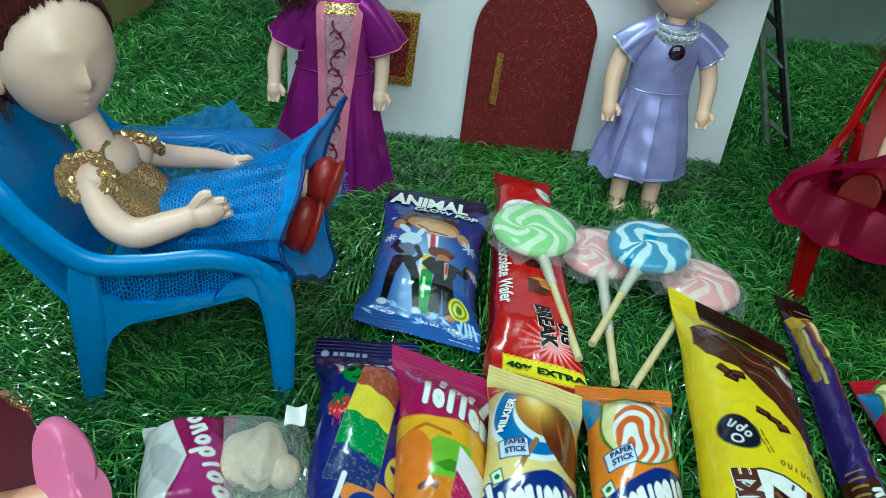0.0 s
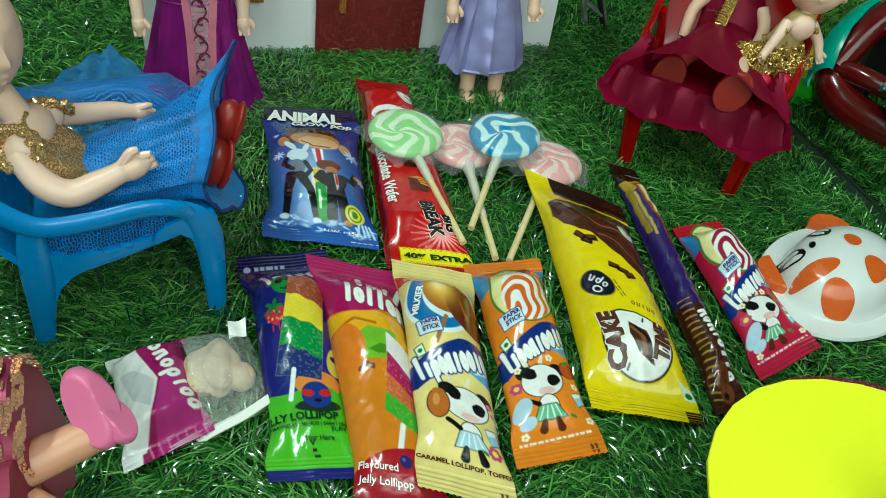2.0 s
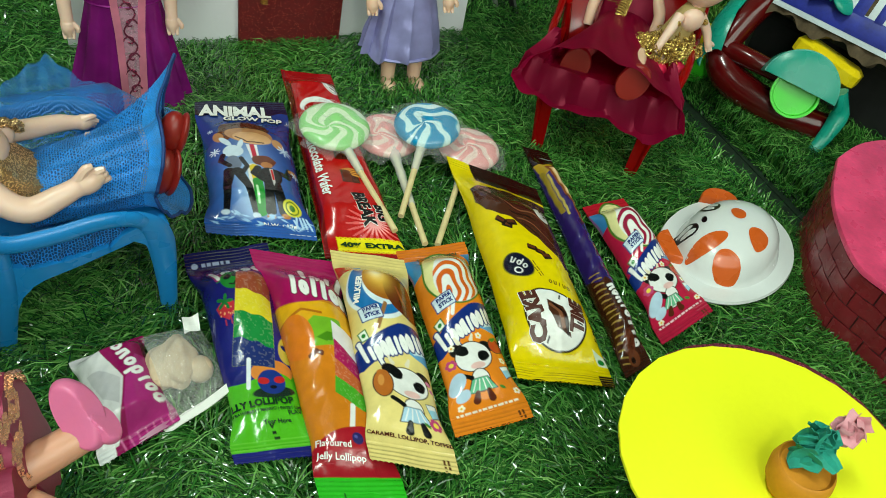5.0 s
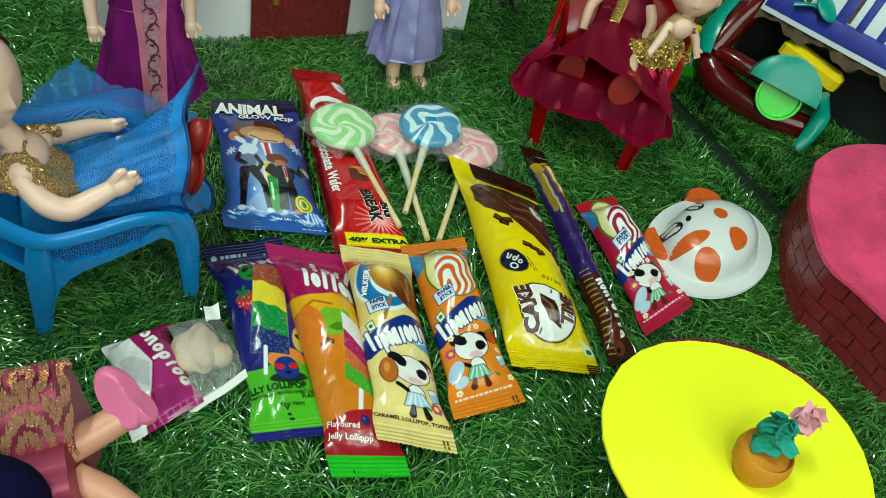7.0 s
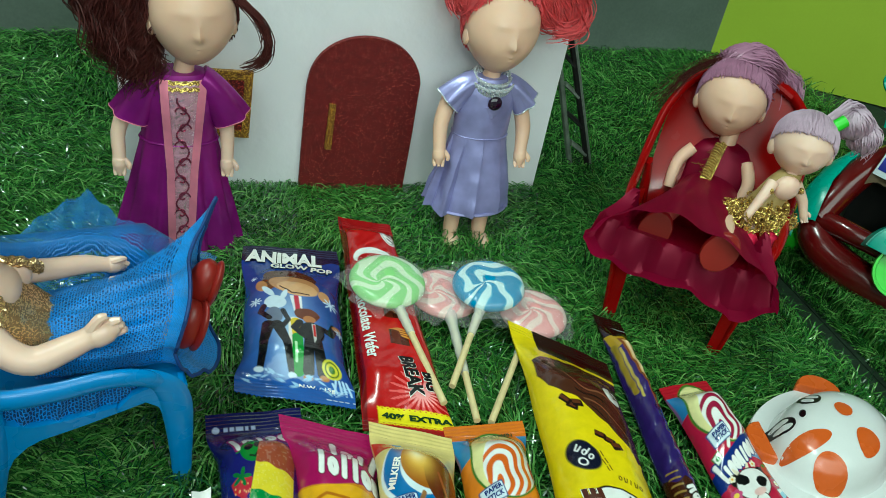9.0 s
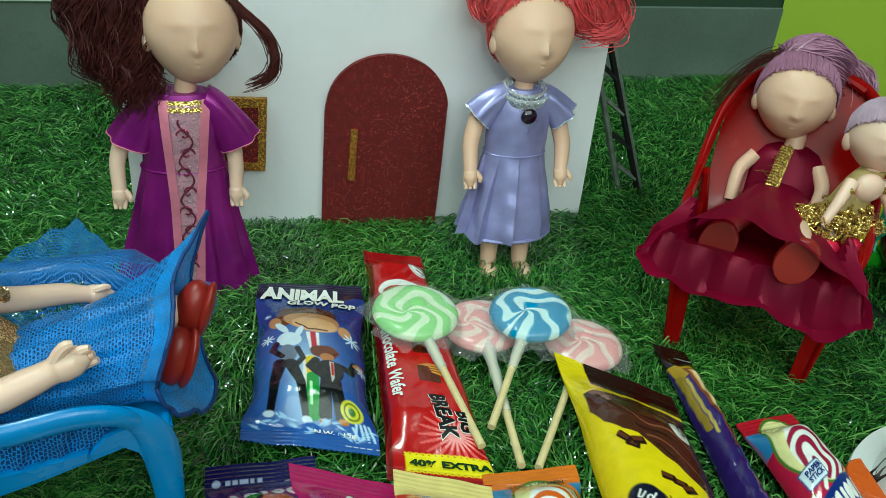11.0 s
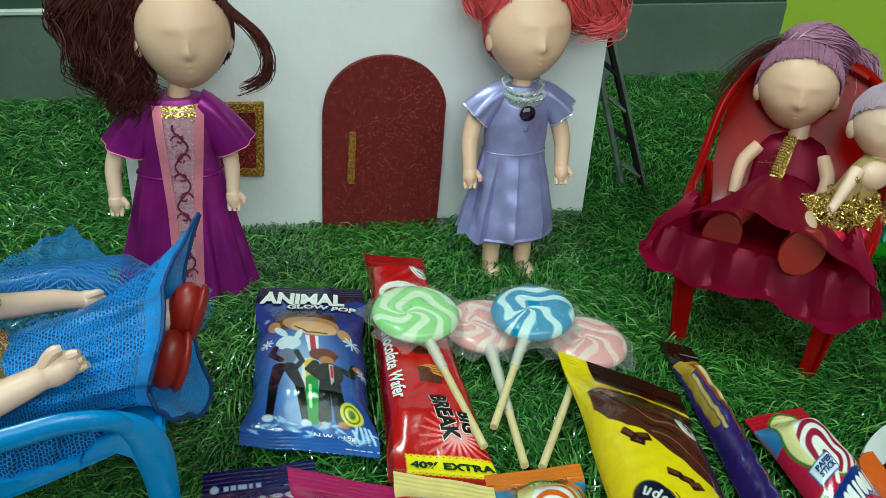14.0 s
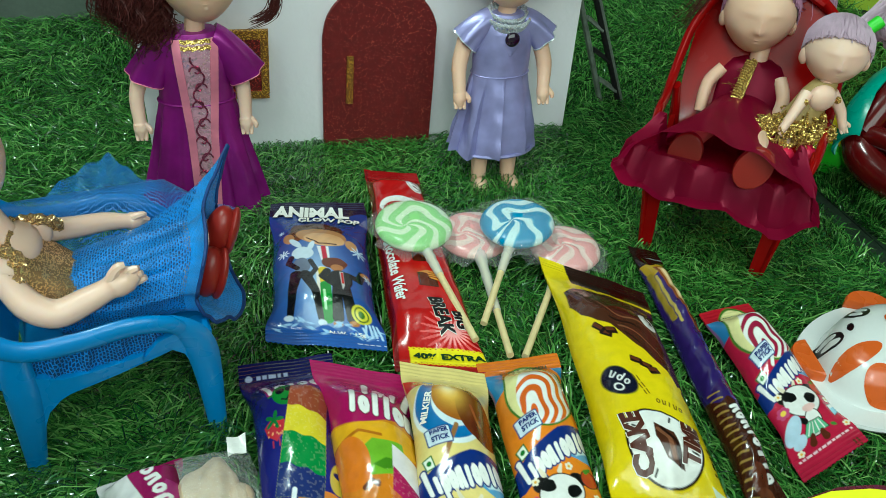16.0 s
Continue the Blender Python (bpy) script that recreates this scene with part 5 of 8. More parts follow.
# ---- printed wrappers ----
class Art:
    """A print in millimetres: x from the left edge, y from the top edge of a wrapper."""

    def __init__(self, x, y, base):
        self.x, self.y = x, y
        self.c = np.zeros((len(x), 3)) + np.array(lin(base))

    def lay(self, cover, colour):
        k = np.clip(cover, 0, 1)[:, None]
        self.c = self.c * (1 - k) + np.array(lin(colour)) * k
        return self

    def local(self, cx, cy, turn):
        a = radians(turn)
        dx, dy = self.x - cx, self.y - cy
        return dx * math.cos(a) + dy * math.sin(a), -dx * math.sin(a) + dy * math.cos(a)

    def ell(self, cx, cy, rx, ry, colour, turn=0, ragged=0.0):
        u, v = self.local(cx, cy, turn)
        d = np.hypot(u / rx, v / ry)
        if ragged:
            d = d + ragged * value_noise(self.x / (0.6 * rx) + cx, self.y / (0.6 * ry) + cy, 31)
        return self.lay((1 - d) * min(rx, ry) / 0.3 + 0.5, colour)

    def rect(self, cx, cy, w, h, colour, turn=0, round_=0.0):
        u, v = self.local(cx, cy, turn)
        d = np.maximum(np.abs(u) - w / 2 + round_, np.abs(v) - h / 2 + round_)
        if round_:
            q = np.hypot(np.maximum(np.abs(u) - w / 2 + round_, 0), np.maximum(np.abs(v) - h / 2 + round_, 0))
            d = np.where((np.abs(u) > w / 2 - round_) & (np.abs(v) > h / 2 - round_), q, d)
        return self.lay((round_ - d) / 0.3 + 0.5, colour)

    def ringed(self, cx, cy, r0, r1, colour):
        d = np.hypot(self.x - cx, self.y - cy)
        return self.lay(np.minimum(d - r0, r1 - d) / 0.3 + 0.5, colour)

    def below(self, y0, colour, wave=0.0, period=8.0, slope=0.0, ragged=0.0):
        edge = y0 + wave * np.sin(self.x / period * 2 * np.pi) + slope * self.x + ragged * value_noise(self.x / 4, self.y * 0, 41) * 2
        return self.lay((self.y - edge) / 0.3 + 0.5, colour)

    def above(self, y0, colour, wave=0.0, period=8.0, slope=0.0, ragged=0.0):
        edge = y0 + wave * np.sin(self.x / period * 2 * np.pi) + slope * self.x + ragged * value_noise(self.x / 4, self.y * 0, 41) * 2
        return self.lay((edge - self.y) / 0.3 + 0.5, colour)

    def star(self, cx, cy, r, colour, points=10, inner=0.55, turn=0):
        u, v = self.local(cx, cy, turn)
        d, a = np.hypot(u, v), np.arctan2(v, u)
        rim = r * (inner + (1 - inner) * np.abs(np.cos(points * a / 2)) ** 2)
        return self.lay((rim - d) / 0.3 + 0.5, colour)

    def swirl(self, cx, cy, r, a, b, arms=5, squash=1.0, twist=1.1):
        u, v = self.x - cx, (self.y - cy) / squash
        d, t = np.hypot(u, v), np.arctan2(v, u)
        band = np.sin(arms * t + d * twist + 0.8 * np.sin(t * 2))
        self.lay((r - d) / 0.3 + 0.5, a)
        return self.lay(np.minimum((r - d) / 0.3 + 0.5, band / 0.5 + 0.2), b)

    def pop(self, cx, cy, wide, length, colours, turn=0, grow=0.25):
        """A tapered ice pop in coloured layers with slanting borders."""
        u, v = self.local(cx, cy, turn)
        t = v / length + 0.5
        half = wide / 2 * (1 - grow / 2 + grow * t)
        body = np.minimum(half - np.abs(u), np.minimum(v + length / 2 - 0.12 * u * u * 0.3, length / 2 - v))
        n = len(colours)
        for i, c in enumerate(colours):
            edge = (i / n - 0.5) * length + 0.14 * u + 0.35 * np.sin(u * 0.9 + i)
            cover = np.minimum(body / 0.3 + 0.5, 1.0 if i == 0 else (v - edge) / 0.3 + 0.5)
            self.lay(cover, c)
        grit = value_noise(self.x / 0.7, self.y / 0.7, 17) > 0.22
        return self.lay(np.where(grit & (body > 0), 0.07, 0.0), (0.95, 0.95, 0.85))

    def poly(self, pts, colour):
        """A filled outline."""
        q = np.array(pts, float)
        inside_, near = np.zeros(len(self.x), bool), np.full(len(self.x), 1e9)
        for (x0, y0), (x1, y1) in zip(q, np.roll(q, -1, axis=0)):
            cross = (y0 > self.y) != (y1 > self.y)
            with np.errstate(divide="ignore", invalid="ignore"):
                inside_ ^= cross & (self.x < (x1 - x0) * (self.y - y0) / (y1 - y0 if y1 != y0 else 1e-9) + x0)
            k = np.clip(((self.x - x0) * (x1 - x0) + (self.y - y0) * (y1 - y0)) / max(1e-9, (x1 - x0) ** 2 + (y1 - y0) ** 2), 0, 1)
            near = np.minimum(near, np.hypot(self.x - x0 - k * (x1 - x0), self.y - y0 - k * (y1 - y0)))
        return self.lay(np.where(inside_, near, -near) / 0.3 + 0.5, colour)

    def limb(self, pts, r, colour):
        """A thick line through points; r is one radius or one for each point."""
        rr = r if isinstance(r, (list, tuple)) else [r] * len(pts)
        best = np.full(len(self.x), -1e9)
        for (x0, y0), (x1, y1), r0, r1 in zip(pts, pts[1:], rr, rr[1:]):
            k = np.clip(((self.x - x0) * (x1 - x0) + (self.y - y0) * (y1 - y0)) / max(1e-9, (x1 - x0) ** 2 + (y1 - y0) ** 2), 0, 1)
            best = np.maximum(best, r0 + (r1 - r0) * k - np.hypot(self.x - x0 - k * (x1 - x0), self.y - y0 - k * (y1 - y0)))
        return self.lay(best / 0.3 + 0.5, colour)

    def glow(self, cx, cy, rx, ry, colour, strength=1.0):
        """A printed soft spot."""
        return self.lay(strength * np.exp(-((self.x - cx) / rx) ** 2 - ((self.y - cy) / ry) ** 2), colour)

    def stripes(self, cx, cy, rx, ry, a, b, turn=0, period=3.4):
        """A round sweet with nested curved stripes."""
        u, v = self.local(cx, cy, turn)
        d = np.hypot(u / rx, v / ry)
        cover = (1 - d) * min(rx, ry) / 0.3 + 0.5
        fold = np.hypot(u + 0.35 * rx, (v - 0.55 * ry) * 0.62) + 0.7 * np.sin(0.5 * v + 0.3 * u)
        self.lay(cover, a)
        return self.lay(np.minimum(cover, np.sin(fold * 2 * np.pi / period) / 0.45 + 0.45), b)

    def strokes(self, cx, cy, width, h, beats, colour, turn=0, fat=0.0):
        """A row of plain strokes and rings: t tall, s short, o ring, g ring with a tail, n arch."""
        a = radians(turn)
        w = width / len(beats)
        ca, sa = math.cos(a), math.sin(a)
        at = lambda x, y: (cx + x * ca - y * sa, cy + x * sa + y * ca)
        r = w * 0.19 + fat
        for i, b in enumerate(beats):
            x = (i + 0.5) * w - width / 2
            if b == "t":
                self.limb([at(x + 0.1 * w, -h * 0.62), at(x - 0.05 * w, h * 0.36)], r, colour)
            elif b == "s":
                self.limb([at(x + 0.05 * w, -h * 0.2), at(x, h * 0.36)], r, colour)
            elif b == "n":
                self.limb([at(x - 0.28 * w, h * 0.36), at(x - 0.22 * w, -h * 0.2), at(x + 0.12 * w, -h * 0.24), at(x + 0.26 * w, h * 0.36)], r, colour)
            else:
                p = [at(x + 0.27 * w * math.cos(t), h * 0.08 + 0.28 * h * math.sin(t)) for t in np.linspace(0, 2 * math.pi, 9)]
                self.limb(p, r, colour)
                if b == "g":
                    self.limb([at(x - 0.27 * w, h * 0.05), at(x - 0.30 * w, h * 0.75)], r, colour)
        return self

    def bars(self, x0, y0, width, rows, step, thick, colour, turn=0, seed=1):
        """Rows of small unreadable print."""
        r = np.random.default_rng(seed)
        for i in range(rows):
            x = 0.0
            while x < width:
                w = r.uniform(0.8, 2.6)
                a = radians(turn)
                px, py = x + w / 2, i * step
                self.rect(x0 + px * math.cos(a) - py * math.sin(a), y0 + px * math.sin(a) + py * math.cos(a), min(w, width - x + 0.3), thick, colour, turn)
                x += w + 0.55
        return self


class Wrapper:
    """A filled pillow bag between four ground points: its surface, body, two crimped end seals."""

    def __init__(self, name, quad, thick, art, label, z0=0.0, seals=(0.08, 0.08), fine=0.27, seed=1, box=2.4, material=None, wrinkle=0.5, waist=0.10, tail=0.0, lead=0.0, rise=0.18):
        self.tail, self.lead, self.rise = tail, lead, rise
        self.q = [np.array(p, float) for p in quad]
        self.W = 0.5 * (np.linalg.norm(self.q[1] - self.q[0]) + np.linalg.norm(self.q[2] - self.q[3]))
        self.L = 0.5 * (np.linalg.norm(self.q[3] - self.q[0]) + np.linalg.norm(self.q[2] - self.q[1]))
        zz = z0 if isinstance(z0, tuple) else (z0,) * 4
        z0 = min(zz)
        self.zz = zz
        self.waist = waist
        self.thick, self.z0, self.seals, self.seed, self.box, self.wrinkle = thick, z0, seals, seed, box, wrinkle
        mid = sum(self.q) / 4
        self.ob = thing(name, (mid[0], mid[1], z0), label, "candy")
        nu, nv = int(self.W / fine), int(self.L / fine)
        u = np.linspace(0, 1, nu + 1)
        v = np.linspace(0, 1, nv + 1)
        cuts = [0, int(round(seals[0] * nv)), int(round((1 - seals[1]) * nv)), nv]
        for k, nm in enumerate(("end_seal", "body", "end_seal")):
            if cuts[k + 1] <= cuts[k]:
                continue
            vv = v[cuts[k]:cuts[k + 1] + 1]
            U, V = np.meshgrid(u, vv)
            P = self.at(U.ravel(), V.ravel())
            a = Art(U.ravel() * self.W, self.down(V.ravel()), (1, 1, 1))
            art(a, self.W, self.L)
            s = Shape()
            r, c = U.shape
            idx = np.arange(r * c).reshape(r, c)
            quads = np.stack([idx[:-1, :-1], idx[1:, :-1], idx[1:, 1:], idx[:-1, 1:]], -1).reshape(-1, 4)
            rim = list(idx[0, :]) + list(idx[1:, -1]) + list(idx[-1, -2::-1]) + list(idx[-2:0:-1, 0])
            low = P[rim].copy()
            low[:, 2] = low[:, 2] - (0.9 if nm == "body" else 0.35)
            n0, m = len(P), len(rim)
            faces = [tuple(x) for x in quads.tolist()]
            faces += [(int(rim[i]), int(rim[(i + 1) % m]), n0 + (i + 1) % m, n0 + i) for i in range(m)]
            faces.append(tuple(n0 + i for i in range(m)))
            s.add(np.concatenate([P, low]), faces)
            ob = part(nm, s, material or M_PRINT, self.ob)
            col = np.ones((n0 + m, 4))
            col[:n0, :3] = a.c
            col[n0:, :3] = a.c[rim]
            at = ob.data.attributes.new("print", "FLOAT_COLOR", "POINT")
            at.data.foreach_set("color", col.ravel())
            if nm == "body":
                self.body = ob

    def down(self, v):
        """Distance along the print for a share of the bag's length."""
        return v * self.L - self.lead * np.sin(np.pi * np.clip(v, 0, 1)) ** 0.7

    def at(self, u, v, lift=0.0):
        """Points of the upper side for u across and v along."""
        s0, s1 = self.seals
        t = np.clip((v - s0) / max(1e-6, 1 - s0 - s1), 0, 1)
        along = np.clip(np.minimum(t / self.rise, (1 - t) / 0.17), 0, 1)
        along = along * along * (3 - 2 * along)
        e = np.abs(2 * u - 1)
        across = (1 - e ** self.box) ** 0.7
        flat = np.clip((v - 0.40) / 0.22, 0, 1)
        bulge = along * across * (1 - self.tail * flat * flat * (3 - 2 * flat))
        pull = self.waist * along + 0.012 * np.sin(v * 17 + self.seed)
        uu = 0.5 + (u - 0.5) * (1 - pull)
        x, y = u * self.W, v * self.L
        inseal = (v <= s0) | (v >= 1 - s1)
        vv = np.where(v < 0.002, v + 0.5 / self.L * np.abs(np.mod(x / 1.7, 1) - 0.5) * 3, v)
        vv = np.where(v > 0.998, v - 0.5 / self.L * np.abs(np.mod(x / 1.7, 1) - 0.5) * 3, vv)
        q = self.q
        p = (q[0] * (1 - uu)[:, None] + q[1] * uu[:, None]) * (1 - vv)[:, None] + (q[3] * (1 - uu)[:, None] + q[2] * uu[:, None]) * vv[:, None]
        near = np.exp(-np.minimum(np.abs(v - s0), np.abs(1 - s1 - v)) * self.L / 9.0)
        fold = value_noise(x / 2.6, y / 14.0, self.seed) * 2.2 * near + value_noise(x / 7.0, y / 9.0, self.seed + 3) * 1.2 + value_noise(x / 3.0 + y / 4.0, y / 5.0, self.seed + 5) * 0.6
        lie = (self.zz[0] * (1 - u) + self.zz[1] * u) * (1 - v) + (self.zz[3] * (1 - u) + self.zz[2] * u) * v
        z = lie + 1.2 + self.thick * bulge + self.wrinkle * fold * np.clip(bulge * 3 + 0.15, 0, 1)
        z = z + np.where(inseal, 0.09 * np.sin(y * 2 * np.pi / 1.6) + 1.2 * value_noise(x / 9.0, y / 12.0, self.seed + 9), 0)
        return np.c_[p, z + lift]

    def letters(self, text, x, y, size, mat, turn=0, bold=0.0, align="CENTER", outline=None):
        """Lettering laid on the wrapper; x, y in millimetres from its top left corner."""
        for grow, m, lift in ((bold + 0.55, outline, 0.36), (bold, mat, 0.60)):
            if m is None:
                continue
            cu = bpy.data.curves.new("lettering", "FONT")
            cu.body, cu.size, cu.align_x, cu.align_y, cu.resolution_u, cu.offset = text, size, align, "CENTER", 2, grow * size * 0.045
            tmp = bpy.data.objects.new("lettering", cu)
            scene.collection.objects.link(tmp)
            me = bpy.data.meshes.new_from_object(tmp.evaluated_get(bpy.context.evaluated_depsgraph_get()))
            bm = bmesh.new()
            bm.from_mesh(me)
            bmesh.ops.triangulate(bm, faces=bm.faces[:])
            for _ in range(3):
                bmesh.ops.subdivide_edges(bm, edges=[e for e in bm.edges if e.calc_length() > 0.7], cuts=1)
                bmesh.ops.triangulate(bm, faces=[q for q in bm.faces if len(q.verts) > 3])
            bm.to_mesh(me)
            bm.free()
            bpy.data.objects.remove(tmp)
            bpy.data.curves.remove(cu)
            n = len(me.vertices)
            co = np.zeros(n * 3)
            me.vertices.foreach_get("co", co)
            co = co.reshape(-1, 3)
            a = radians(turn)
            px = x + co[:, 0] * math.cos(a) + co[:, 1] * math.sin(a)
            py = y + co[:, 0] * math.sin(a) - co[:, 1] * math.cos(a)
            table = np.linspace(0, 1, 400)
            share = np.interp(py, self.down(table), table)
            p = self.at(np.clip(px / self.W, 0.005, 0.995), np.clip(share, 0.005, 0.995), lift)
            me.vertices.foreach_set("co", ((p - base_of(self.ob)) / 1000).ravel())
            me.materials.clear()
            me.materials.append(m)
            me.update()
            ob = new("lettering", me)
            ob.parent = self.body
        return self


WHITE, BLACK = (0.93, 0.93, 0.92), (0.05, 0.05, 0.06)


def art_animal(a, W, L):
    at = lambda *p: [(W * x, L * y) for x, y in p]
    a.lay(np.ones(len(a.x)), (0.09, 0.22, 0.52))
    a.glow(W * 0.45, L * 0.66, 15, 26, (0.30, 0.52, 0.82), 0.85).glow(W * 0.46, L * 0.66, 6, 22, (0.75, 0.86, 0.95), 0.7)
    a.above(7, (0.05, 0.07, 0.22), 1.0, 14)
    # plain spots of the picture's colours: brown and tan above, pale and dark shapes below
    a.ell(W * 0.47, L * 0.245, 11.5, 7.4, (0.34, 0.16, 0.08), 12).ell(W * 0.24, L * 0.30, 3.6, 4.6, (0.40, 0.20, 0.10))
    a.ell(W * 0.17, L * 0.315, 2.4, 3.8, (0.74, 0.52, 0.33), -12).ell(W * 0.82, L * 0.36, 2.6, 3.0, (0.78, 0.56, 0.36))
    a.ell(W * 0.51, L * 0.305, 11.2, 6.4, (0.74, 0.52, 0.34), 14).ell(W * 0.54, L * 0.335, 9.0, 4.4, (0.84, 0.64, 0.45), 12)
    a.limb(at((0.36, 0.325), (0.48, 0.365), (0.66, 0.375)), 0.35, (0.30, 0.14, 0.08))
    a.poly(at((0.46, 0.385), (0.58, 0.39), (0.585, 0.48), (0.50, 0.49)), (0.90, 0.90, 0.92)).poly(at((0.50, 0.385), (0.55, 0.385), (0.565, 0.48), (0.515, 0.488)), (0.74, 0.08, 0.20))
    a.limb(at((0.50, 0.56), (0.515, 0.80)), [2.6, 2.8], (0.92, 0.90, 0.86)).limb(at((0.515, 0.56), (0.53, 0.64)), 2.3, (0.86, 0.74, 0.16)).limb(at((0.525, 0.66), (0.53, 0.82)), [2.2, 2.4], (0.10, 0.56, 0.18)).limb(at((0.51, 0.70), (0.515, 0.79)), 0.5, (0.70, 0.92, 0.70))
    pale = (0.80, 0.86, 0.92)
    a.ell(W * 0.24, L * 0.36, 1.4, 4.0, pale, -38).ell(W * 0.40, L * 0.385, 1.2, 3.2, pale, 20).ell(W * 0.315, L * 0.435, 4.6, 4.0, pale)
    a.ell(W * 0.30, L * 0.525, 3.6, 5.0, (0.42, 0.46, 0.55)).limb(at((0.20, 0.46), (0.17, 0.50), (0.25, 0.54)), 1.3, BLACK).limb(at((0.39, 0.49), (0.44, 0.55), (0.38, 0.60)), 1.1, (0.12, 0.13, 0.16))
    a.limb(at((0.24, 0.59), (0.20, 0.70), (0.20, 0.82)), [2.6, 1.9, 1.3], BLACK).limb(at((0.33, 0.59), (0.42, 0.70), (0.47, 0.83)), [2.6, 1.8, 1.1], BLACK)
    a.ell(W * 0.19, L * 0.835, 1.8, 1.1, pale).ell(W * 0.48, L * 0.845, 1.6, 1.1, pale)
    a.ell(W * 0.63, L * 0.505, 5.4, 3.6, (0.40, 0.17, 0.06), 8, 0.25).ell(W * 0.65, L * 0.535, 2.6, 2.2, (0.70, 0.44, 0.24))
    a.ell(W * 0.67, L * 0.62, 5.2, 6.2, BLACK, -8).limb(at((0.55, 0.56), (0.50, 0.60), (0.58, 0.64)), 1.6, BLACK).limb(at((0.74, 0.58), (0.86, 0.60), (0.90, 0.54)), 1.6, BLACK)
    a.limb(at((0.64, 0.68), (0.62, 0.82)), 2.1, BLACK).limb(at((0.72, 0.68), (0.745, 0.82)), 2.1, BLACK).poly(at((0.67, 0.56), (0.71, 0.56), (0.715, 0.66), (0.69, 0.69)), (0.72, 0.70, 0.70)).limb(at((0.695, 0.57), (0.70, 0.64)), 0.5, (0.75, 0.1, 0.1))
    a.ell(W * 0.615, L * 0.845, 1.8, 1.0, (0.70, 0.46, 0.22)).ell(W * 0.755, L * 0.84, 1.8, 1.0, (0.70, 0.46, 0.22)).ell(W * 0.93, L * 0.535, 2.4, 1.3, (0.72, 0.48, 0.24), -30)
    for x, y, r in ((0.88, 0.395, 3.4), (0.12, 0.42, 2.6), (0.96, 0.55, 2.4), (0.10, 0.24, 1.4)):
        a.star(W * x, L * y, r, (0.80, 0.90, 0.98), 8, 0.10)
    a.ell(W * 0.83, L * 0.80, 3.7, 3.5, (0.82, 0.80, 0.22)).ringed(W * 0.83, L * 0.80, 2.2, 2.7, (0.18, 0.34, 0.12)).ell(W * 0.83, L * 0.80, 1.2, 1.3, (0.25, 0.45, 0.14))
    a.below(L * 0.865, (0.13, 0.34, 0.66), 1.2, 12)
    r = np.random.default_rng(4)
    for i in range(46):
        x = r.uniform(0.02, 0.98)
        y = 0.87 + 0.028 * math.sin(x * 17) + r.normal() * 0.012
        a.ell(W * x, L * y, r.uniform(0.4, 1.6), r.uniform(0.2, 0.5), (0.62, 0.78, 0.92), r.uniform(-50, 50))
    for i in range(5):
        a.limb([(W * (0.82 + 0.03 * i), L * 0.845 + r.uniform(-1, 1)), (W * (0.82 + 0.03 * i) + r.uniform(-2, 2), L * 0.91)], 0.4, (0.72, 0.84, 0.95))
    a.bars(W * 0.76, L * 0.955, W * 0.22, 1, 1.5, 0.8, (0.82, 0.88, 0.95), 0, 6)


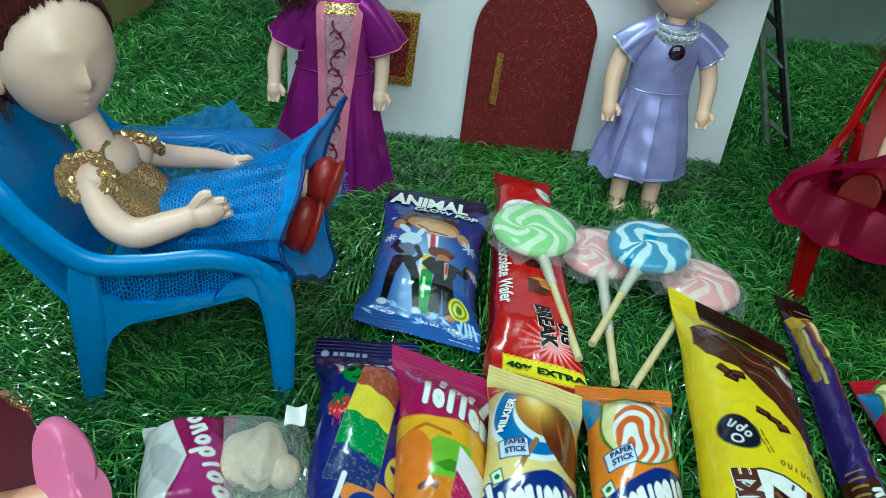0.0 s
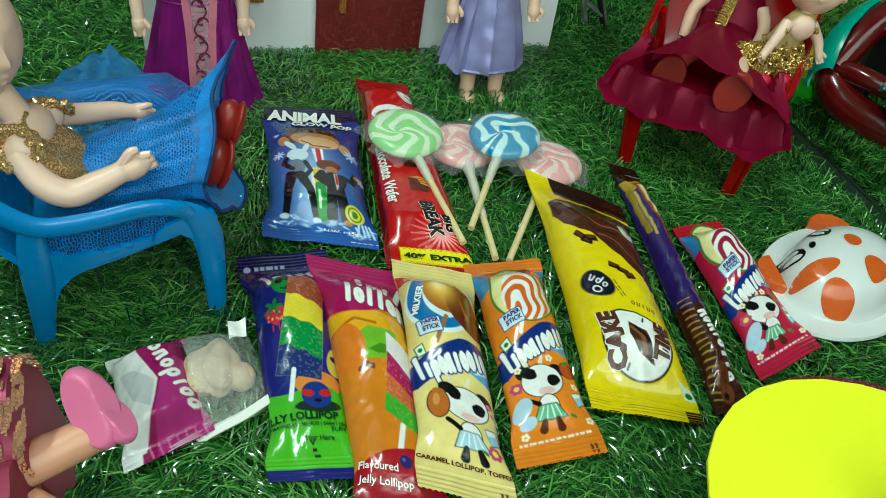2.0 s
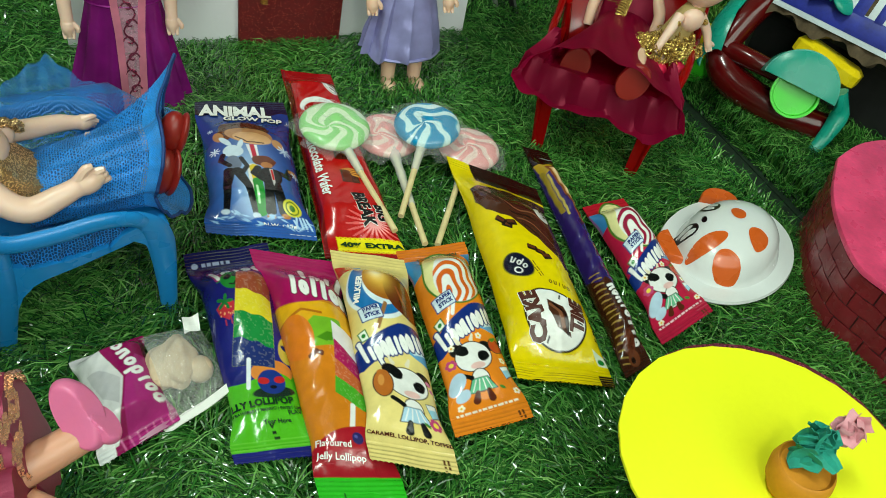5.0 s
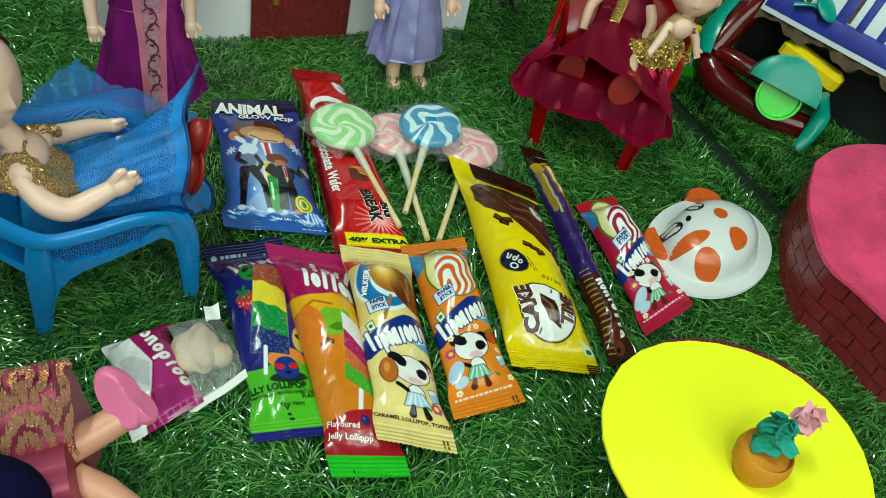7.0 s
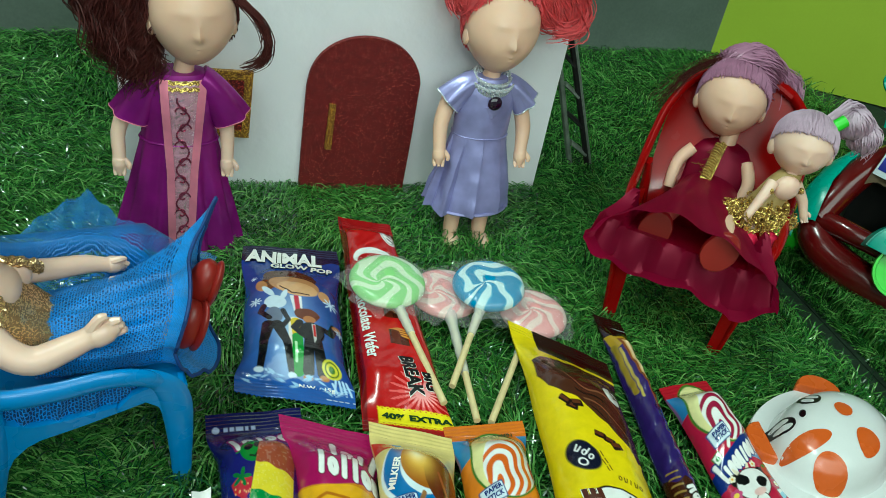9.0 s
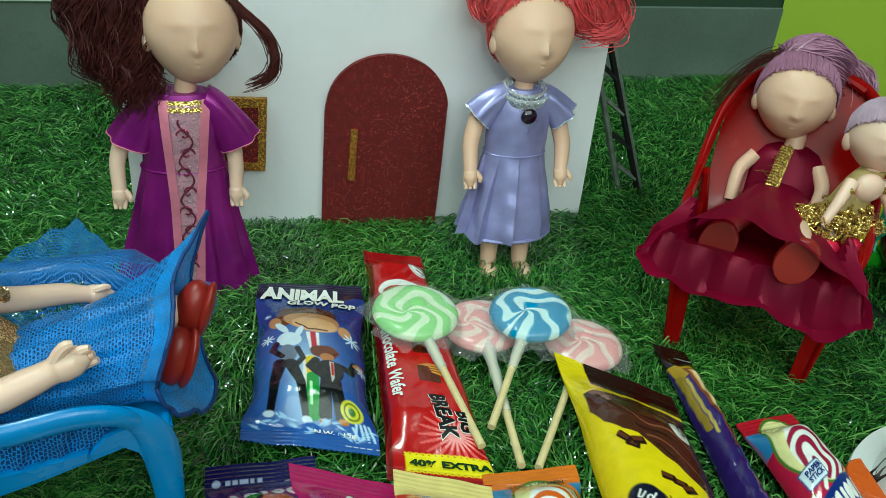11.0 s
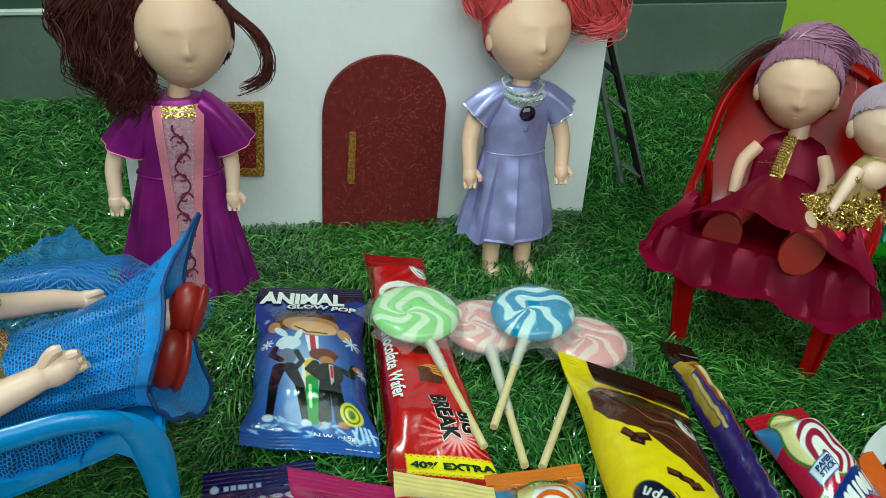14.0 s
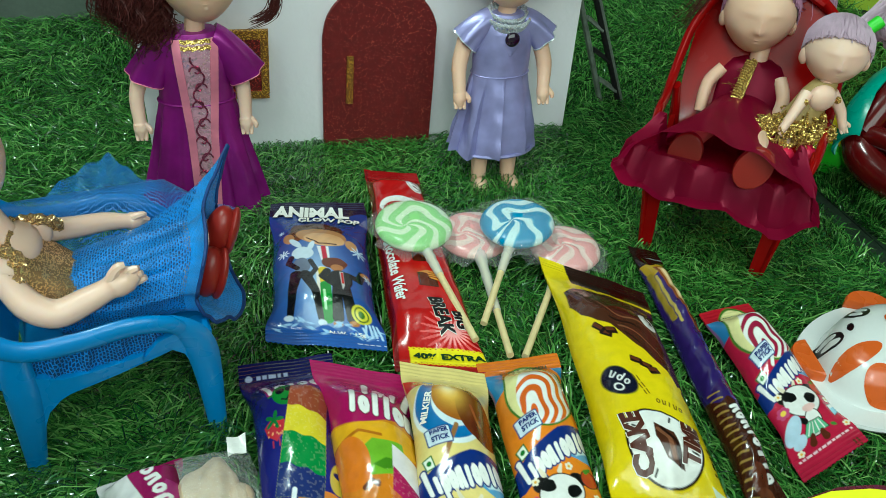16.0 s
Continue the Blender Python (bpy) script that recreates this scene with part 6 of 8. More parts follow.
def art_red(a, W, L):
    at = lambda *p: [(W * x, L * y) for x, y in p]
    a.lay(np.ones(len(a.x)), (0.70, 0.05, 0.06))
    a.above(6, (0.58, 0.04, 0.06)).glow(W * 0.6, L * 0.5, 14, 40, (0.78, 0.08, 0.08), 0.6)
    a.ell(W * 0.45, L * 0.205, 9.5, 6.0, WHITE).ell(W * 0.47, L * 0.225, 8.6, 5.4, (0.66, 0.05, 0.06))
    a.ell(W * 0.80, L * 0.085, 3.7, 6.2, WHITE, -14).ell(W * 0.80, L * 0.085, 3.0, 5.4, (0.20, 0.08, 0.08), -14).ell(W * 0.80, L * 0.085, 2.7, 5.0, WHITE, -14)
    for i in range(4):
        a.limb([(W * 0.80 - 1.3 + i * 0.3, L * 0.085 - 3.4 + 2.0 * i), (W * 0.80 + 1.5 + i * 0.2, L * 0.085 - 2.6 + 2.0 * i)], 0.4, (0.35, 0.10, 0.10))
    # wafer fingers
    for x, y, w, h in ((0.58, 0.46, 9.0, 7.0), (0.60, 0.575, 10.0, 11.5)):
        a.rect(W * x - 1.2, L * y + h * 0.1, w * 0.72, h * 0.8, (0.30, 0.10, 0.05), 2).rect(W * x - 2.4, L * y + h * 0.1, w * 0.3, h * 0.74, (0.37, 0.14, 0.07), 2)
        a.poly([(W * x - 1.0, L * y - h * 0.42), (W * x + w * 0.55, L * y - h * 0.30), (W * x + w * 0.48, L * y + h * 0.16), (W * x - 0.2, L * y + h * 0.02)], (0.86, 0.58, 0.22))
        for k in range(3):
            a.limb([(W * x - 0.9, L * y - h * (0.34 - 0.12 * k)), (W * x + w * 0.52, L * y - h * (0.22 - 0.12 * k))], 0.3, (0.50, 0.22, 0.08))
        a.poly([(W * x - w * 0.45, L * y - h * 0.34), (W * x - 0.8, L * y - h * 0.45), (W * x + w * 0.2, L * y - h * 0.42), (W * x - 1.2, L * y - h * 0.28)], (0.76, 0.50, 0.24))
    a.star(W * 0.70, L * 0.82, 11, (0.88, 0.36, 0.36), 20, 0.25).star(W * 0.70, L * 0.82, 6, (0.95, 0.62, 0.62), 20, 0.4)
    a.rect(W * 0.60, L * 0.915, W * 0.84, 8.4, (0.93, 0.86, 0.10), 0)
    for i in range(14):
        for dy in (-4.3, 4.3):
            a.star(W * (0.20 + i * 0.061), L * 0.915 + dy, 1.1, (0.93, 0.86, 0.10), 4, 0.5, 45)
    a.below(L * 0.962, (0.60, 0.05, 0.06))
    a.rect(W * 0.035, L * 0.5, 1.6, L, (0.46, 0.03, 0.05))


def art_navy(a, W, L):
    at = lambda *p: [(W * x, L * y) for x, y in p]
    a.lay(np.ones(len(a.x)), (0.10, 0.10, 0.40))
    a.above(8.5, (0.07, 0.07, 0.30)).bars(W * 0.18, 4.6, 9, 1, 1.5, 1.4, (0.66, 0.70, 0.84), 0, 2).ell(W * 0.10, 4.6, 1.1, 1.1, (0.70, 0.74, 0.86))
    a.strokes(W * 0.58, 12.0, W * 0.84, 6.0, "tosgon", (0.58, 0.10, 0.40), -14, 0.7).strokes(W * 0.58, 12.0, W * 0.84, 6.0, "tosgon", WHITE, -14)
    lime, dark = (0.30, 0.68, 0.12), (0.03, 0.16, 0.06)
    a.limb(at((0.22, 0.19), (0.30, 0.185)), 0.3, (0.10, 0.45, 0.14)).limb(at((0.52, 0.18), (0.62, 0.14)), 0.3, (0.10, 0.45, 0.14))
    a.ell(W * 0.42, L * 0.19, 4.6, 4.0, (0.10, 0.46, 0.15)).ell(W * 0.37, L * 0.178, 1.7, 1.1, BLACK, -12).ell(W * 0.49, L * 0.172, 1.7, 1.1, BLACK, -12).limb(at((0.38, 0.21), (0.44, 0.215), (0.48, 0.20)), 0.35, (0.04, 0.2, 0.06))
    a.poly(at((0.12, 0.295), (0.24, 0.275), (0.38, 0.29), (0.36, 0.335), (0.26, 0.365), (0.15, 0.335)), (0.74, 0.16, 0.12)).star(W * 0.25, L * 0.283, 3.6, (0.10, 0.42, 0.14), 5, 0.3)
    r = np.random.default_rng(9)
    for i in range(12):
        a.ell(W * r.uniform(0.16, 0.34), L * r.uniform(0.30, 0.345), 0.25, 0.35, (0.92, 0.66, 0.4))
    a.limb(at((0.21, 0.36), (0.21, 0.38)), 0.25, (0.7, 0.2, 0.2)).limb(at((0.29, 0.36), (0.29, 0.38)), 0.25, (0.7, 0.2, 0.2))
    a.ell(W * 0.98, L * 0.50, 4.0, 6.0, (0.85, 0.75, 0.1), 15).ell(W * 0.95, L * 0.49, 2.0, 1.0, (0.1, 0.1, 0.3), 30)
    a.glow(W * 0.55, L * 0.52, 9, 16, (0.16, 0.22, 0.62), 0.6)
    a.below(L * 0.625, lime, 1.6, 34, -0.08)
    a.ell(W * 0.68, L * 0.60, 9.0, 5.2, (0.86, 0.52, 0.22)).ell(W * 0.68, L * 0.66, 8.6, 5.2, lime)
    a.pop(W * 0.60, L * 0.36, 15.5, 40, ((0.60, 0.28, 0.18), (0.88, 0.80, 0.18), (0.10, 0.52, 0.24), (0.12, 0.18, 0.42)), 13)
    a.ell(W * 0.64, L * 0.695, 9.0, 2.6, (0.10, 0.18, 0.14)).ell(W * 0.64, L * 0.648, 5.8, 5.4, (0.10, 0.20, 0.52)).ell(W * 0.53, L * 0.64, 2.4, 1.5, (0.74, 0.14, 0.16), 8).ell(W * 0.76, L * 0.64, 2.4, 1.5, (0.74, 0.14, 0.16), -8).ell(W * 0.65, L * 0.672, 1.5, 0.8, (0.05, 0.05, 0.12))
    a.limb(at((0.40, 0.535), (0.30, 0.66)), 0.9, (0.90, 0.92, 0.94))
    a.limb(at((0.48, 0.83), (0.50, 0.845), (0.53, 0.825)), 0.3, dark).bars(W * 0.49, L * 0.865, 1.6, 2, 2.2, 1.2, dark, 0, 8)
    a.lay(np.clip((np.abs(np.mod(a.y, 1.7) - 0.85) - 0.6) / 0.2, 0, 1) * (a.y > L * 0.885) * 0.35, (0.62, 0.90, 0.40))
    a.below(L * 0.940, (0.09, 0.11, 0.44))


def art_jelly(a, W, L):
    at = lambda *p: [(W * x, L * y) for x, y in p]
    a.lay(np.ones(len(a.x)), (0.82, 0.50, 0.10))
    a.below(L * 0.23, (0.90, 0.66, 0.10), 0.8, 26, 0).below(L * 0.30, (0.82, 0.48, 0.10), 3.0, 50, 0.1)
    a.limb(at((0.02, 0.30), (0.30, 0.262), (0.55, 0.27)), 0.5, (0.70, 0.40, 0.06))
    a.above(L * 0.225, (0.64, 0.07, 0.34), 1.2, 34, -0.03)
    a.strokes(W * 0.70, L * 0.105, W * 0.60, 7.2, "tost", (0.45, 0.04, 0.24), 4, 0.6).strokes(W * 0.70, L * 0.105, W * 0.60, 7.2, "tost", WHITE, 4, 0.15)
    a.strokes(W * 0.62, L * 0.172, W * 0.80, 8.0, "totton", (0.45, 0.04, 0.24), 4, 0.6).strokes(W * 0.62, L * 0.172, W * 0.80, 8.0, "totton", WHITE, 4, 0.2)
    a.poly(at((0.34, 0.31), (0.44, 0.285), (0.78, 0.285), (0.80, 0.385), (0.36, 0.40)), (0.46, 0.70, 0.16)).poly(at((0.40, 0.37), (0.56, 0.345), (0.80, 0.345), (0.80, 0.365), (0.52, 0.38)), (0.28, 0.52, 0.10))
    a.ell(W * 0.16, L * 0.36, 6.5, 8.5, (0.86, 0.46, 0.10), 10).limb(at((0.26, 0.435), (0.36, 0.415), (0.42, 0.425)), 0.8, (0.40, 0.18, 0.06)).ell(W * 0.42, L * 0.42, 1.0, 0.8, (0.4, 0.18, 0.06))
    # layered pop with slanting borders
    for c, p in (((0.90, 0.87, 0.88), ((0.66, 0.295), (0.92, 0.33), (0.98, 0.46), (0.62, 0.37))), ((0.66, 0.12, 0.34), ((0.63, 0.365), (0.98, 0.455), (0.99, 0.535), (0.58, 0.44))),
                 ((0.76, 0.38, 0.20), ((0.585, 0.435), (0.99, 0.525), (1.0, 0.60), (0.53, 0.51))), ((0.28, 0.64, 0.16), ((0.535, 0.50), (1.0, 0.59), (1.0, 0.645), (0.78, 0.635), (0.47, 0.57)))):
        a.poly(at(*p), c)
    grit = value_noise(a.x / 0.6, a.y / 0.6, 17) > 0.2
    a.lay(np.where(grit & (a.x > W * 0.54) & (a.y > L * 0.37) & (a.y < L * 0.63), 0.08, 0.0), (0.98, 0.95, 0.85))
    a.limb(at((0.66, 0.62), (0.56, 0.72)), 1.0, (0.92, 0.92, 0.90))
    a.ell(W * 0.75, L * 0.86, 26, 16, (0.64, 0.08, 0.14)).below(L * 0.80, (0.60, 0.07, 0.13))
    for x, y in ((0.60, 0.755), (0.82, 0.72)):
        a.ell(W * x, L * y, 2.2, 2.2, (0.14, 0.12, 0.36)).ell(W * x - 0.6, L * y - 0.6, 0.7, 0.6, (0.32, 0.32, 0.60))
    a.bars(W * 0.80, L * 0.802, W * 0.2, 1, 1.5, 1.2, (0.9, 0.85, 0.85), 4, 6)
    a.below(L * 0.888, (0.16, 0.70, 0.14))
    a.rect(W * 0.3, L * 0.965, 0.5, 2.4, (0.05, 0.3, 0.08))


def art_lolly(main, top, ball_a, ball_b, corner, text_c):
    """Lolly bag: sweet, blue banner, pale and dark shapes, small print, crimped foot."""

    def art(a, W, L):
        at = lambda *p: [(W * x, L * y) for x, y in p]
        caramel = ball_b is None
        a.lay(np.ones(len(a.x)), main)
        a.glow(W * 0.5, L * 0.62, 12, 20, tuple(min(1, c * 1.08) for c in main), 0.8)
        a.above(5.4, top)
        if caramel:
            a.poly(at((0.0, 0.075), (0.34, 0.07), (0.22, 0.11), (0.0, 0.125)), (0.74, 0.16, 0.10)).poly(at((0.20, 0.07), (0.36, 0.065), (0.32, 0.09)), (0.30, 0.56, 0.78))
            a.ell(W * 0.44, L * 0.225, 12.0, 13.2, (0.88, 0.93, 0.95), 10).ell(W * 0.44, L * 0.215, 11.2, 12.4, (0.10, 0.44, 0.70), 10).ell(W * 0.50, L * 0.205, 7.6, 8.6, (0.85, 0.92, 0.95), 10)
            a.ell(W * 0.55, L * 0.185, 8.6, 8.2, (0.62, 0.34, 0.08)).ell(W * 0.76, L * 0.23, 6.4, 9.2, (0.40, 0.17, 0.06), -14).ell(W * 0.84, L * 0.29, 4.4, 4.6, (0.36, 0.15, 0.06))
            a.glow(W * 0.48, L * 0.165, 5.2, 5.2, (0.93, 0.74, 0.30), 1.0).glow(W * 0.46, L * 0.150, 2.4, 2.2, (1.0, 0.93, 0.70), 1.0)
            a.limb(at((0.72, 0.20), (0.80, 0.27)), 0.5, (0.62, 0.34, 0.16)).limb(at((0.50, 0.29), (0.34, 0.395)), 0.8, (0.60, 0.42, 0.24))
        else:
            a.poly(at((0.0, 0.05), (0.26, 0.055), (0.10, 0.16), (0.0, 0.17)), corner).poly(at((0.86, 0.05), (1.0, 0.05), (1.0, 0.11)), corner)
            a.ell(W * 0.54, L * 0.20, 13.0, 14.8, (0.24, 0.46, 0.14)).ell(W * 0.54, L * 0.20, 12.3, 14.1, (0.90, 0.88, 0.62))
            a.stripes(W * 0.58, L * 0.225, 10.4, 12.2, WHITE, ball_a, 18)
            a.limb(at((0.42, 0.33), (0.34, 0.40)), 0.8, WHITE)
        # small box, green mark
        a.rect(W * 0.27, L * 0.335, 9.0, 6.2, (0.12, 0.26, 0.52), -10, 0.5).rect(W * 0.27, L * 0.335, 8.2, 5.4, (0.86, 0.92, 0.96), -10, 0.4)
        a.rect(W * 0.13, L * 0.425, 3.4, 4.0, (0.10, 0.42, 0.16), -20).rect(W * 0.13, L * 0.425, 2.6, 3.2, (0.90, 0.94, 0.88), -20).ell(W * 0.13, L * 0.425, 0.8, 0.8, (0.10, 0.45, 0.16))
        # banner with pale strokes for the brand name
        navy = (0.06, 0.17, 0.46)
        a.poly(at((-0.02, 0.485), (0.20, 0.435), (0.62, 0.375), (1.02, 0.355), (1.02, 0.435), (0.66, 0.465), (0.24, 0.53), (0.06, 0.575), (-0.02, 0.575)), navy)
        a.poly(at((0.62, 0.465), (1.02, 0.415), (1.02, 0.505), (0.84, 0.49)), (0.36, 0.62, 0.80)).poly(at((0.70, 0.462), (1.02, 0.43), (1.02, 0.45), (0.80, 0.475)), (0.78, 0.88, 0.92))
        a.strokes(W * 0.52, L * 0.455, W * 0.98, 7.8, "tsgonsooso", navy, -20, 0.75).strokes(W * 0.52, L * 0.455, W * 0.98, 7.8, "tsgonsooso", WHITE, -20, 0.22)
        # plain pale and dark patches of the picture below
        line = (0.22, 0.15, 0.13)
        def spot(x, y, rx, ry, c, t=0, edge=0.45):
            a.ell(W * x, L * y, rx + edge, ry + edge, line, t).ell(W * x, L * y, rx, ry, c, t)
        hx = 0.62 if caramel else 0.48
        spot(hx - 0.20, 0.570, 3.4, 2.6, BLACK, 35)
        spot(hx + 0.24, 0.575, 2.8, 2.0, BLACK, 35)
        a.limb(at((hx - 0.16, 0.53), (hx - 0.20, 0.505)), [0.9, 0.5], (0.90, 0.86, 0.76)).limb(at((hx + 0.04, 0.53), (hx + 0.08, 0.505)), [0.9, 0.5], (0.90, 0.86, 0.76))
        spot(hx, 0.62, 7.8, 6.8, WHITE)
        spot(hx, 0.745, 3.6, 4.4, WHITE)
        a.ell(W * (hx - 0.15), L * 0.578, 3.0, 2.4, BLACK, 30, 0.3).ell(W * (hx + 0.15), L * 0.625, 2.6, 2.4, BLACK, -20, 0.3)
        a.ell(W * (hx + 0.02), L * 0.672, 3.2, 1.6, (0.93, 0.76, 0.74))
        dress = (0.66, 0.80, 0.88) if caramel else (0.40, 0.72, 0.56)
        a.poly(at((hx - 0.14, 0.735), (hx + 0.10, 0.735), (hx + 0.22, 0.795), (hx - 0.22, 0.80)), line).poly(at((hx - 0.13, 0.738), (hx + 0.09, 0.738), (hx + 0.20, 0.792), (hx - 0.20, 0.797)), dress)
        for k in range(4):
            a.limb(at((hx - 0.08 + 0.05 * k, 0.745), (hx - 0.14 + 0.09 * k, 0.79)), 0.22, WHITE)
        shoe = BLACK if caramel else (0.34, 0.14, 0.08)
        a.limb(at((hx - 0.08, 0.80), (hx - 0.10, 0.83)), [1.0, 1.5], shoe).limb(at((hx + 0.08, 0.80), (hx + 0.11, 0.83)), [1.0, 1.5], shoe).limb(at((hx - 0.13, 0.73), (hx - 0.26, 0.70)), 1.0, BLACK)
        if caramel:
            spot(0.27, 0.635, 3.6, 5.6, (0.72, 0.40, 0.14), 12)
            a.ell(W * 0.29, L * 0.585, 2.2, 1.6, (0.72, 0.40, 0.14)).ell(W * 0.25, L * 0.62, 1.2, 2.6, (0.84, 0.56, 0.26), 12)
            a.ell(W * 0.92, L * 0.59, 1.2, 0.9, (0.80, 0.45, 0.62), 40).ell(W * 0.95, L * 0.62, 1.0, 0.8, (0.80, 0.45, 0.62), 40)
        else:
            a.ell(W * 0.14, L * 0.735, 3.2, 5.0, (0.70, 0.80, 0.88), 30).ell(W * 0.20, L * 0.80, 3.0, 2.2, (0.72, 0.82, 0.90), -20)
            spot(0.88, 0.575, 3.0, 3.4, (0.74, 0.22, 0.12), 10)
            a.limb(at((0.86, 0.54), (0.94, 0.525)), [0.9, 0.4], (0.22, 0.50, 0.16))
        a.poly(at((0.80, 0.70), (0.96, 0.685), (1.0, 0.74), (0.86, 0.765)), line).poly(at((0.81, 0.703), (0.955, 0.69), (0.985, 0.738), (0.86, 0.76)), (0.56, 0.80, 0.90)).poly(at((0.81, 0.703), (0.955, 0.69), (0.94, 0.71), (0.84, 0.722)), WHITE)
        fx = 0.88 if caramel else 0.13
        fy = 0.785 if caramel else 0.63
        for k in range(6):
            a.ell(W * fx + 1.5 * math.cos(k * 1.05), L * fy + 1.5 * math.sin(k * 1.05), 1.0, 1.0, (0.76, 0.26, 0.46))
        a.ell(W * fx, L * fy, 1.0, 1.0, (0.95, 0.82, 0.3)).ell(W * 0.76, L * 0.795, 1.3, 0.6, (0.25, 0.50, 0.20), 30)
        if not caramel:
            for x, y in ((0.20, 0.545), (0.66, 0.515), (0.90, 0.66), (0.16, 0.85), (0.94, 0.82)):
                for k in range(5):
                    a.ell(W * x + 0.9 * math.cos(k * 1.26), L * y + 0.9 * math.sin(k * 1.26), 0.6, 0.6, (0.95, 0.92, 0.82))
                a.ell(W * x, L * y, 0.5, 0.5, (0.92, 0.70, 0.2))
            a.bars(W * 0.08, L * 0.885, W * 0.84, 1, 1.5, 1.0, text_c, -4, 3)
        a.lay(np.clip((np.abs(np.mod(a.y, 2.0) - 1.0) - 0.75) / 0.2, 0, 1) * (a.y > L * 0.915) * 0.5, tuple(c * 0.72 for c in main))
        a.bars(W * 0.90, L * 0.93, 5, 2, 1.4, 0.8, (0.35, 0.2, 0.1), 88, 4)

    return art


def art_yellow(a, W, L):
    at = lambda *p: [(W * x, L * y) for x, y in p]
    a.lay(np.ones(len(a.x)), (0.90, 0.80, 0.03))
    choc, dark, mid = (0.28, 0.14, 0.08), (0.14, 0.05, 0.03), (0.50, 0.31, 0.21)
    # melted chocolate with a rounded bulge, then a slanting ragged edge
    a.poly(at((0.20, 0.10), (0.40, 0.085), (1.02, 0.07), (1.02, 0.455), (0.95, 0.47), (0.90, 0.44), (0.86, 0.455), (0.80, 0.41), (0.70, 0.385), (0.62, 0.345), (0.54, 0.325), (0.46, 0.30), (0.38, 0.275), (0.26, 0.268), (0.13, 0.245), (0.06, 0.20), (0.08, 0.13)), choc)
    a.ell(W * 0.94, L * 0.475, 2.0, 3.0, choc)
    inside_ = np.minimum((L * (0.10 + 0.42 * a.x / W) - a.y - 1.5) / 0.4, (a.x - W * (0.34 + 0.06 * np.sin(a.y / 4))) / 0.4)
    for k in range(12):
        d = a.y - (9 + k * 3.8) - 2.4 * np.sin(a.x / 3.4 + k * 0.7) - 0.55 * (a.x - W * 0.5)
        a.lay(np.minimum((0.5 - np.abs(d)) / 0.3, inside_), dark if k % 2 else mid)
    a.poly(at((0.56, 0.10), (1.02, 0.09), (1.02, 0.30), (0.86, 0.26), (0.70, 0.17)), (0.24, 0.07, 0.05))
    for k in range(5):
        a.limb(at((0.60 + 0.08 * k, 0.12), (0.72 + 0.07 * k, 0.16 + 0.02 * k), (0.78 + 0.06 * k, 0.20 + 0.03 * k)), 0.5, (0.36, 0.14, 0.10))
    a.lay(np.minimum((7 - a.y) / 0.3, (a.x - W * 0.24) / 0.3), dark)
    a.ell(W * 0.80, L * 0.205, 3.4, 3.8, WHITE)
    for x, y, t in ((0.30, 0.315, 20), (0.36, 0.30, -10), (0.25, 0.295, 40), (0.58, 0.42, 20), (0.64, 0.435, -20), (0.50, 0.405, 10)):
        a.rect(W * x, L * y, 4.4, 3.0, dark, t, 0.6).rect(W * x - 0.3, L * y - 0.5, 3.4, 1.6, (0.36, 0.18, 0.09), t, 0.4)
    a.ell(W * 0.27, L * 0.505, 6.4, 6.8, (0.55, 0.50, 0.10)).ell(W * 0.27, L * 0.505, 6.0, 6.4, (0.05, 0.06, 0.16))
    a.strokes(W * 0.27, L * 0.497, 8.0, 4.6, "ogn", WHITE, 215, -0.25).ringed(W * 0.27 - 1.0, L * 0.505 + 3.0, 1.2, 1.8, WHITE)
    a.bars(W * 0.44, L * 0.475, 8, 2, 1.4, 0.6, (0.45, 0.36, 0.05), 70, 13)
    a.strokes(W * 0.66, L * 0.575, 9.5, 3.4, "onsno", choc, 192, -0.15)
    a.ell(W * 0.50, L * 0.73, 13.0, 13.8, (0.10, 0.05, 0.04)).ell(W * 0.50, L * 0.73, 12.2, 13.0, WHITE)
    for k in (0.2, 2.0, 3.6, 5.1):
        c, q = math.cos(k), math.sin(k)
        a.limb([(W * 0.50 + 9.0 * c, L * 0.73 + 9.6 * q), (W * 0.50 + 11.0 * c, L * 0.73 + 11.8 * q)], 0.35, BLACK)
    a.poly(at((0.44, 0.665), (0.60, 0.69), (0.64, 0.80), (0.50, 0.775), (0.42, 0.72)), choc).limb(at((0.46, 0.69), (0.54, 0.72), (0.56, 0.77)), 0.8, mid).limb(at((0.50, 0.68), (0.60, 0.73), (0.61, 0.79)), 0.6, dark)
    a.bars(W * 0.90, L * 0.70, 8, 1, 1.2, 1.4, BLACK, 80, 14)
    a.poly(at((0.86, 0.82), (1.0, 0.84), (1.0, 0.885), (0.90, 0.88)), (0.85, 0.90, 0.80)).ell(W * 0.94, L * 0.862, 1.4, 1.4, (0.08, 0.45, 0.16))
    a.lay(np.minimum((a.y - L * 0.93) / 0.3, (a.x - W * 0.86) / 0.3), dark)
    a.lay(np.clip((np.abs(np.mod(a.y, 1.6) - 0.8) - 0.55) / 0.2, 0, 1) * (a.y > L * 0.94), (0.66, 0.56, 0.03))


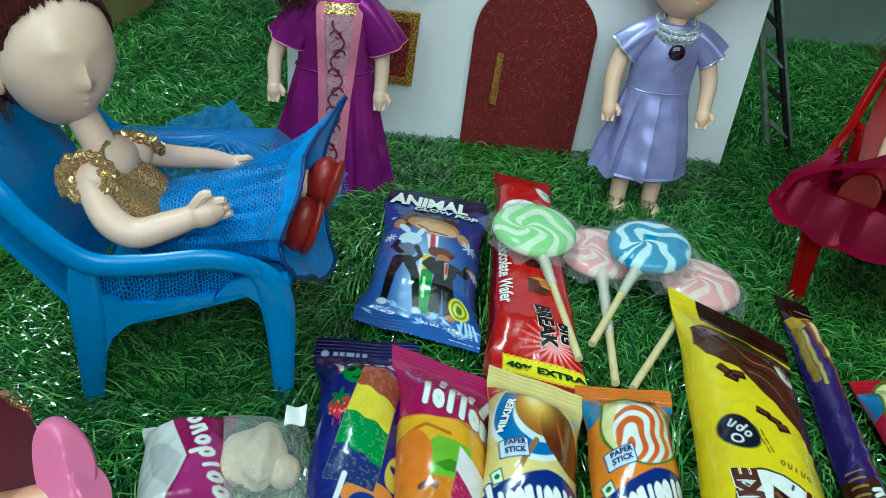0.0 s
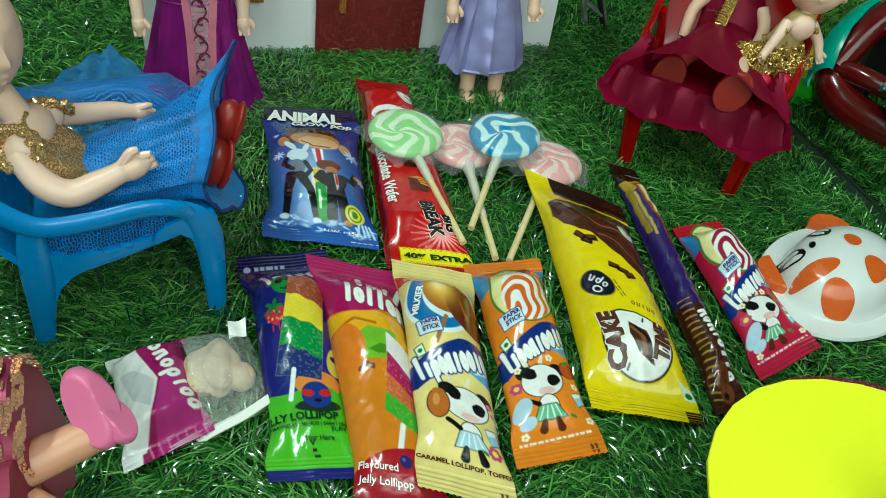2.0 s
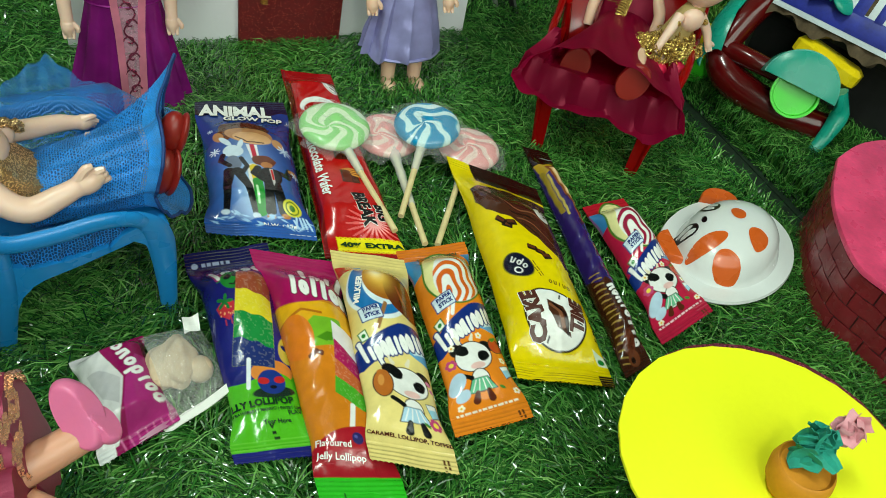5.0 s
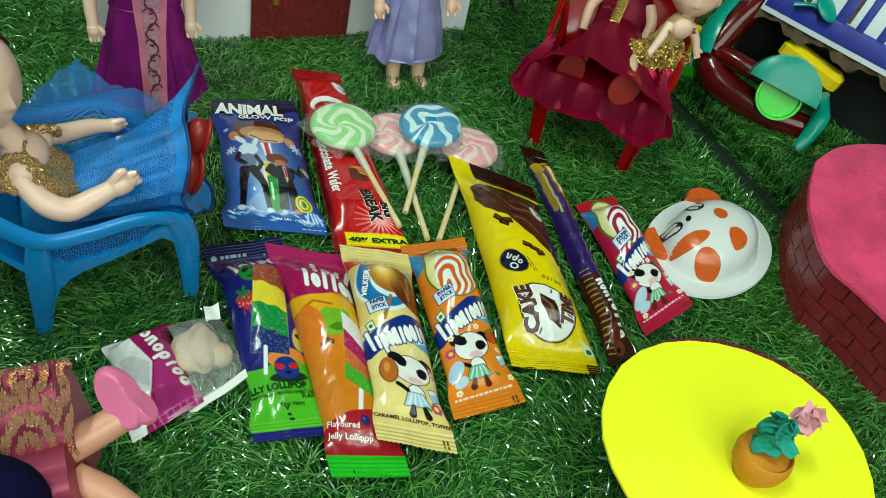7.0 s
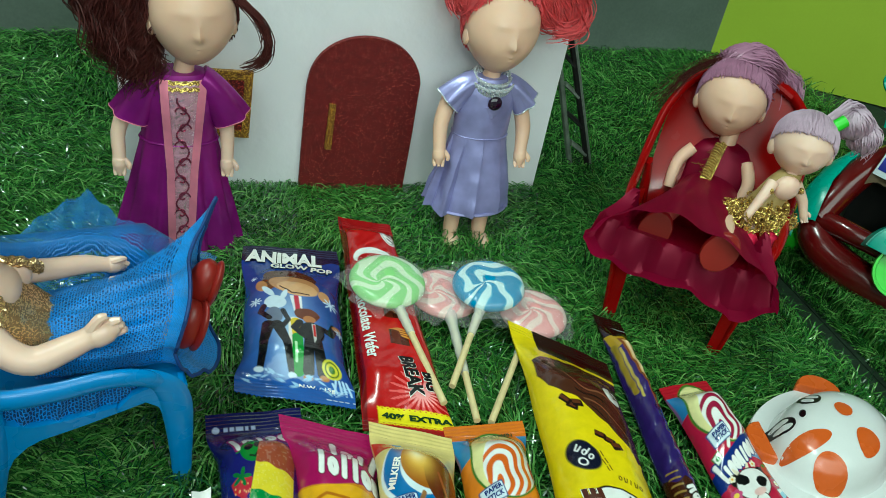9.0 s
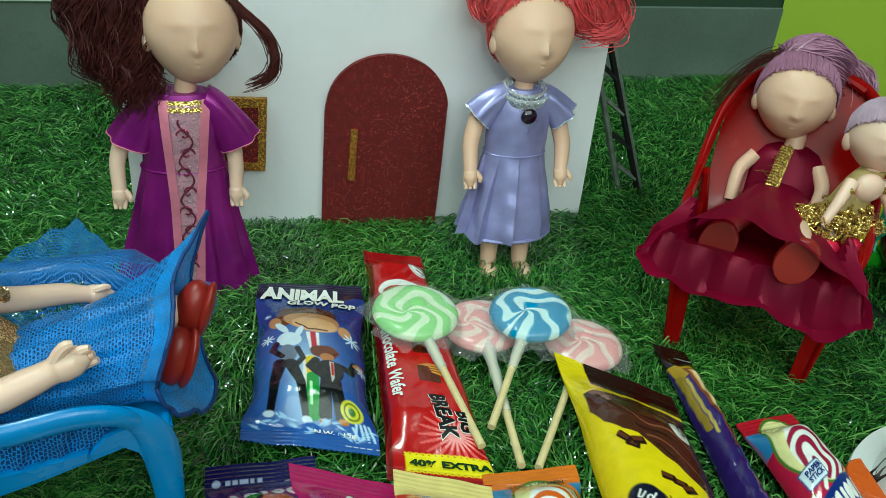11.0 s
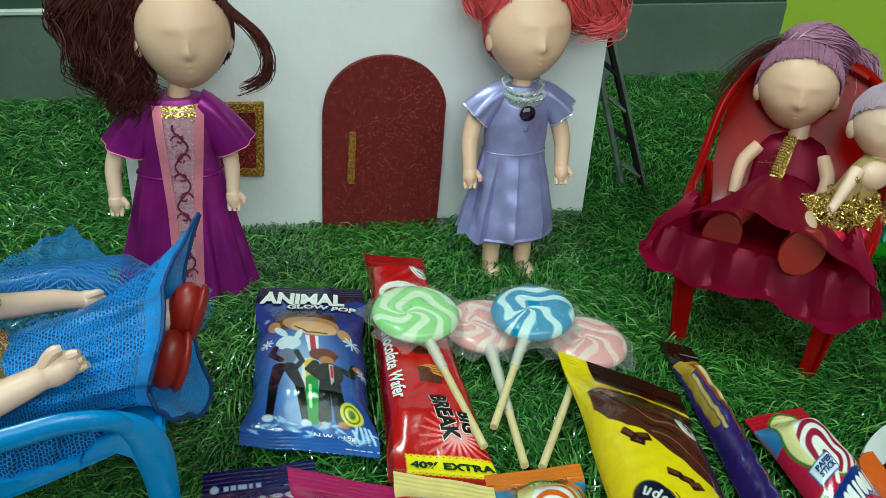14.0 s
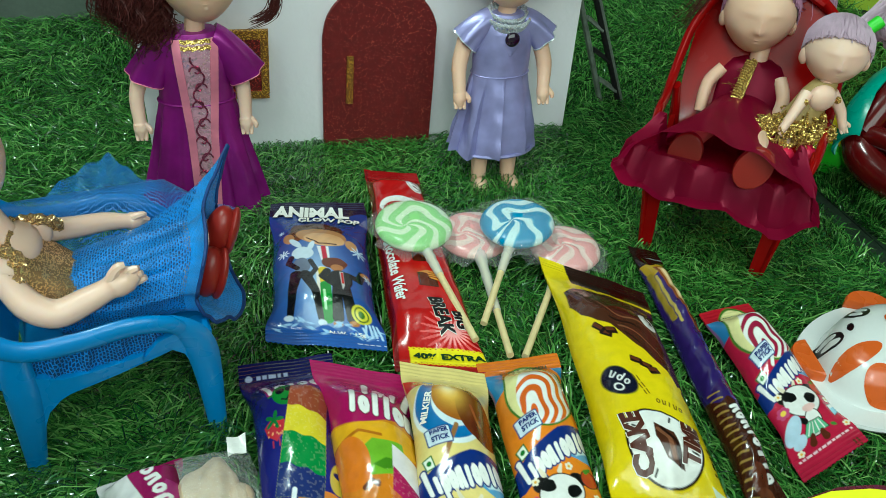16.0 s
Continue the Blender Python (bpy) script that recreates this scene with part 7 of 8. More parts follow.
def art_slim(a, W, L):
    at = lambda *p: [(W * x, L * y) for x, y in p]
    a.lay(np.ones(len(a.x)), (0.17, 0.11, 0.38))
    a.above(L * 0.10, (0.12, 0.05, 0.03)).poly(at((0.0, 0.10), (1.0, 0.095), (0.9, 0.115), (0.1, 0.17)), (0.72, 0.58, 0.10))
    a.poly(at((0.30, 0.12), (0.95, 0.13), (1.0, 0.42), (0.70, 0.40), (0.45, 0.25)), (0.50, 0.28, 0.13)).poly(at((0.42, 0.13), (0.80, 0.13), (0.92, 0.32), (0.72, 0.34), (0.52, 0.22)), (0.84, 0.66, 0.44))
    a.limb(at((0.56, 0.14), (0.70, 0.24), (0.80, 0.31)), 0.9, (0.93, 0.84, 0.66)).limb(at((0.80, 0.34), (0.92, 0.41)), 1.6, (0.33, 0.13, 0.06))
    a.limb(at((0.10, 0.15), (0.16, 0.34)), 0.8, (0.62, 0.52, 0.14)).limb(at((0.22, 0.17), (0.30, 0.36)), 0.5, (0.75, 0.66, 0.30))
    for k in range(5):
        a.limb(at((0.70, 0.46 + 0.05 * k), (0.95, 0.49 + 0.05 * k)), 0.9, (0.44, 0.36, 0.10) if k % 2 else (0.26, 0.20, 0.56))
    a.below(L * 0.63, (0.25, 0.11, 0.06), 2.0, 9, 0.8)
    for k in range(16):
        a.limb(at((0.08, 0.62 + 0.022 * k), (0.30, 0.63 + 0.022 * k)), 0.35, (0.62, 0.50, 0.26))
    a.strokes(W * 0.66, L * 0.80, L * 0.24, 4.4, "nontotso", (0.12, 0.05, 0.03), 84, 0.4).strokes(W * 0.66, L * 0.80, L * 0.24, 4.4, "nontotso", WHITE, 84, -0.05)
    a.ell(W * 0.45, L * 0.90, 3.0, 5, (0.38, 0.18, 0.10)).ell(W * 0.50, L * 0.95, 2.6, 4, (0.46, 0.24, 0.14)).ell(W * 0.45, L * 0.955, 1.0, 1.6, (0.15, 0.06, 0.04))


def art_choco(a, W, L):
    at = lambda *p: [(W * x, L * y) for x, y in p]
    a.lay(np.ones(len(a.x)), (0.56, 0.06, 0.32))
    a.poly(at((0.36, 1.0), (0.44, 0.72), (0.56, 0.52), (0.80, 0.30), (1.02, 0.34), (1.02, 1.02)), (0.66, 0.16, 0.46))
    a.poly(at((-0.02, -0.02), (0.30, -0.02), (0.36, 0.20), (0.54, 0.50), (0.40, 0.74), (0.26, 0.92), (-0.02, 0.92)), (0.84, 0.83, 0.83))
    a.poly(at((0.10, 0.30), (0.28, 0.34), (0.50, 0.50), (0.38, 0.72), (0.20, 0.60)), (0.74, 0.73, 0.74))
    a.strokes(W * 0.74, L * 0.42, L * 0.82, 6.0, "tonogsoo", WHITE, 72, -0.12)
    a.poly(at((-0.02, 0.90), (0.22, 0.90), (0.20, 1.02), (-0.02, 1.02)), (0.92, 0.92, 0.92))
    for k in range(7):
        a.limb(at((0.30 + 0.10 * k, 0.90), (0.32 + 0.10 * k, 0.99)), 0.3, (0.78, 0.40, 0.60))


pk = Wrapper("glow_candy_bag", PACKS["animal"], 8.5, art_animal, "shiny blue printed candy bag with crimped ends on the turf", 4, (0.07, 0.07), seed=2, box=3.0, lead=8, rise=0.45)
pk.letters("ANIMAL", pk.W * 0.43, 6.2, 8.6, M_INK_WHITE, 3, 1.1, outline=M_INK_BLACK)
pk.letters("GLOW POP", pk.W * 0.60, 12.2, 5.0, M_INK_WHITE, 5, 0.9, outline=M_INK_BLACK)
pk.letters("N.W. : 15g", pk.W * 0.68, pk.L * 0.895, 2.8, M_INK_WHITE, 2, 0.5)

pk = Wrapper("wafer_bar", PACKS["red"], 7.5, art_red, "long glossy red chocolate wafer bar wrapper with a yellow band", 3.5, (0.05, 0.04), waist=0.05, seed=5, box=5.0, lead=14, rise=0.12)
pk.letters("BIG", pk.W * 0.82, pk.L * 0.775, 5.8, M_INK_BLACK, 84, 1.0, outline=M_INK_WHITE)
pk.letters("BREAK", pk.W * 0.60, pk.L * 0.755, 6.6, M_INK_BLACK, 84, 1.0, outline=M_INK_WHITE)
pk.letters("Crunchy Chocolate Wafer"[8:], pk.W * 0.15, pk.L * 0.53, 6.0, M_INK_WHITE, 88, 0.6)
pk.letters("40% EXTRA", pk.W * 0.60, pk.L * 0.916, 4.3, M_INK_GREEN, 0, 1.1)

pk = Wrapper("jelly_lolly_bag", PACKS["navy"], 8.5, art_navy, "navy and lime printed jelly lollipop bag with a layered pop picture", 3.5, (0.09, 0.055), waist=0.2, seed=8, tail=0.55, lead=7)
pk.letters("JELLY LOLLIPOP", pk.W * 0.38, pk.L * 0.742, 4.2, M_INK_GREEN, 0, 0.9)
pk.letters("ED STRAWBERRY | MANGO | SWEET LIME | BLUE", pk.W * 0.52, pk.L * 0.775, 1.75, M_INK_GREEN, 0, 0.5)
pk.letters("FLAV", pk.W * 0.84, pk.L * 0.795, 2.4, M_INK_GREEN, 0, 0.6)
pk.letters("Tear Here", pk.W * 0.58, pk.L * 0.825, 2.4, M_INK_GREEN, 0, 0.5)

pk = Wrapper("jelly_lolly_bag", PACKS["jelly"], 9.5, art_jelly, "magenta, orange and green printed jelly lollipop bag", (8, 4.5, 4, 4.5), (0.06, 0.07), waist=0.17, seed=11, tail=0.4, lead=9)
pk.letters("Flavoured", pk.W * 0.27, pk.L * 0.775, 3.5, M_INK_WHITE, 4, 0.25)
pk.letters("Jelly Lollipop", pk.W * 0.35, pk.L * 0.820, 3.5, M_INK_WHITE, 4, 0.25)

CREAM = (0.88, 0.80, 0.50)
pk = Wrapper("lollipop_bag", PACKS["cream"], 10, art_lolly(CREAM, CREAM, CREAM, None, (0.78, 0.18, 0.14), (0.35, 0.2, 0.1)), "cream caramel lollipop bag with a blue banner, laid over other bags", (8.5, 6, 5.5, 10.5), (0.065, 0.075), waist=0.13, seed=14, tail=0.55, lead=7)
pk.letters("CARAMEL LOLLIPOP, TOFFEE", pk.W * 0.50, pk.L * 0.862, 2.2, M_INK_BROWN, 2, 0.7)
pk.letters("MILKIER", pk.W * 0.165, pk.L * 0.225, 3.1, M_INK_WHITE, -72, 0.9)
pk.letters("PAPER", pk.W * 0.27, pk.L * 0.322, 2.3, M_INK_NAVY, -10, 0.8)
pk.letters("STICK", pk.W * 0.28, pk.L * 0.349, 2.3, M_INK_NAVY, -10, 0.8)

pk = Wrapper("lollipop_bag", PACKS["orange"], 10, art_lolly((0.88, 0.50, 0.12), (0.84, 0.45, 0.12), (0.84, 0.38, 0.10), 1, (0.20, 0.52, 0.72), (0.95, 0.9, 0.8)), "orange swirl lollipop bag with a blue banner on the turf", 4, (0.06, 0.08), waist=0.17, seed=17, tail=0.55, lead=7)
pk.letters("JUICE & VITAMIN", pk.W * 0.52, pk.L * 0.055, 2.3, M_INK_GREEN, -4, 0.5)
pk.letters("PAPER", pk.W * 0.27, pk.L * 0.322, 2.3, M_INK_NAVY, -10, 0.8)
pk.letters("STICK", pk.W * 0.28, pk.L * 0.349, 2.3, M_INK_NAVY, -10, 0.8)

pk = Wrapper("lollipop_bag", PACKS["straw"], 10, art_lolly((0.70, 0.10, 0.24), (0.68, 0.10, 0.16), (0.60, 0.10, 0.24), 1, (0.18, 0.48, 0.70), (0.95, 0.8, 0.85)), "crimson swirl lollipop bag with a blue banner on the turf", 4, (0.06, 0.10), waist=0.15, seed=20, tail=0.55, lead=7)
pk.letters("JUICE & VITAMIN", pk.W * 0.54, pk.L * 0.06, 2.3, M_INK_GREEN, 0, 0.5)
pk.letters("PAPER", pk.W * 0.27, pk.L * 0.322, 2.3, M_INK_NAVY, -10, 0.8)
pk.letters("STICK", pk.W * 0.28, pk.L * 0.349, 2.3, M_INK_NAVY, -10, 0.8)

pk = Wrapper("cake_bar_bag", PACKS["yellow"], 11.5, art_yellow, "bright yellow cake bar wrapper with chocolate drip print", (9.5, 5, 4, 4), (0.055, 0.06), waist=0.08, seed=23, box=3.2, lead=12, rise=0.3)
pk.letters("5", pk.W * 0.80, pk.L * 0.205, 5.0, M_INK_BLACK, 160, 0.7)
pk.letters("CAKE", pk.W * 0.28, pk.L * 0.735, 8.6, M_INK_BROWN, -96, 1.3, outline=M_INK_WHITE)
pk.letters("TIME", pk.W * 0.74, pk.L * 0.715, 7.6, M_INK_BROWN, -80, 1.3, outline=M_INK_WHITE)

Wrapper("chocolate_stick", PACKS["slim"], 7.5, art_slim, "thin purple and brown chocolate stick wrapper", 4, (0.05, 0.03), waist=0.12, seed=26, box=2.0, wrinkle=1.9, lead=5)


def biscuit_bag():
    q = [np.array(p, float) for p in PACKS["choco"]]
    mid = lambda k: (q[0] * (1 - k) + q[1] * k, q[3] * (1 - k) + q[2] * k)
    a, b = mid(0.56)
    pk = Wrapper("biscuit_bag", (q[0], a, b, q[3]), 9, art_choco, "half clear bag with a magenta print and a pale biscuit inside", 3, (0.02, 0.09), seed=29, wrinkle=0.8)
    # clear half with the biscuit
    s = Shape()
    g = []
    for v in np.linspace(0, 1, 26):
        row = []
        for u in np.linspace(0.50, 1, 22):
            t, d = mid(u)
            p = t * (1 - v) + d * v
            k = max(0.0, (1 - ((u - 0.55) / 0.45) ** 2)) * max(0.0, 1 - abs(2 * v - 1) ** 2.4)
            row.append((*p, 1.0 + 16 * k + 1.6 * float(value_noise(np.array([u * 9]), np.array([v * 9]), 4)[0]) * min(1, 3 * k)))
        g.append(row)
    s.sheet(g, 0)
    part("clear_film", s, M_FILM_BAG, pk.ob, "creased clear film")
    s = Shape()
    c = sum(mid(0.66)) / 2
    s.ball((c[0], c[1] + 1, 6.5), (8, 10, 6), 0, 32, 22, (0, 0, -25), lambda p: p * (1 + 0.10 * np.sin(5 * p[:, :1] + 3 * p[:, 1:2]) + 0.06 * np.sin(9 * p[:, 2:3] + 7 * p[:, :1])))
    s.ball((c[0] + 8, c[1] - 2, 5), (4.5, 5, 4), 0, 18, 12)
    part("biscuit", s, M_COOKIE, pk.ob, "pale lumpy biscuit")
    t0, d0 = mid(0.42)
    t1, d1 = mid(1.06)
    e = unit(d1 - d0)
    s = Shape().sheet([[(*(d0 * (1 - k) + d1 * k + n), 2.2 + 0.5 * math.sin(k * 9) + 4.0 * k) for n in (vec(0.4, 2.4), vec(0, 0), vec(-0.3, -1.6))] for k in np.linspace(0, 1, 20)], 0, 0.4)
    part("seal_strip", s, M_INK_WHITE, pk.ob, "white seal strip")
    u0, _ = mid(1.0)
    s = Shape().sheet([[(*(u0 + vec(-5 + 5.5 * k, -7 + 5.5 * j + 1.2 * k)), 4.5 + 0.7 * math.sin(5 * k + 2 * j) + 2 * j) for k in np.linspace(0, 1, 6)] for j in np.linspace(0, 1, 6)], 0, 0.4)
    part("corner_seal", s, M_INK_WHITE, pk.ob, "white folded corner")


biscuit_bag()


# ---- swirl lollipops ----
def lollipop(c, z, r, end, base, swirl, label, tilt=(0, 0)):
    c = np.array(c, float)
    ob = thing("lollipop", (c[0], c[1], z), label, "lollipop", "swirl lollipops")
    name = "swirl_candy_%s" % label.split()[0]
    if name not in MATS:
        n = Nodes(name)
        sep = n.node("ShaderNodeSeparateXYZ")
        n.link(n.coord.outputs["UV"], sep.inputs[0])
        n.link(n.ramp(sep.outputs[0], [(0.30, lin(base)), (0.44, lin(tuple(0.45 * p + 0.55 * q for p, q in zip(base, swirl)))), (0.58, lin(swirl))]), n.bsdf.inputs["Base Color"])
        n.bsdf.inputs["Roughness"].default_value = 0.25
        n.bsdf.inputs["Subsurface Weight"].default_value = 0.08
        n.bsdf.inputs["Subsurface Radius"].default_value = (0.003, 0.002, 0.002)
        n.bsdf.inputs["Coat Weight"].default_value = 0.2
        n.bump(n.noise(160, 3), 0.3, 0.001)
        MATS[name] = n.mat
    # disc: dense polar grid, swirl stored as the first texture coordinate
    s, uvs = Shape(), []
    nr, na = 30, 150
    tilt_m = np.array(Euler((radians(tilt[0]), radians(tilt[1]), 0)).to_matrix())
    rings = []
    for side in (1, -1):
        for i in range(nr):
            k = (i + 0.02) / (nr - 1) if side == 1 else 1 - (i + 0.02) / (nr - 1) * 0.98
            a = np.linspace(0, 2 * np.pi, na, endpoint=False)
            px_, py_ = k * np.cos(a) + 0.30, k * np.sin(a) + 0.22
            px_, py_ = px_ + 0.10 * np.sin(7 * py_ + c[0]), py_ + 0.10 * np.sin(6 * px_ + c[1])
            rr, aa = np.hypot(px_, py_), np.arctan2(py_, px_)
            band = 0.5 + 0.5 * np.sin(5 * aa + 10.0 * rr + 1.6 * np.sin(2 * aa + 1.0 + c[0]) + 1.1 * np.sin(4 * px_ + c[1]) + 0.5 * np.sin(7 * py_ + 3 * px_))
            hgt = 3.6 * np.sqrt(max(0.0, 1 - k ** 4)) * side + (0.35 * band * (1 - k ** 6) if side == 1 else 0)
            p = np.c_[r * k * np.cos(a), r * k * np.sin(a) * 0.98, np.zeros(na) + hgt]
            rings.append(p @ tilt_m.T + vec(c[0], c[1], z))
            uvs += list(np.c_[band, np.full(na, k)])
    s.loft(rings, 0)
    disc = part("candy", s, MATS[name], ob, uv=uvs)
    # clear wrap, crumpled round the rim
    s = Shape()
    rings = []
    for k, hz in ((0.15, 4.7), (0.6, 4.5), (0.9, 3.2), (1.05, 1.0), (1.13, -0.3), (1.2, -1.2)):
        a = np.linspace(0, 2 * np.pi, 64, endpoint=False)
        rag = 1 + (0.06 * np.sin(5 * a + c[0]) + 0.05 * np.sin(9 * a + 2 * c[0]) + 0.04 * np.sin(17 * a + c[1])) * max(0, k - 0.8) / 0.3
        p = np.c_[r * k * rag * np.cos(a), r * k * rag * np.sin(a), hz + 0.5 * np.sin(13 * a + k * 9)]
        rings.append(p @ tilt_m.T + vec(c[0], c[1], z))
    s.loft(rings, 0, caps=False)
    part("clear_wrap", s, M_FILM, disc, "crumpled clear film")
    e = np.array(end, float)
    start = np.array([c[0], c[1], z - 0.5]) + unit(e - vec(c[0], c[1], z)) * r * 0.75
    part("stick", Shape().tube([start, e], 1.3, 0, 14), M_STICK, ob, "pale paper stick")
    s = Shape()
    d = unit(e - start)
    s.tube([start + d * t for t in np.linspace(0, 34 if c[1] > -98 else 16, 10)], [3.4, 2.6, 2.1, 1.9, 2.1, 1.8, 1.9, 1.7, 1.7, 1.6], 0, 12)
    part("wrap_tail", s, M_FILM_WHITE, ob, "twisted clear film round the stick")
    return ob


lollipop((51, -96), 8.5, 14.8, (46.5, -164, 6), (0.92, 0.80, 0.77), (0.90, 0.62, 0.62), "pale pink and white swirl lollipop in clear wrap", (3, 0))
lollipop((86, -109), 7, 14.5, (52, -164, 4.5), (0.92, 0.80, 0.77), (0.90, 0.62, 0.62), "pale pink and white swirl lollipop in clear wrap", (2, 3))
lollipop((25, -98), 17.5, 15.4, (35.5, -157.5, 9), (0.84, 0.91, 0.78), (0.56, 0.82, 0.50), "light green and white swirl lollipop in clear wrap", (4, 2))
lollipop((66.5, -102), 17, 15.0, (41, -148, 7.5), (0.80, 0.91, 0.93), (0.0, 0.53, 0.72), "bright blue and white swirl lollipop in clear wrap", (3, -3))


# ---- moulded toy lid ----
def toy_dome():
    ob = thing("toy_dome", (178, -189, 2), "white moulded plastic dome with wide rim and orange patches", "toy")
    turn = radians(-152.2)
    ca, sa = math.cos(turn), math.sin(turn)
    w = lambda x, y, z: (178 + ca * x - sa * y, -189 + sa * x + ca * y, z)
    A, B = 38.3, 27.6
    egg = lambda a, k: (A * k * math.cos(a), B * k * math.sin(a))
    prof = [(0.97, 2.5), (1.0, 4.0), (0.985, 5.2), (0.76, 5.0), (0.73, 6.4), (0.71, 9), (0.66, 13), (0.58, 16.5), (0.47, 19), (0.32, 20.6), (0.16, 21.4), (0.02, 21.6)]
    s = Shape().loft([[w(*egg(a, k), z) for a in np.linspace(0, 2 * np.pi, 84, endpoint=False)] for k, z in prof], 0)
    part("shell", s, M_WHITE_PLASTIC, ob)
    ks, zs = [p[0] for p in prof[2:]][::-1], [p[1] for p in prof[2:]][::-1]

    def on(x, y, lift=0.25):
        return w(x, y, float(np.interp(math.hypot(x / A, y / B), ks, zs)) + lift)

    def patch(name, cx, cy, rx, ry, t, mat, label, point=0.0, lift=0.25):
        s = Shape()
        g = []
        for k in np.linspace(0.001, 1, 9):
            row = []
            for a in np.linspace(0, 2 * np.pi, 33):
                x, y = rx * k * math.cos(a), ry * k * math.sin(a) * (1 - point * math.cos(a))
                row.append(on(cx + x * math.cos(t) - y * math.sin(t), cy + x * math.sin(t) + y * math.cos(t), lift))
            g.append(row)
        s.sheet(g, 0)
        part(name, s, mat, ob, label)

    for cx, cy, rx, ry, t, pt in ((19.3, -3.2, 8.0, 3.6, 2.75, 0.1), (21.2, 8.0, 6.2, 4.2, 1.9, 0.2), (3.4, 10.4, 6.0, 4.4, 0.4, 0.35), (-2.8, -3.0, 3.8, 3.2, 0.5, 0.1)):
        patch("patch", cx, cy, rx, ry, t, M_ORANGE_PRINT, "orange printed patch", pt)
    for cx, cy, t, rx in ((15.6, -14.6, 0.82, 4.4), (-0.8, -14.3, 0.0, 4.4)):
        patch("dark_oval", cx, cy, rx, 3.4, t, M_BLACK_PRINT, "black printed oval")
        for d in (-0.36, 0.42):
            patch("pale_oval", cx + d * rx * math.cos(t), cy + d * rx * math.sin(t), rx * 0.34, 2.1, t, M_WHITE_PLASTIC, "white printed oval", 0, 0.4)
    patch("small_oval", 9.6, -11.8, 2.3, 1.0, 0.5, M_BLACK_PRINT, "small black printed oval")
    for cx, cy in ((-25, -19.0), (23.5, -17.0)):
        s = Shape()
        out = unit((cx, cy, 0))
        side = vec(-out[1], out[0], 0)
        pts = [vec(cx, cy, 0) + out * 8.0 * math.sin(a) + side * 9.0 * math.cos(a) - out * 3 for a in np.linspace(0, math.pi, 15)]
        s.prism([w(p[0], p[1], 0)[:2] for p in pts], 4.5, 9.0, 0, "z", 0.8)
        part("ear", s, M_ORANGE_PRINT, ob, "orange printed tab")


toy_dome()



# ---- round yellow table with a flower pot ----
table = thing("toy_table", (97, -306, -6), "round toy table covered with fluorescent yellow card", "table")
outline = [(97 + (43.8 + 0.8 * math.sin(3 * a + 1)) * math.cos(a), -306 + (44.2 + 0.6 * math.sin(4 * a)) * math.sin(a)) for a in np.linspace(0, 2 * np.pi, 27, endpoint=False)]
part("tabletop", Shape().prism(outline, 44.8, 46, 0, "z", 0.2), M_YELLOW_CARD, table)
part("maroon_rim", Shape().prism([(100.4 + (x - 97) * 0.955, -302.6 + (y + 306) * 0.955) for x, y in outline], 42.2, 44.7, 0, "z"), glitter("maroon_glitter_foam", (0.40, 0.05, 0.16), (0.9, 0.4, 0.6), 0.8, 1100), table, "maroon glitter underside")
part("column", Shape().loft([ring((97, -306, z), r, r, 28) for z, r in ((-6, 20), (-3, 20), (2, 10), (20, 8), (34, 10), (42.1, 16))]), M_YELLOW_CARD, table)

pot = thing("flower_pot", (97, -313, 46), "tiny orange clay pot with teal leaves and pink paper flower", "flower pot")
part("pot", Shape().loft([ring((97, -313, z), r, r, 32) for z, r in ((46.2, 5.4), (47, 6.2), (51, 8.2), (55, 8.8), (58, 8.2), (58.6, 7.6), (57.4, 6.8))]), M_POT, pot)
for i in range(22):
    a, k = rng.uniform(0, 2 * math.pi), rng.uniform(0.1, 1)
    c = vec(98.5 + 5.6 * k * math.cos(a), -311.0 + 5.6 * k * math.sin(a), 58.5 + 9 * (1 - k) + rng.uniform(0, 3))
    d, e = unit(rng.normal(size=3) + vec(0, 0, 0.6)), unit(rng.normal(size=3))
    e = unit(e - d * (d @ e))
    g = [[c + d * (x * 4.3) + e * (y * 2.7 * (1 - 0.35 * x * x)) + np.cross(d, e) * (0.9 * x * x + 0.7 * math.sin(3 * y + i)) for y in (-1, -0.5, 0, 0.5, 1)] for x in (-1, -0.5, 0, 0.5, 1)]
    part("paper_leaf", Shape().sheet(g, 0, 0.15), M_TEAL_PAPER, pot)
s = Shape()
for i in range(14):
    c = vec(106.5, -310.5, 67.5) + rng.normal(size=3) * vec(1.1, 1.0, 1.1)
    d, e = unit(rng.normal(size=3)), unit(rng.normal(size=3))
    e = unit(e - d * (d @ e))
    g = [[c + d * (x * 2.7) + e * (y * 2.4) + np.cross(d, e) * (1.3 * math.sin(2.2 * x + i) + 0.9 * math.cos(2.5 * y + i)) for y in np.linspace(-1, 1, 6)] for x in np.linspace(-1, 1, 6)]
    s.sheet(g, 0, 0.12)
part("paper_flower", s, M_PINK_PAPER, pot, "pale pink crumpled paper flower")


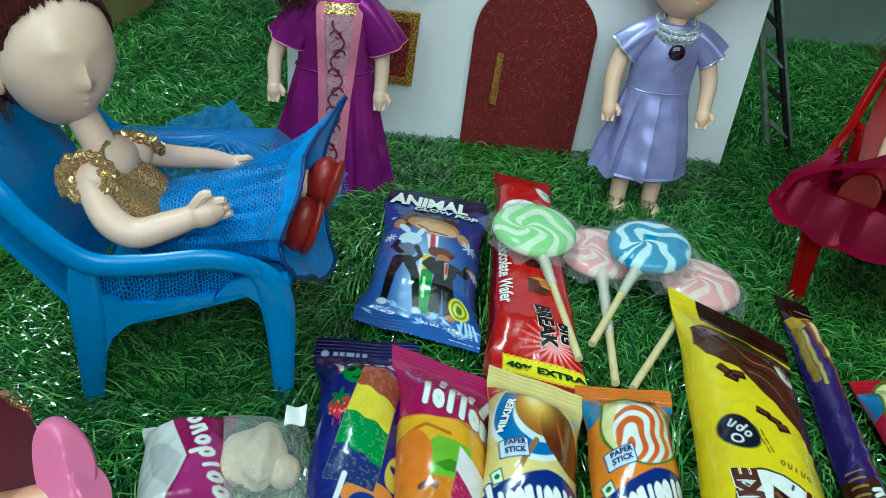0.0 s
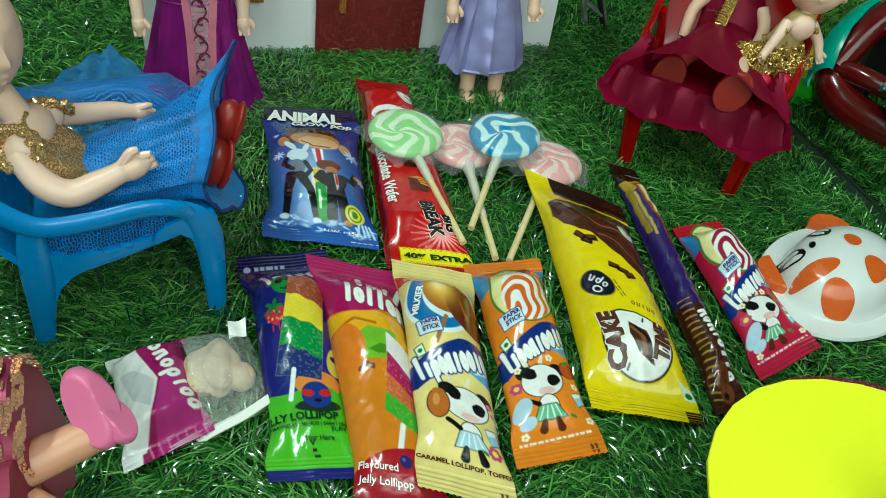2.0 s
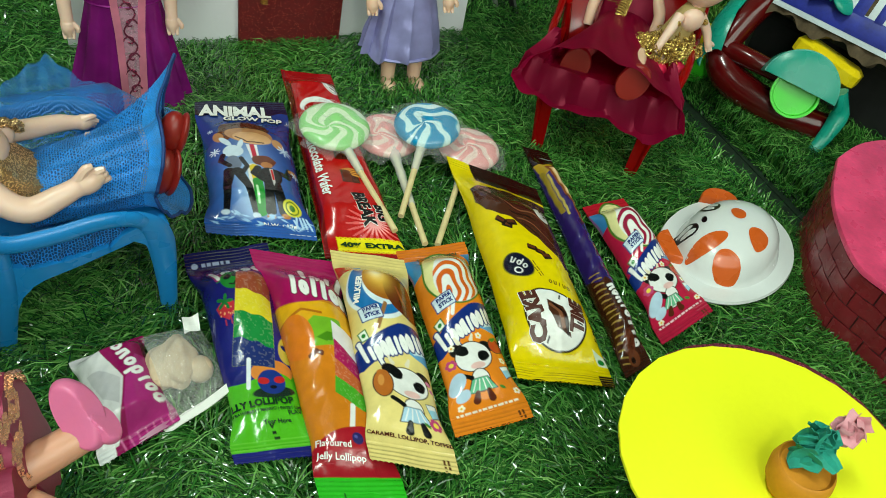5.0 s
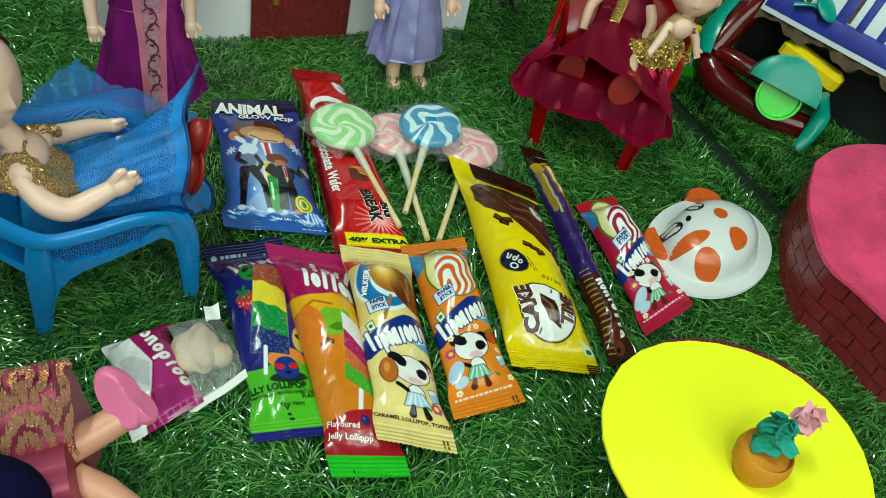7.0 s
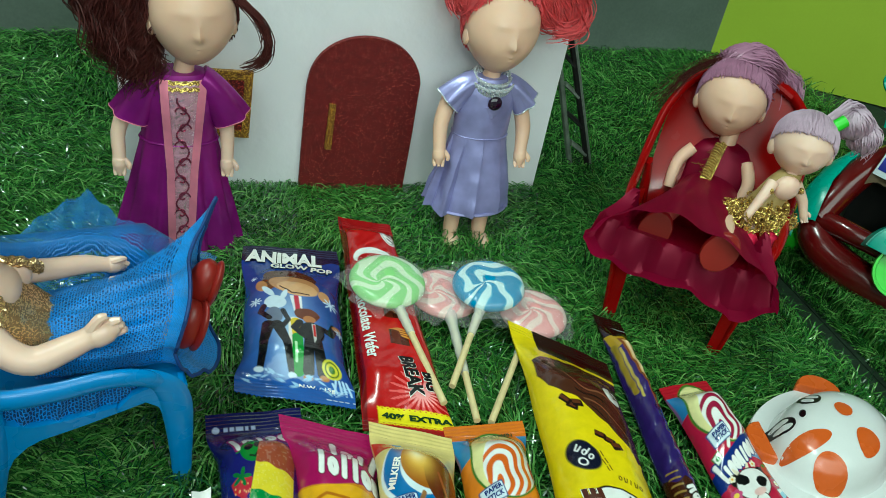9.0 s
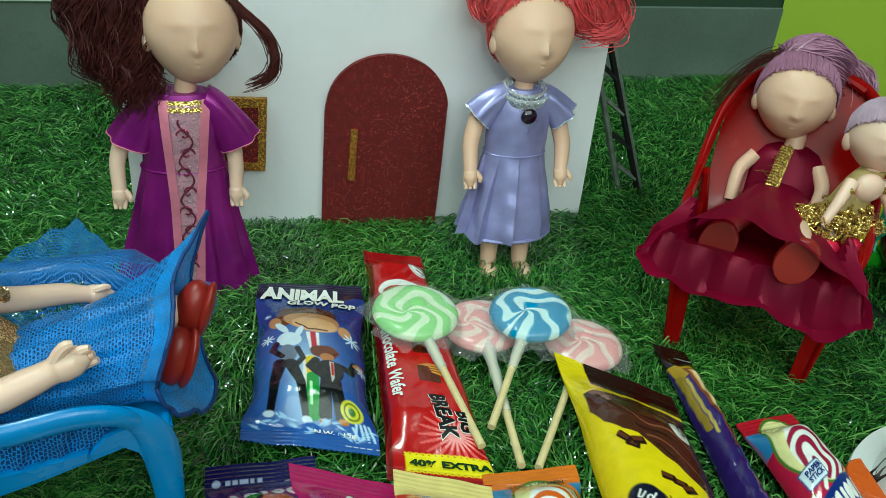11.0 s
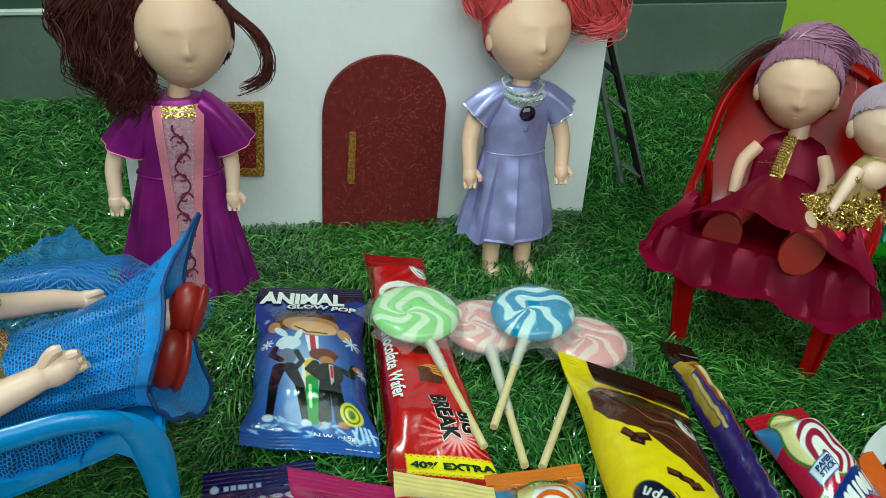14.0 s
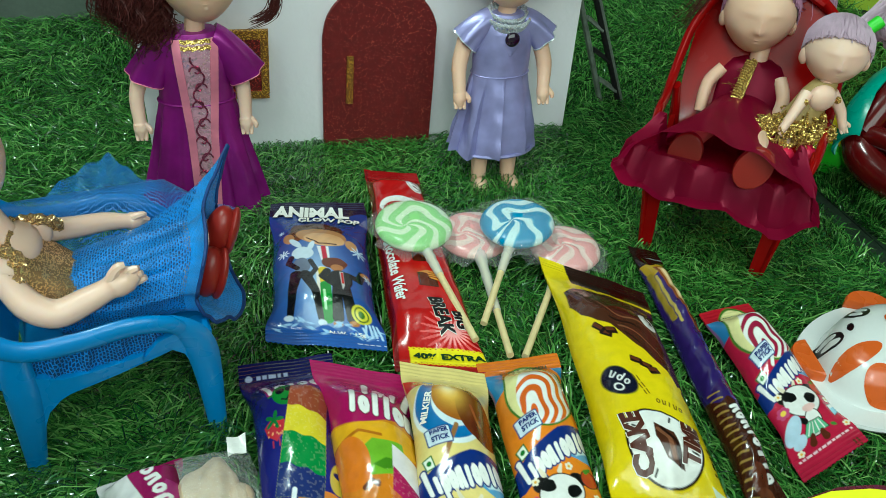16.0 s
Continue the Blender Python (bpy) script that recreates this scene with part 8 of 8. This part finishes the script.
# ---- pink block with drawn bricks ----
def pink_block():
    ob = thing("pink_block", (248, -224, -8), "rounded toy block, painted pink top and maroon brick paper sides", "toy block")
    path = [vec(236, -173), vec(218, -192), vec(206, -211), vec(198, -232), vec(201, -247), vec(204, -264), vec(209, -284), vec(246, -302), vec(306, -298), vec(330, -242), vec(318, -180), vec(284, -167), vec(258, -165)]
    ring_pts, _ = smooth_path(path + [path[0]], [1] * (len(path) + 1), 6)
    o = [tuple(p) for p in ring_pts[:-1]]
    part("side_wall", Shape().prism(o, -8, 32.5, 0, "z"), M_BRICK_LINE, ob, "dark joints of the brick paper")
    mid = np.mean(o, axis=0)
    part("top", Shape().prism([tuple(mid + (np.array(p) - mid) * 1.018) for p in o], 32.6, 35, 0, "z", 0.5), M_PINK_CARD, ob, "uneven pink painted top")
    # bricks along the visible stretch, five courses
    pts = np.array(o)
    seg = np.linalg.norm(np.diff(np.r_[pts, pts[:1]], axis=0), axis=1)
    run = np.r_[0, np.cumsum(seg)]
    at = lambda t: np.array([np.interp(t, run, np.r_[pts[:, i], pts[:1, i]]) for i in (0, 1)])
    for row in range(5):
        z0, z1 = -7 + row * 7.9, -7 + row * 7.9 + 7.3
        t = -3.0 + (row % 2) * 7.0
        while t < run[-1] * 0.52:
            a, b = max(0.3, t), t + 13.3 + 1.2 * math.sin(t * 3 + row)
            s = Shape()
            g = []
            for z in (z0, z1):
                line = []
                for k in np.linspace(a, b, 4):
                    p, n = at(k), at(k + 0.5) - at(k - 0.5)
                    nrm = unit((-n[1], n[0]))
                    nrm = -nrm if nrm @ (p - mid) < 0 else nrm
                    line.append((*(p + nrm * 0.45), z + 0.4 * math.sin(k * 0.7 + row)))
                g.append(line)
            s.sheet(g, 0, 0.5)
            part("brick", s, M_BRICK_PAPER, ob)
            t = b + 0.6


pink_block()


# ---- dark red ride-on toy, blue painted board ----
def ride_on():
    ob = thing("toy_tricycle", (270, -85, -8), "glossy dark red toy tricycle with teal fenders and yellow seat", "toy")
    P = M_DARKRED_PLASTIC
    part("lower_frame", Shape().tube([(253, -58, 20), (251, -68, 14), (256, -80, 9), (270, -101, 6), (291, -117, 4)], [8, 9, 9, 8.5, 8], 0, 18, steps=6), P, ob)
    part("upper_frame", Shape().tube([(250, -62, 22), (266, -55, 37), (281, -51, 47), (296, -50, 54)], [7.5, 7.5, 7.5, 6.5], 0, 18, steps=6), P, ob)
    part("handle_bar", Shape().tube([(295, -50, 55), (294, -60, 55), (294, -72, 50), (299, -82, 43)], [6.5, 5.8, 4.8, 3.0], 0, 16, steps=6), P, ob)
    part("cross_frame", Shape().tube([(252, -63, 23), (257, -77, 25), (270, -92, 23)], [5.5, 5.2, 5], 0, 16, steps=5), P, ob)
    # teal band wrapped round the bend
    g = []
    for k, (x, y, z) in zip(np.linspace(0, 1, 5), ((243, -65, 18), (245, -62, 26), (254, -53, 34), (268, -44, 40), (280, -41, 45))):
        g.append([vec(x, y, z) + vec(-0.5, 0.7, 0.4) * 4 * math.sin(a) + vec(0.3, -0.4, 0.9) * 7.5 * math.cos(a) for a in np.linspace(0, math.pi, 9)])
    part("teal_band", Shape().sheet(g, 0, 1.4), M_TEAL_PLASTIC, ob, "teal curved band")
    part("yellow_panel", Shape().box((251, -46, 15), (5, 14, 24), 0, (0, 10, 30), 2), M_YELLOW_PLASTIC, ob, "yellow panel")
    part("green_wheel", Shape().loft([ring((247, -52, 3), r, r, 24, 0, 0, 0, 30, (0, 78)) + vec(d, 0, 0) for r, d in ((7, -3), (8.5, -2), (8.5, 2), (7, 3))]), M_GREEN_PLASTIC, ob, "bright green wheel")
    # half-round fender leaning towards the front, a green disc under it
    c, e1 = vec(266, -109, 27), unit((28, -26, -6))
    e2 = unit(np.cross(e1, (-0.62, -0.60, 0.50)))
    e2 = e2 if e2[2] > 0 else -e2
    n = unit(np.cross(e1, e2))
    n = n if n[1] < 0 else -n
    g = []
    for k in np.linspace(0.02, 1, 9):
        g.append([c + e1 * (18.5 * k * math.cos(a)) + e2 * (18 * k * math.sin(a)) + n * (2.6 * (1 - k ** 3)) for a in np.linspace(0, math.pi, 26)])
    part("front_fender", Shape().sheet(g, 0, 1.6), M_TEAL_PLASTIC, ob, "teal half-round fender")
    g = [[c + e1 * (18.5 * math.cos(a)) + e2 * (18 * math.sin(a)) - n * d for a in np.linspace(0, math.pi, 26)] for d in (0, 5, 12)]
    part("fender_rim", Shape().sheet(g, 0, 1.4), M_TEAL_PLASTIC, ob, "teal fender side")
    part("fender_tail", Shape().tube([c + e1 * 20 + e2 * 8 - n * 5, c + e1 * 26 - e2 * 1 - n * 8, c + e1 * 26 - e2 * 14 - n * 8, c + e1 * 24 - e2 * 24 - n * 6], [5.5, 5, 4, 3], 0, 14, 0.6, steps=5), M_TEAL_PLASTIC, ob, "teal fender tail")
    s = Shape()
    rings = []
    for r0, d in ((2, -1.6), (10.6, -1.6), (11.2, 0.4), (12.4, 0.4), (12.6, -1.0), (12.0, -4)):
        rings.append([c + e2 * (-3.5) + e1 * (r0 * math.cos(a)) + e2 * (r0 * math.sin(a)) + n * d for a in np.linspace(0, 2 * math.pi, 34, endpoint=False)])
    part("front_disc", s.loft(rings), M_GREEN_PLASTIC, ob, "bright green disc")
    part("seat_box", Shape().box((295, -93, 31), (14, 38, 11), 0, (8, 10, 28), 3.5), M_YELLOW_PLASTIC, ob, "yellow seat box")


ride_on()


def spoon(name, bowl, tip, label):
    s = Shape()
    b, t = np.array(bowl, float), np.array(tip, float)
    d = unit(t - b)
    s.ball(b, (8, 8, 2.4), 0, 22, 10, (35, 10, 0))
    s.tube([b + d * 6, (b + t) / 2 + vec(0, 0, 1), t], [2.0, 1.6, 1.9], 0, 10, 0.6, steps=5)
    solid(name, s, M_TEAL_PLASTIC, tuple(b - vec(0, 0, 3)), label, "spoon")


spoon("toy_spoon", (296, -27, 79), (293, -37, 61), "small teal plastic toy spoon leaning on the blue board")
spoon("toy_spoon", (294, -85, 62), (282, -73, 58), "small teal plastic toy spoon lying on the blue board")


def blue_board():
    ob = thing("painted_board", (330, -80, 20), "corrugated card board painted blue with white window shapes", "board")
    ex, ey = unit((0.48, -0.87, -0.02)), vec(0.30, 0.45, 0.84)
    ey = unit(ey - ex * (ex @ ey))
    n = unit(np.cross(ex, ey))
    n = n if n[1] < 0 else -n
    o = vec(275, -62, 50)
    w = lambda a, b, c: o + ex * a + ey * b + n * c

    def plate(a0, a1, b0, b1, c0, c1):
        s = Shape()
        ring_ = lambda c, i: [w(a0 + i, b0 + i, c), w(a1 - i, b0 + i, c), w(a1 - i, b1 - i, c), w(a0 + i, b1 - i, c)]
        return s.loft([ring_(c0, 0.3), ring_(c0 + 0.3, 0), ring_(c1 - 0.2, 0), ring_(c1, 0.3)])

    g = []
    for b in np.linspace(0, 1, 8):
        g.append([w(a, (-6.5 + 2.6 * math.sin(a * 0.21) + 0.9 * math.sin(a * 0.63 + 1)) * (1 - b) + 38 * b, -0.9 - 1.2 * (1 - b) ** 3 * (1 + math.sin(a * 0.5))) for a in np.linspace(-3, 130, 90)])
    core = Shape().sheet(g, 0, 3.6)
    part("core", core, M_CARD_EDGE, ob, "torn corrugated edge")
    part("paper_face", plate(-2.5, 130.5, -2.2, 38.4, -0.8, -0.1), M_WHITE_PAINT, ob, "white paper layer")
    # blue lattice over the white face, bare card strips in the gaps
    for b0, b1 in ((0.6, 11.5), (30, 37.6)):
        part("blue_band", plate(-1.5, 129, b0, b1, -0.1, 0.25), M_BLUE_PAINT, ob)
    for k in range(11):
        a0 = -1 + 12 * k
        part("blue_bar", plate(a0, a0 + (4.5 if k % 3 else 6.5), 10.5, 31, -0.1, 0.32), M_BLUE_PAINT, ob)
        if k % 2:
            part("bare_strip", plate(a0 + 5.6, a0 + 8.2, 12, 29.5, -0.1, 0.1), M_CARD_EDGE, ob, "bare brown card")
    # dark box that carries the board
    dark = thing("dark_box", (345, -70, -9), "black card box under the blue painted board", "box")
    foot = [(290, -40), (330, -138), (440, -120), (440, 10), (316, -6)]
    part("body", Shape().prism(foot, -9, 30, 0, "z", 0.6), M_DARK, dark)
    part("lid", Shape().prism([(365 + (x - 365) * 1.01, -62 + (y + 62) * 1.01) for x, y in foot], 30.1, 34, 0, "z", 0.6), M_DARK, dark)


blue_board()
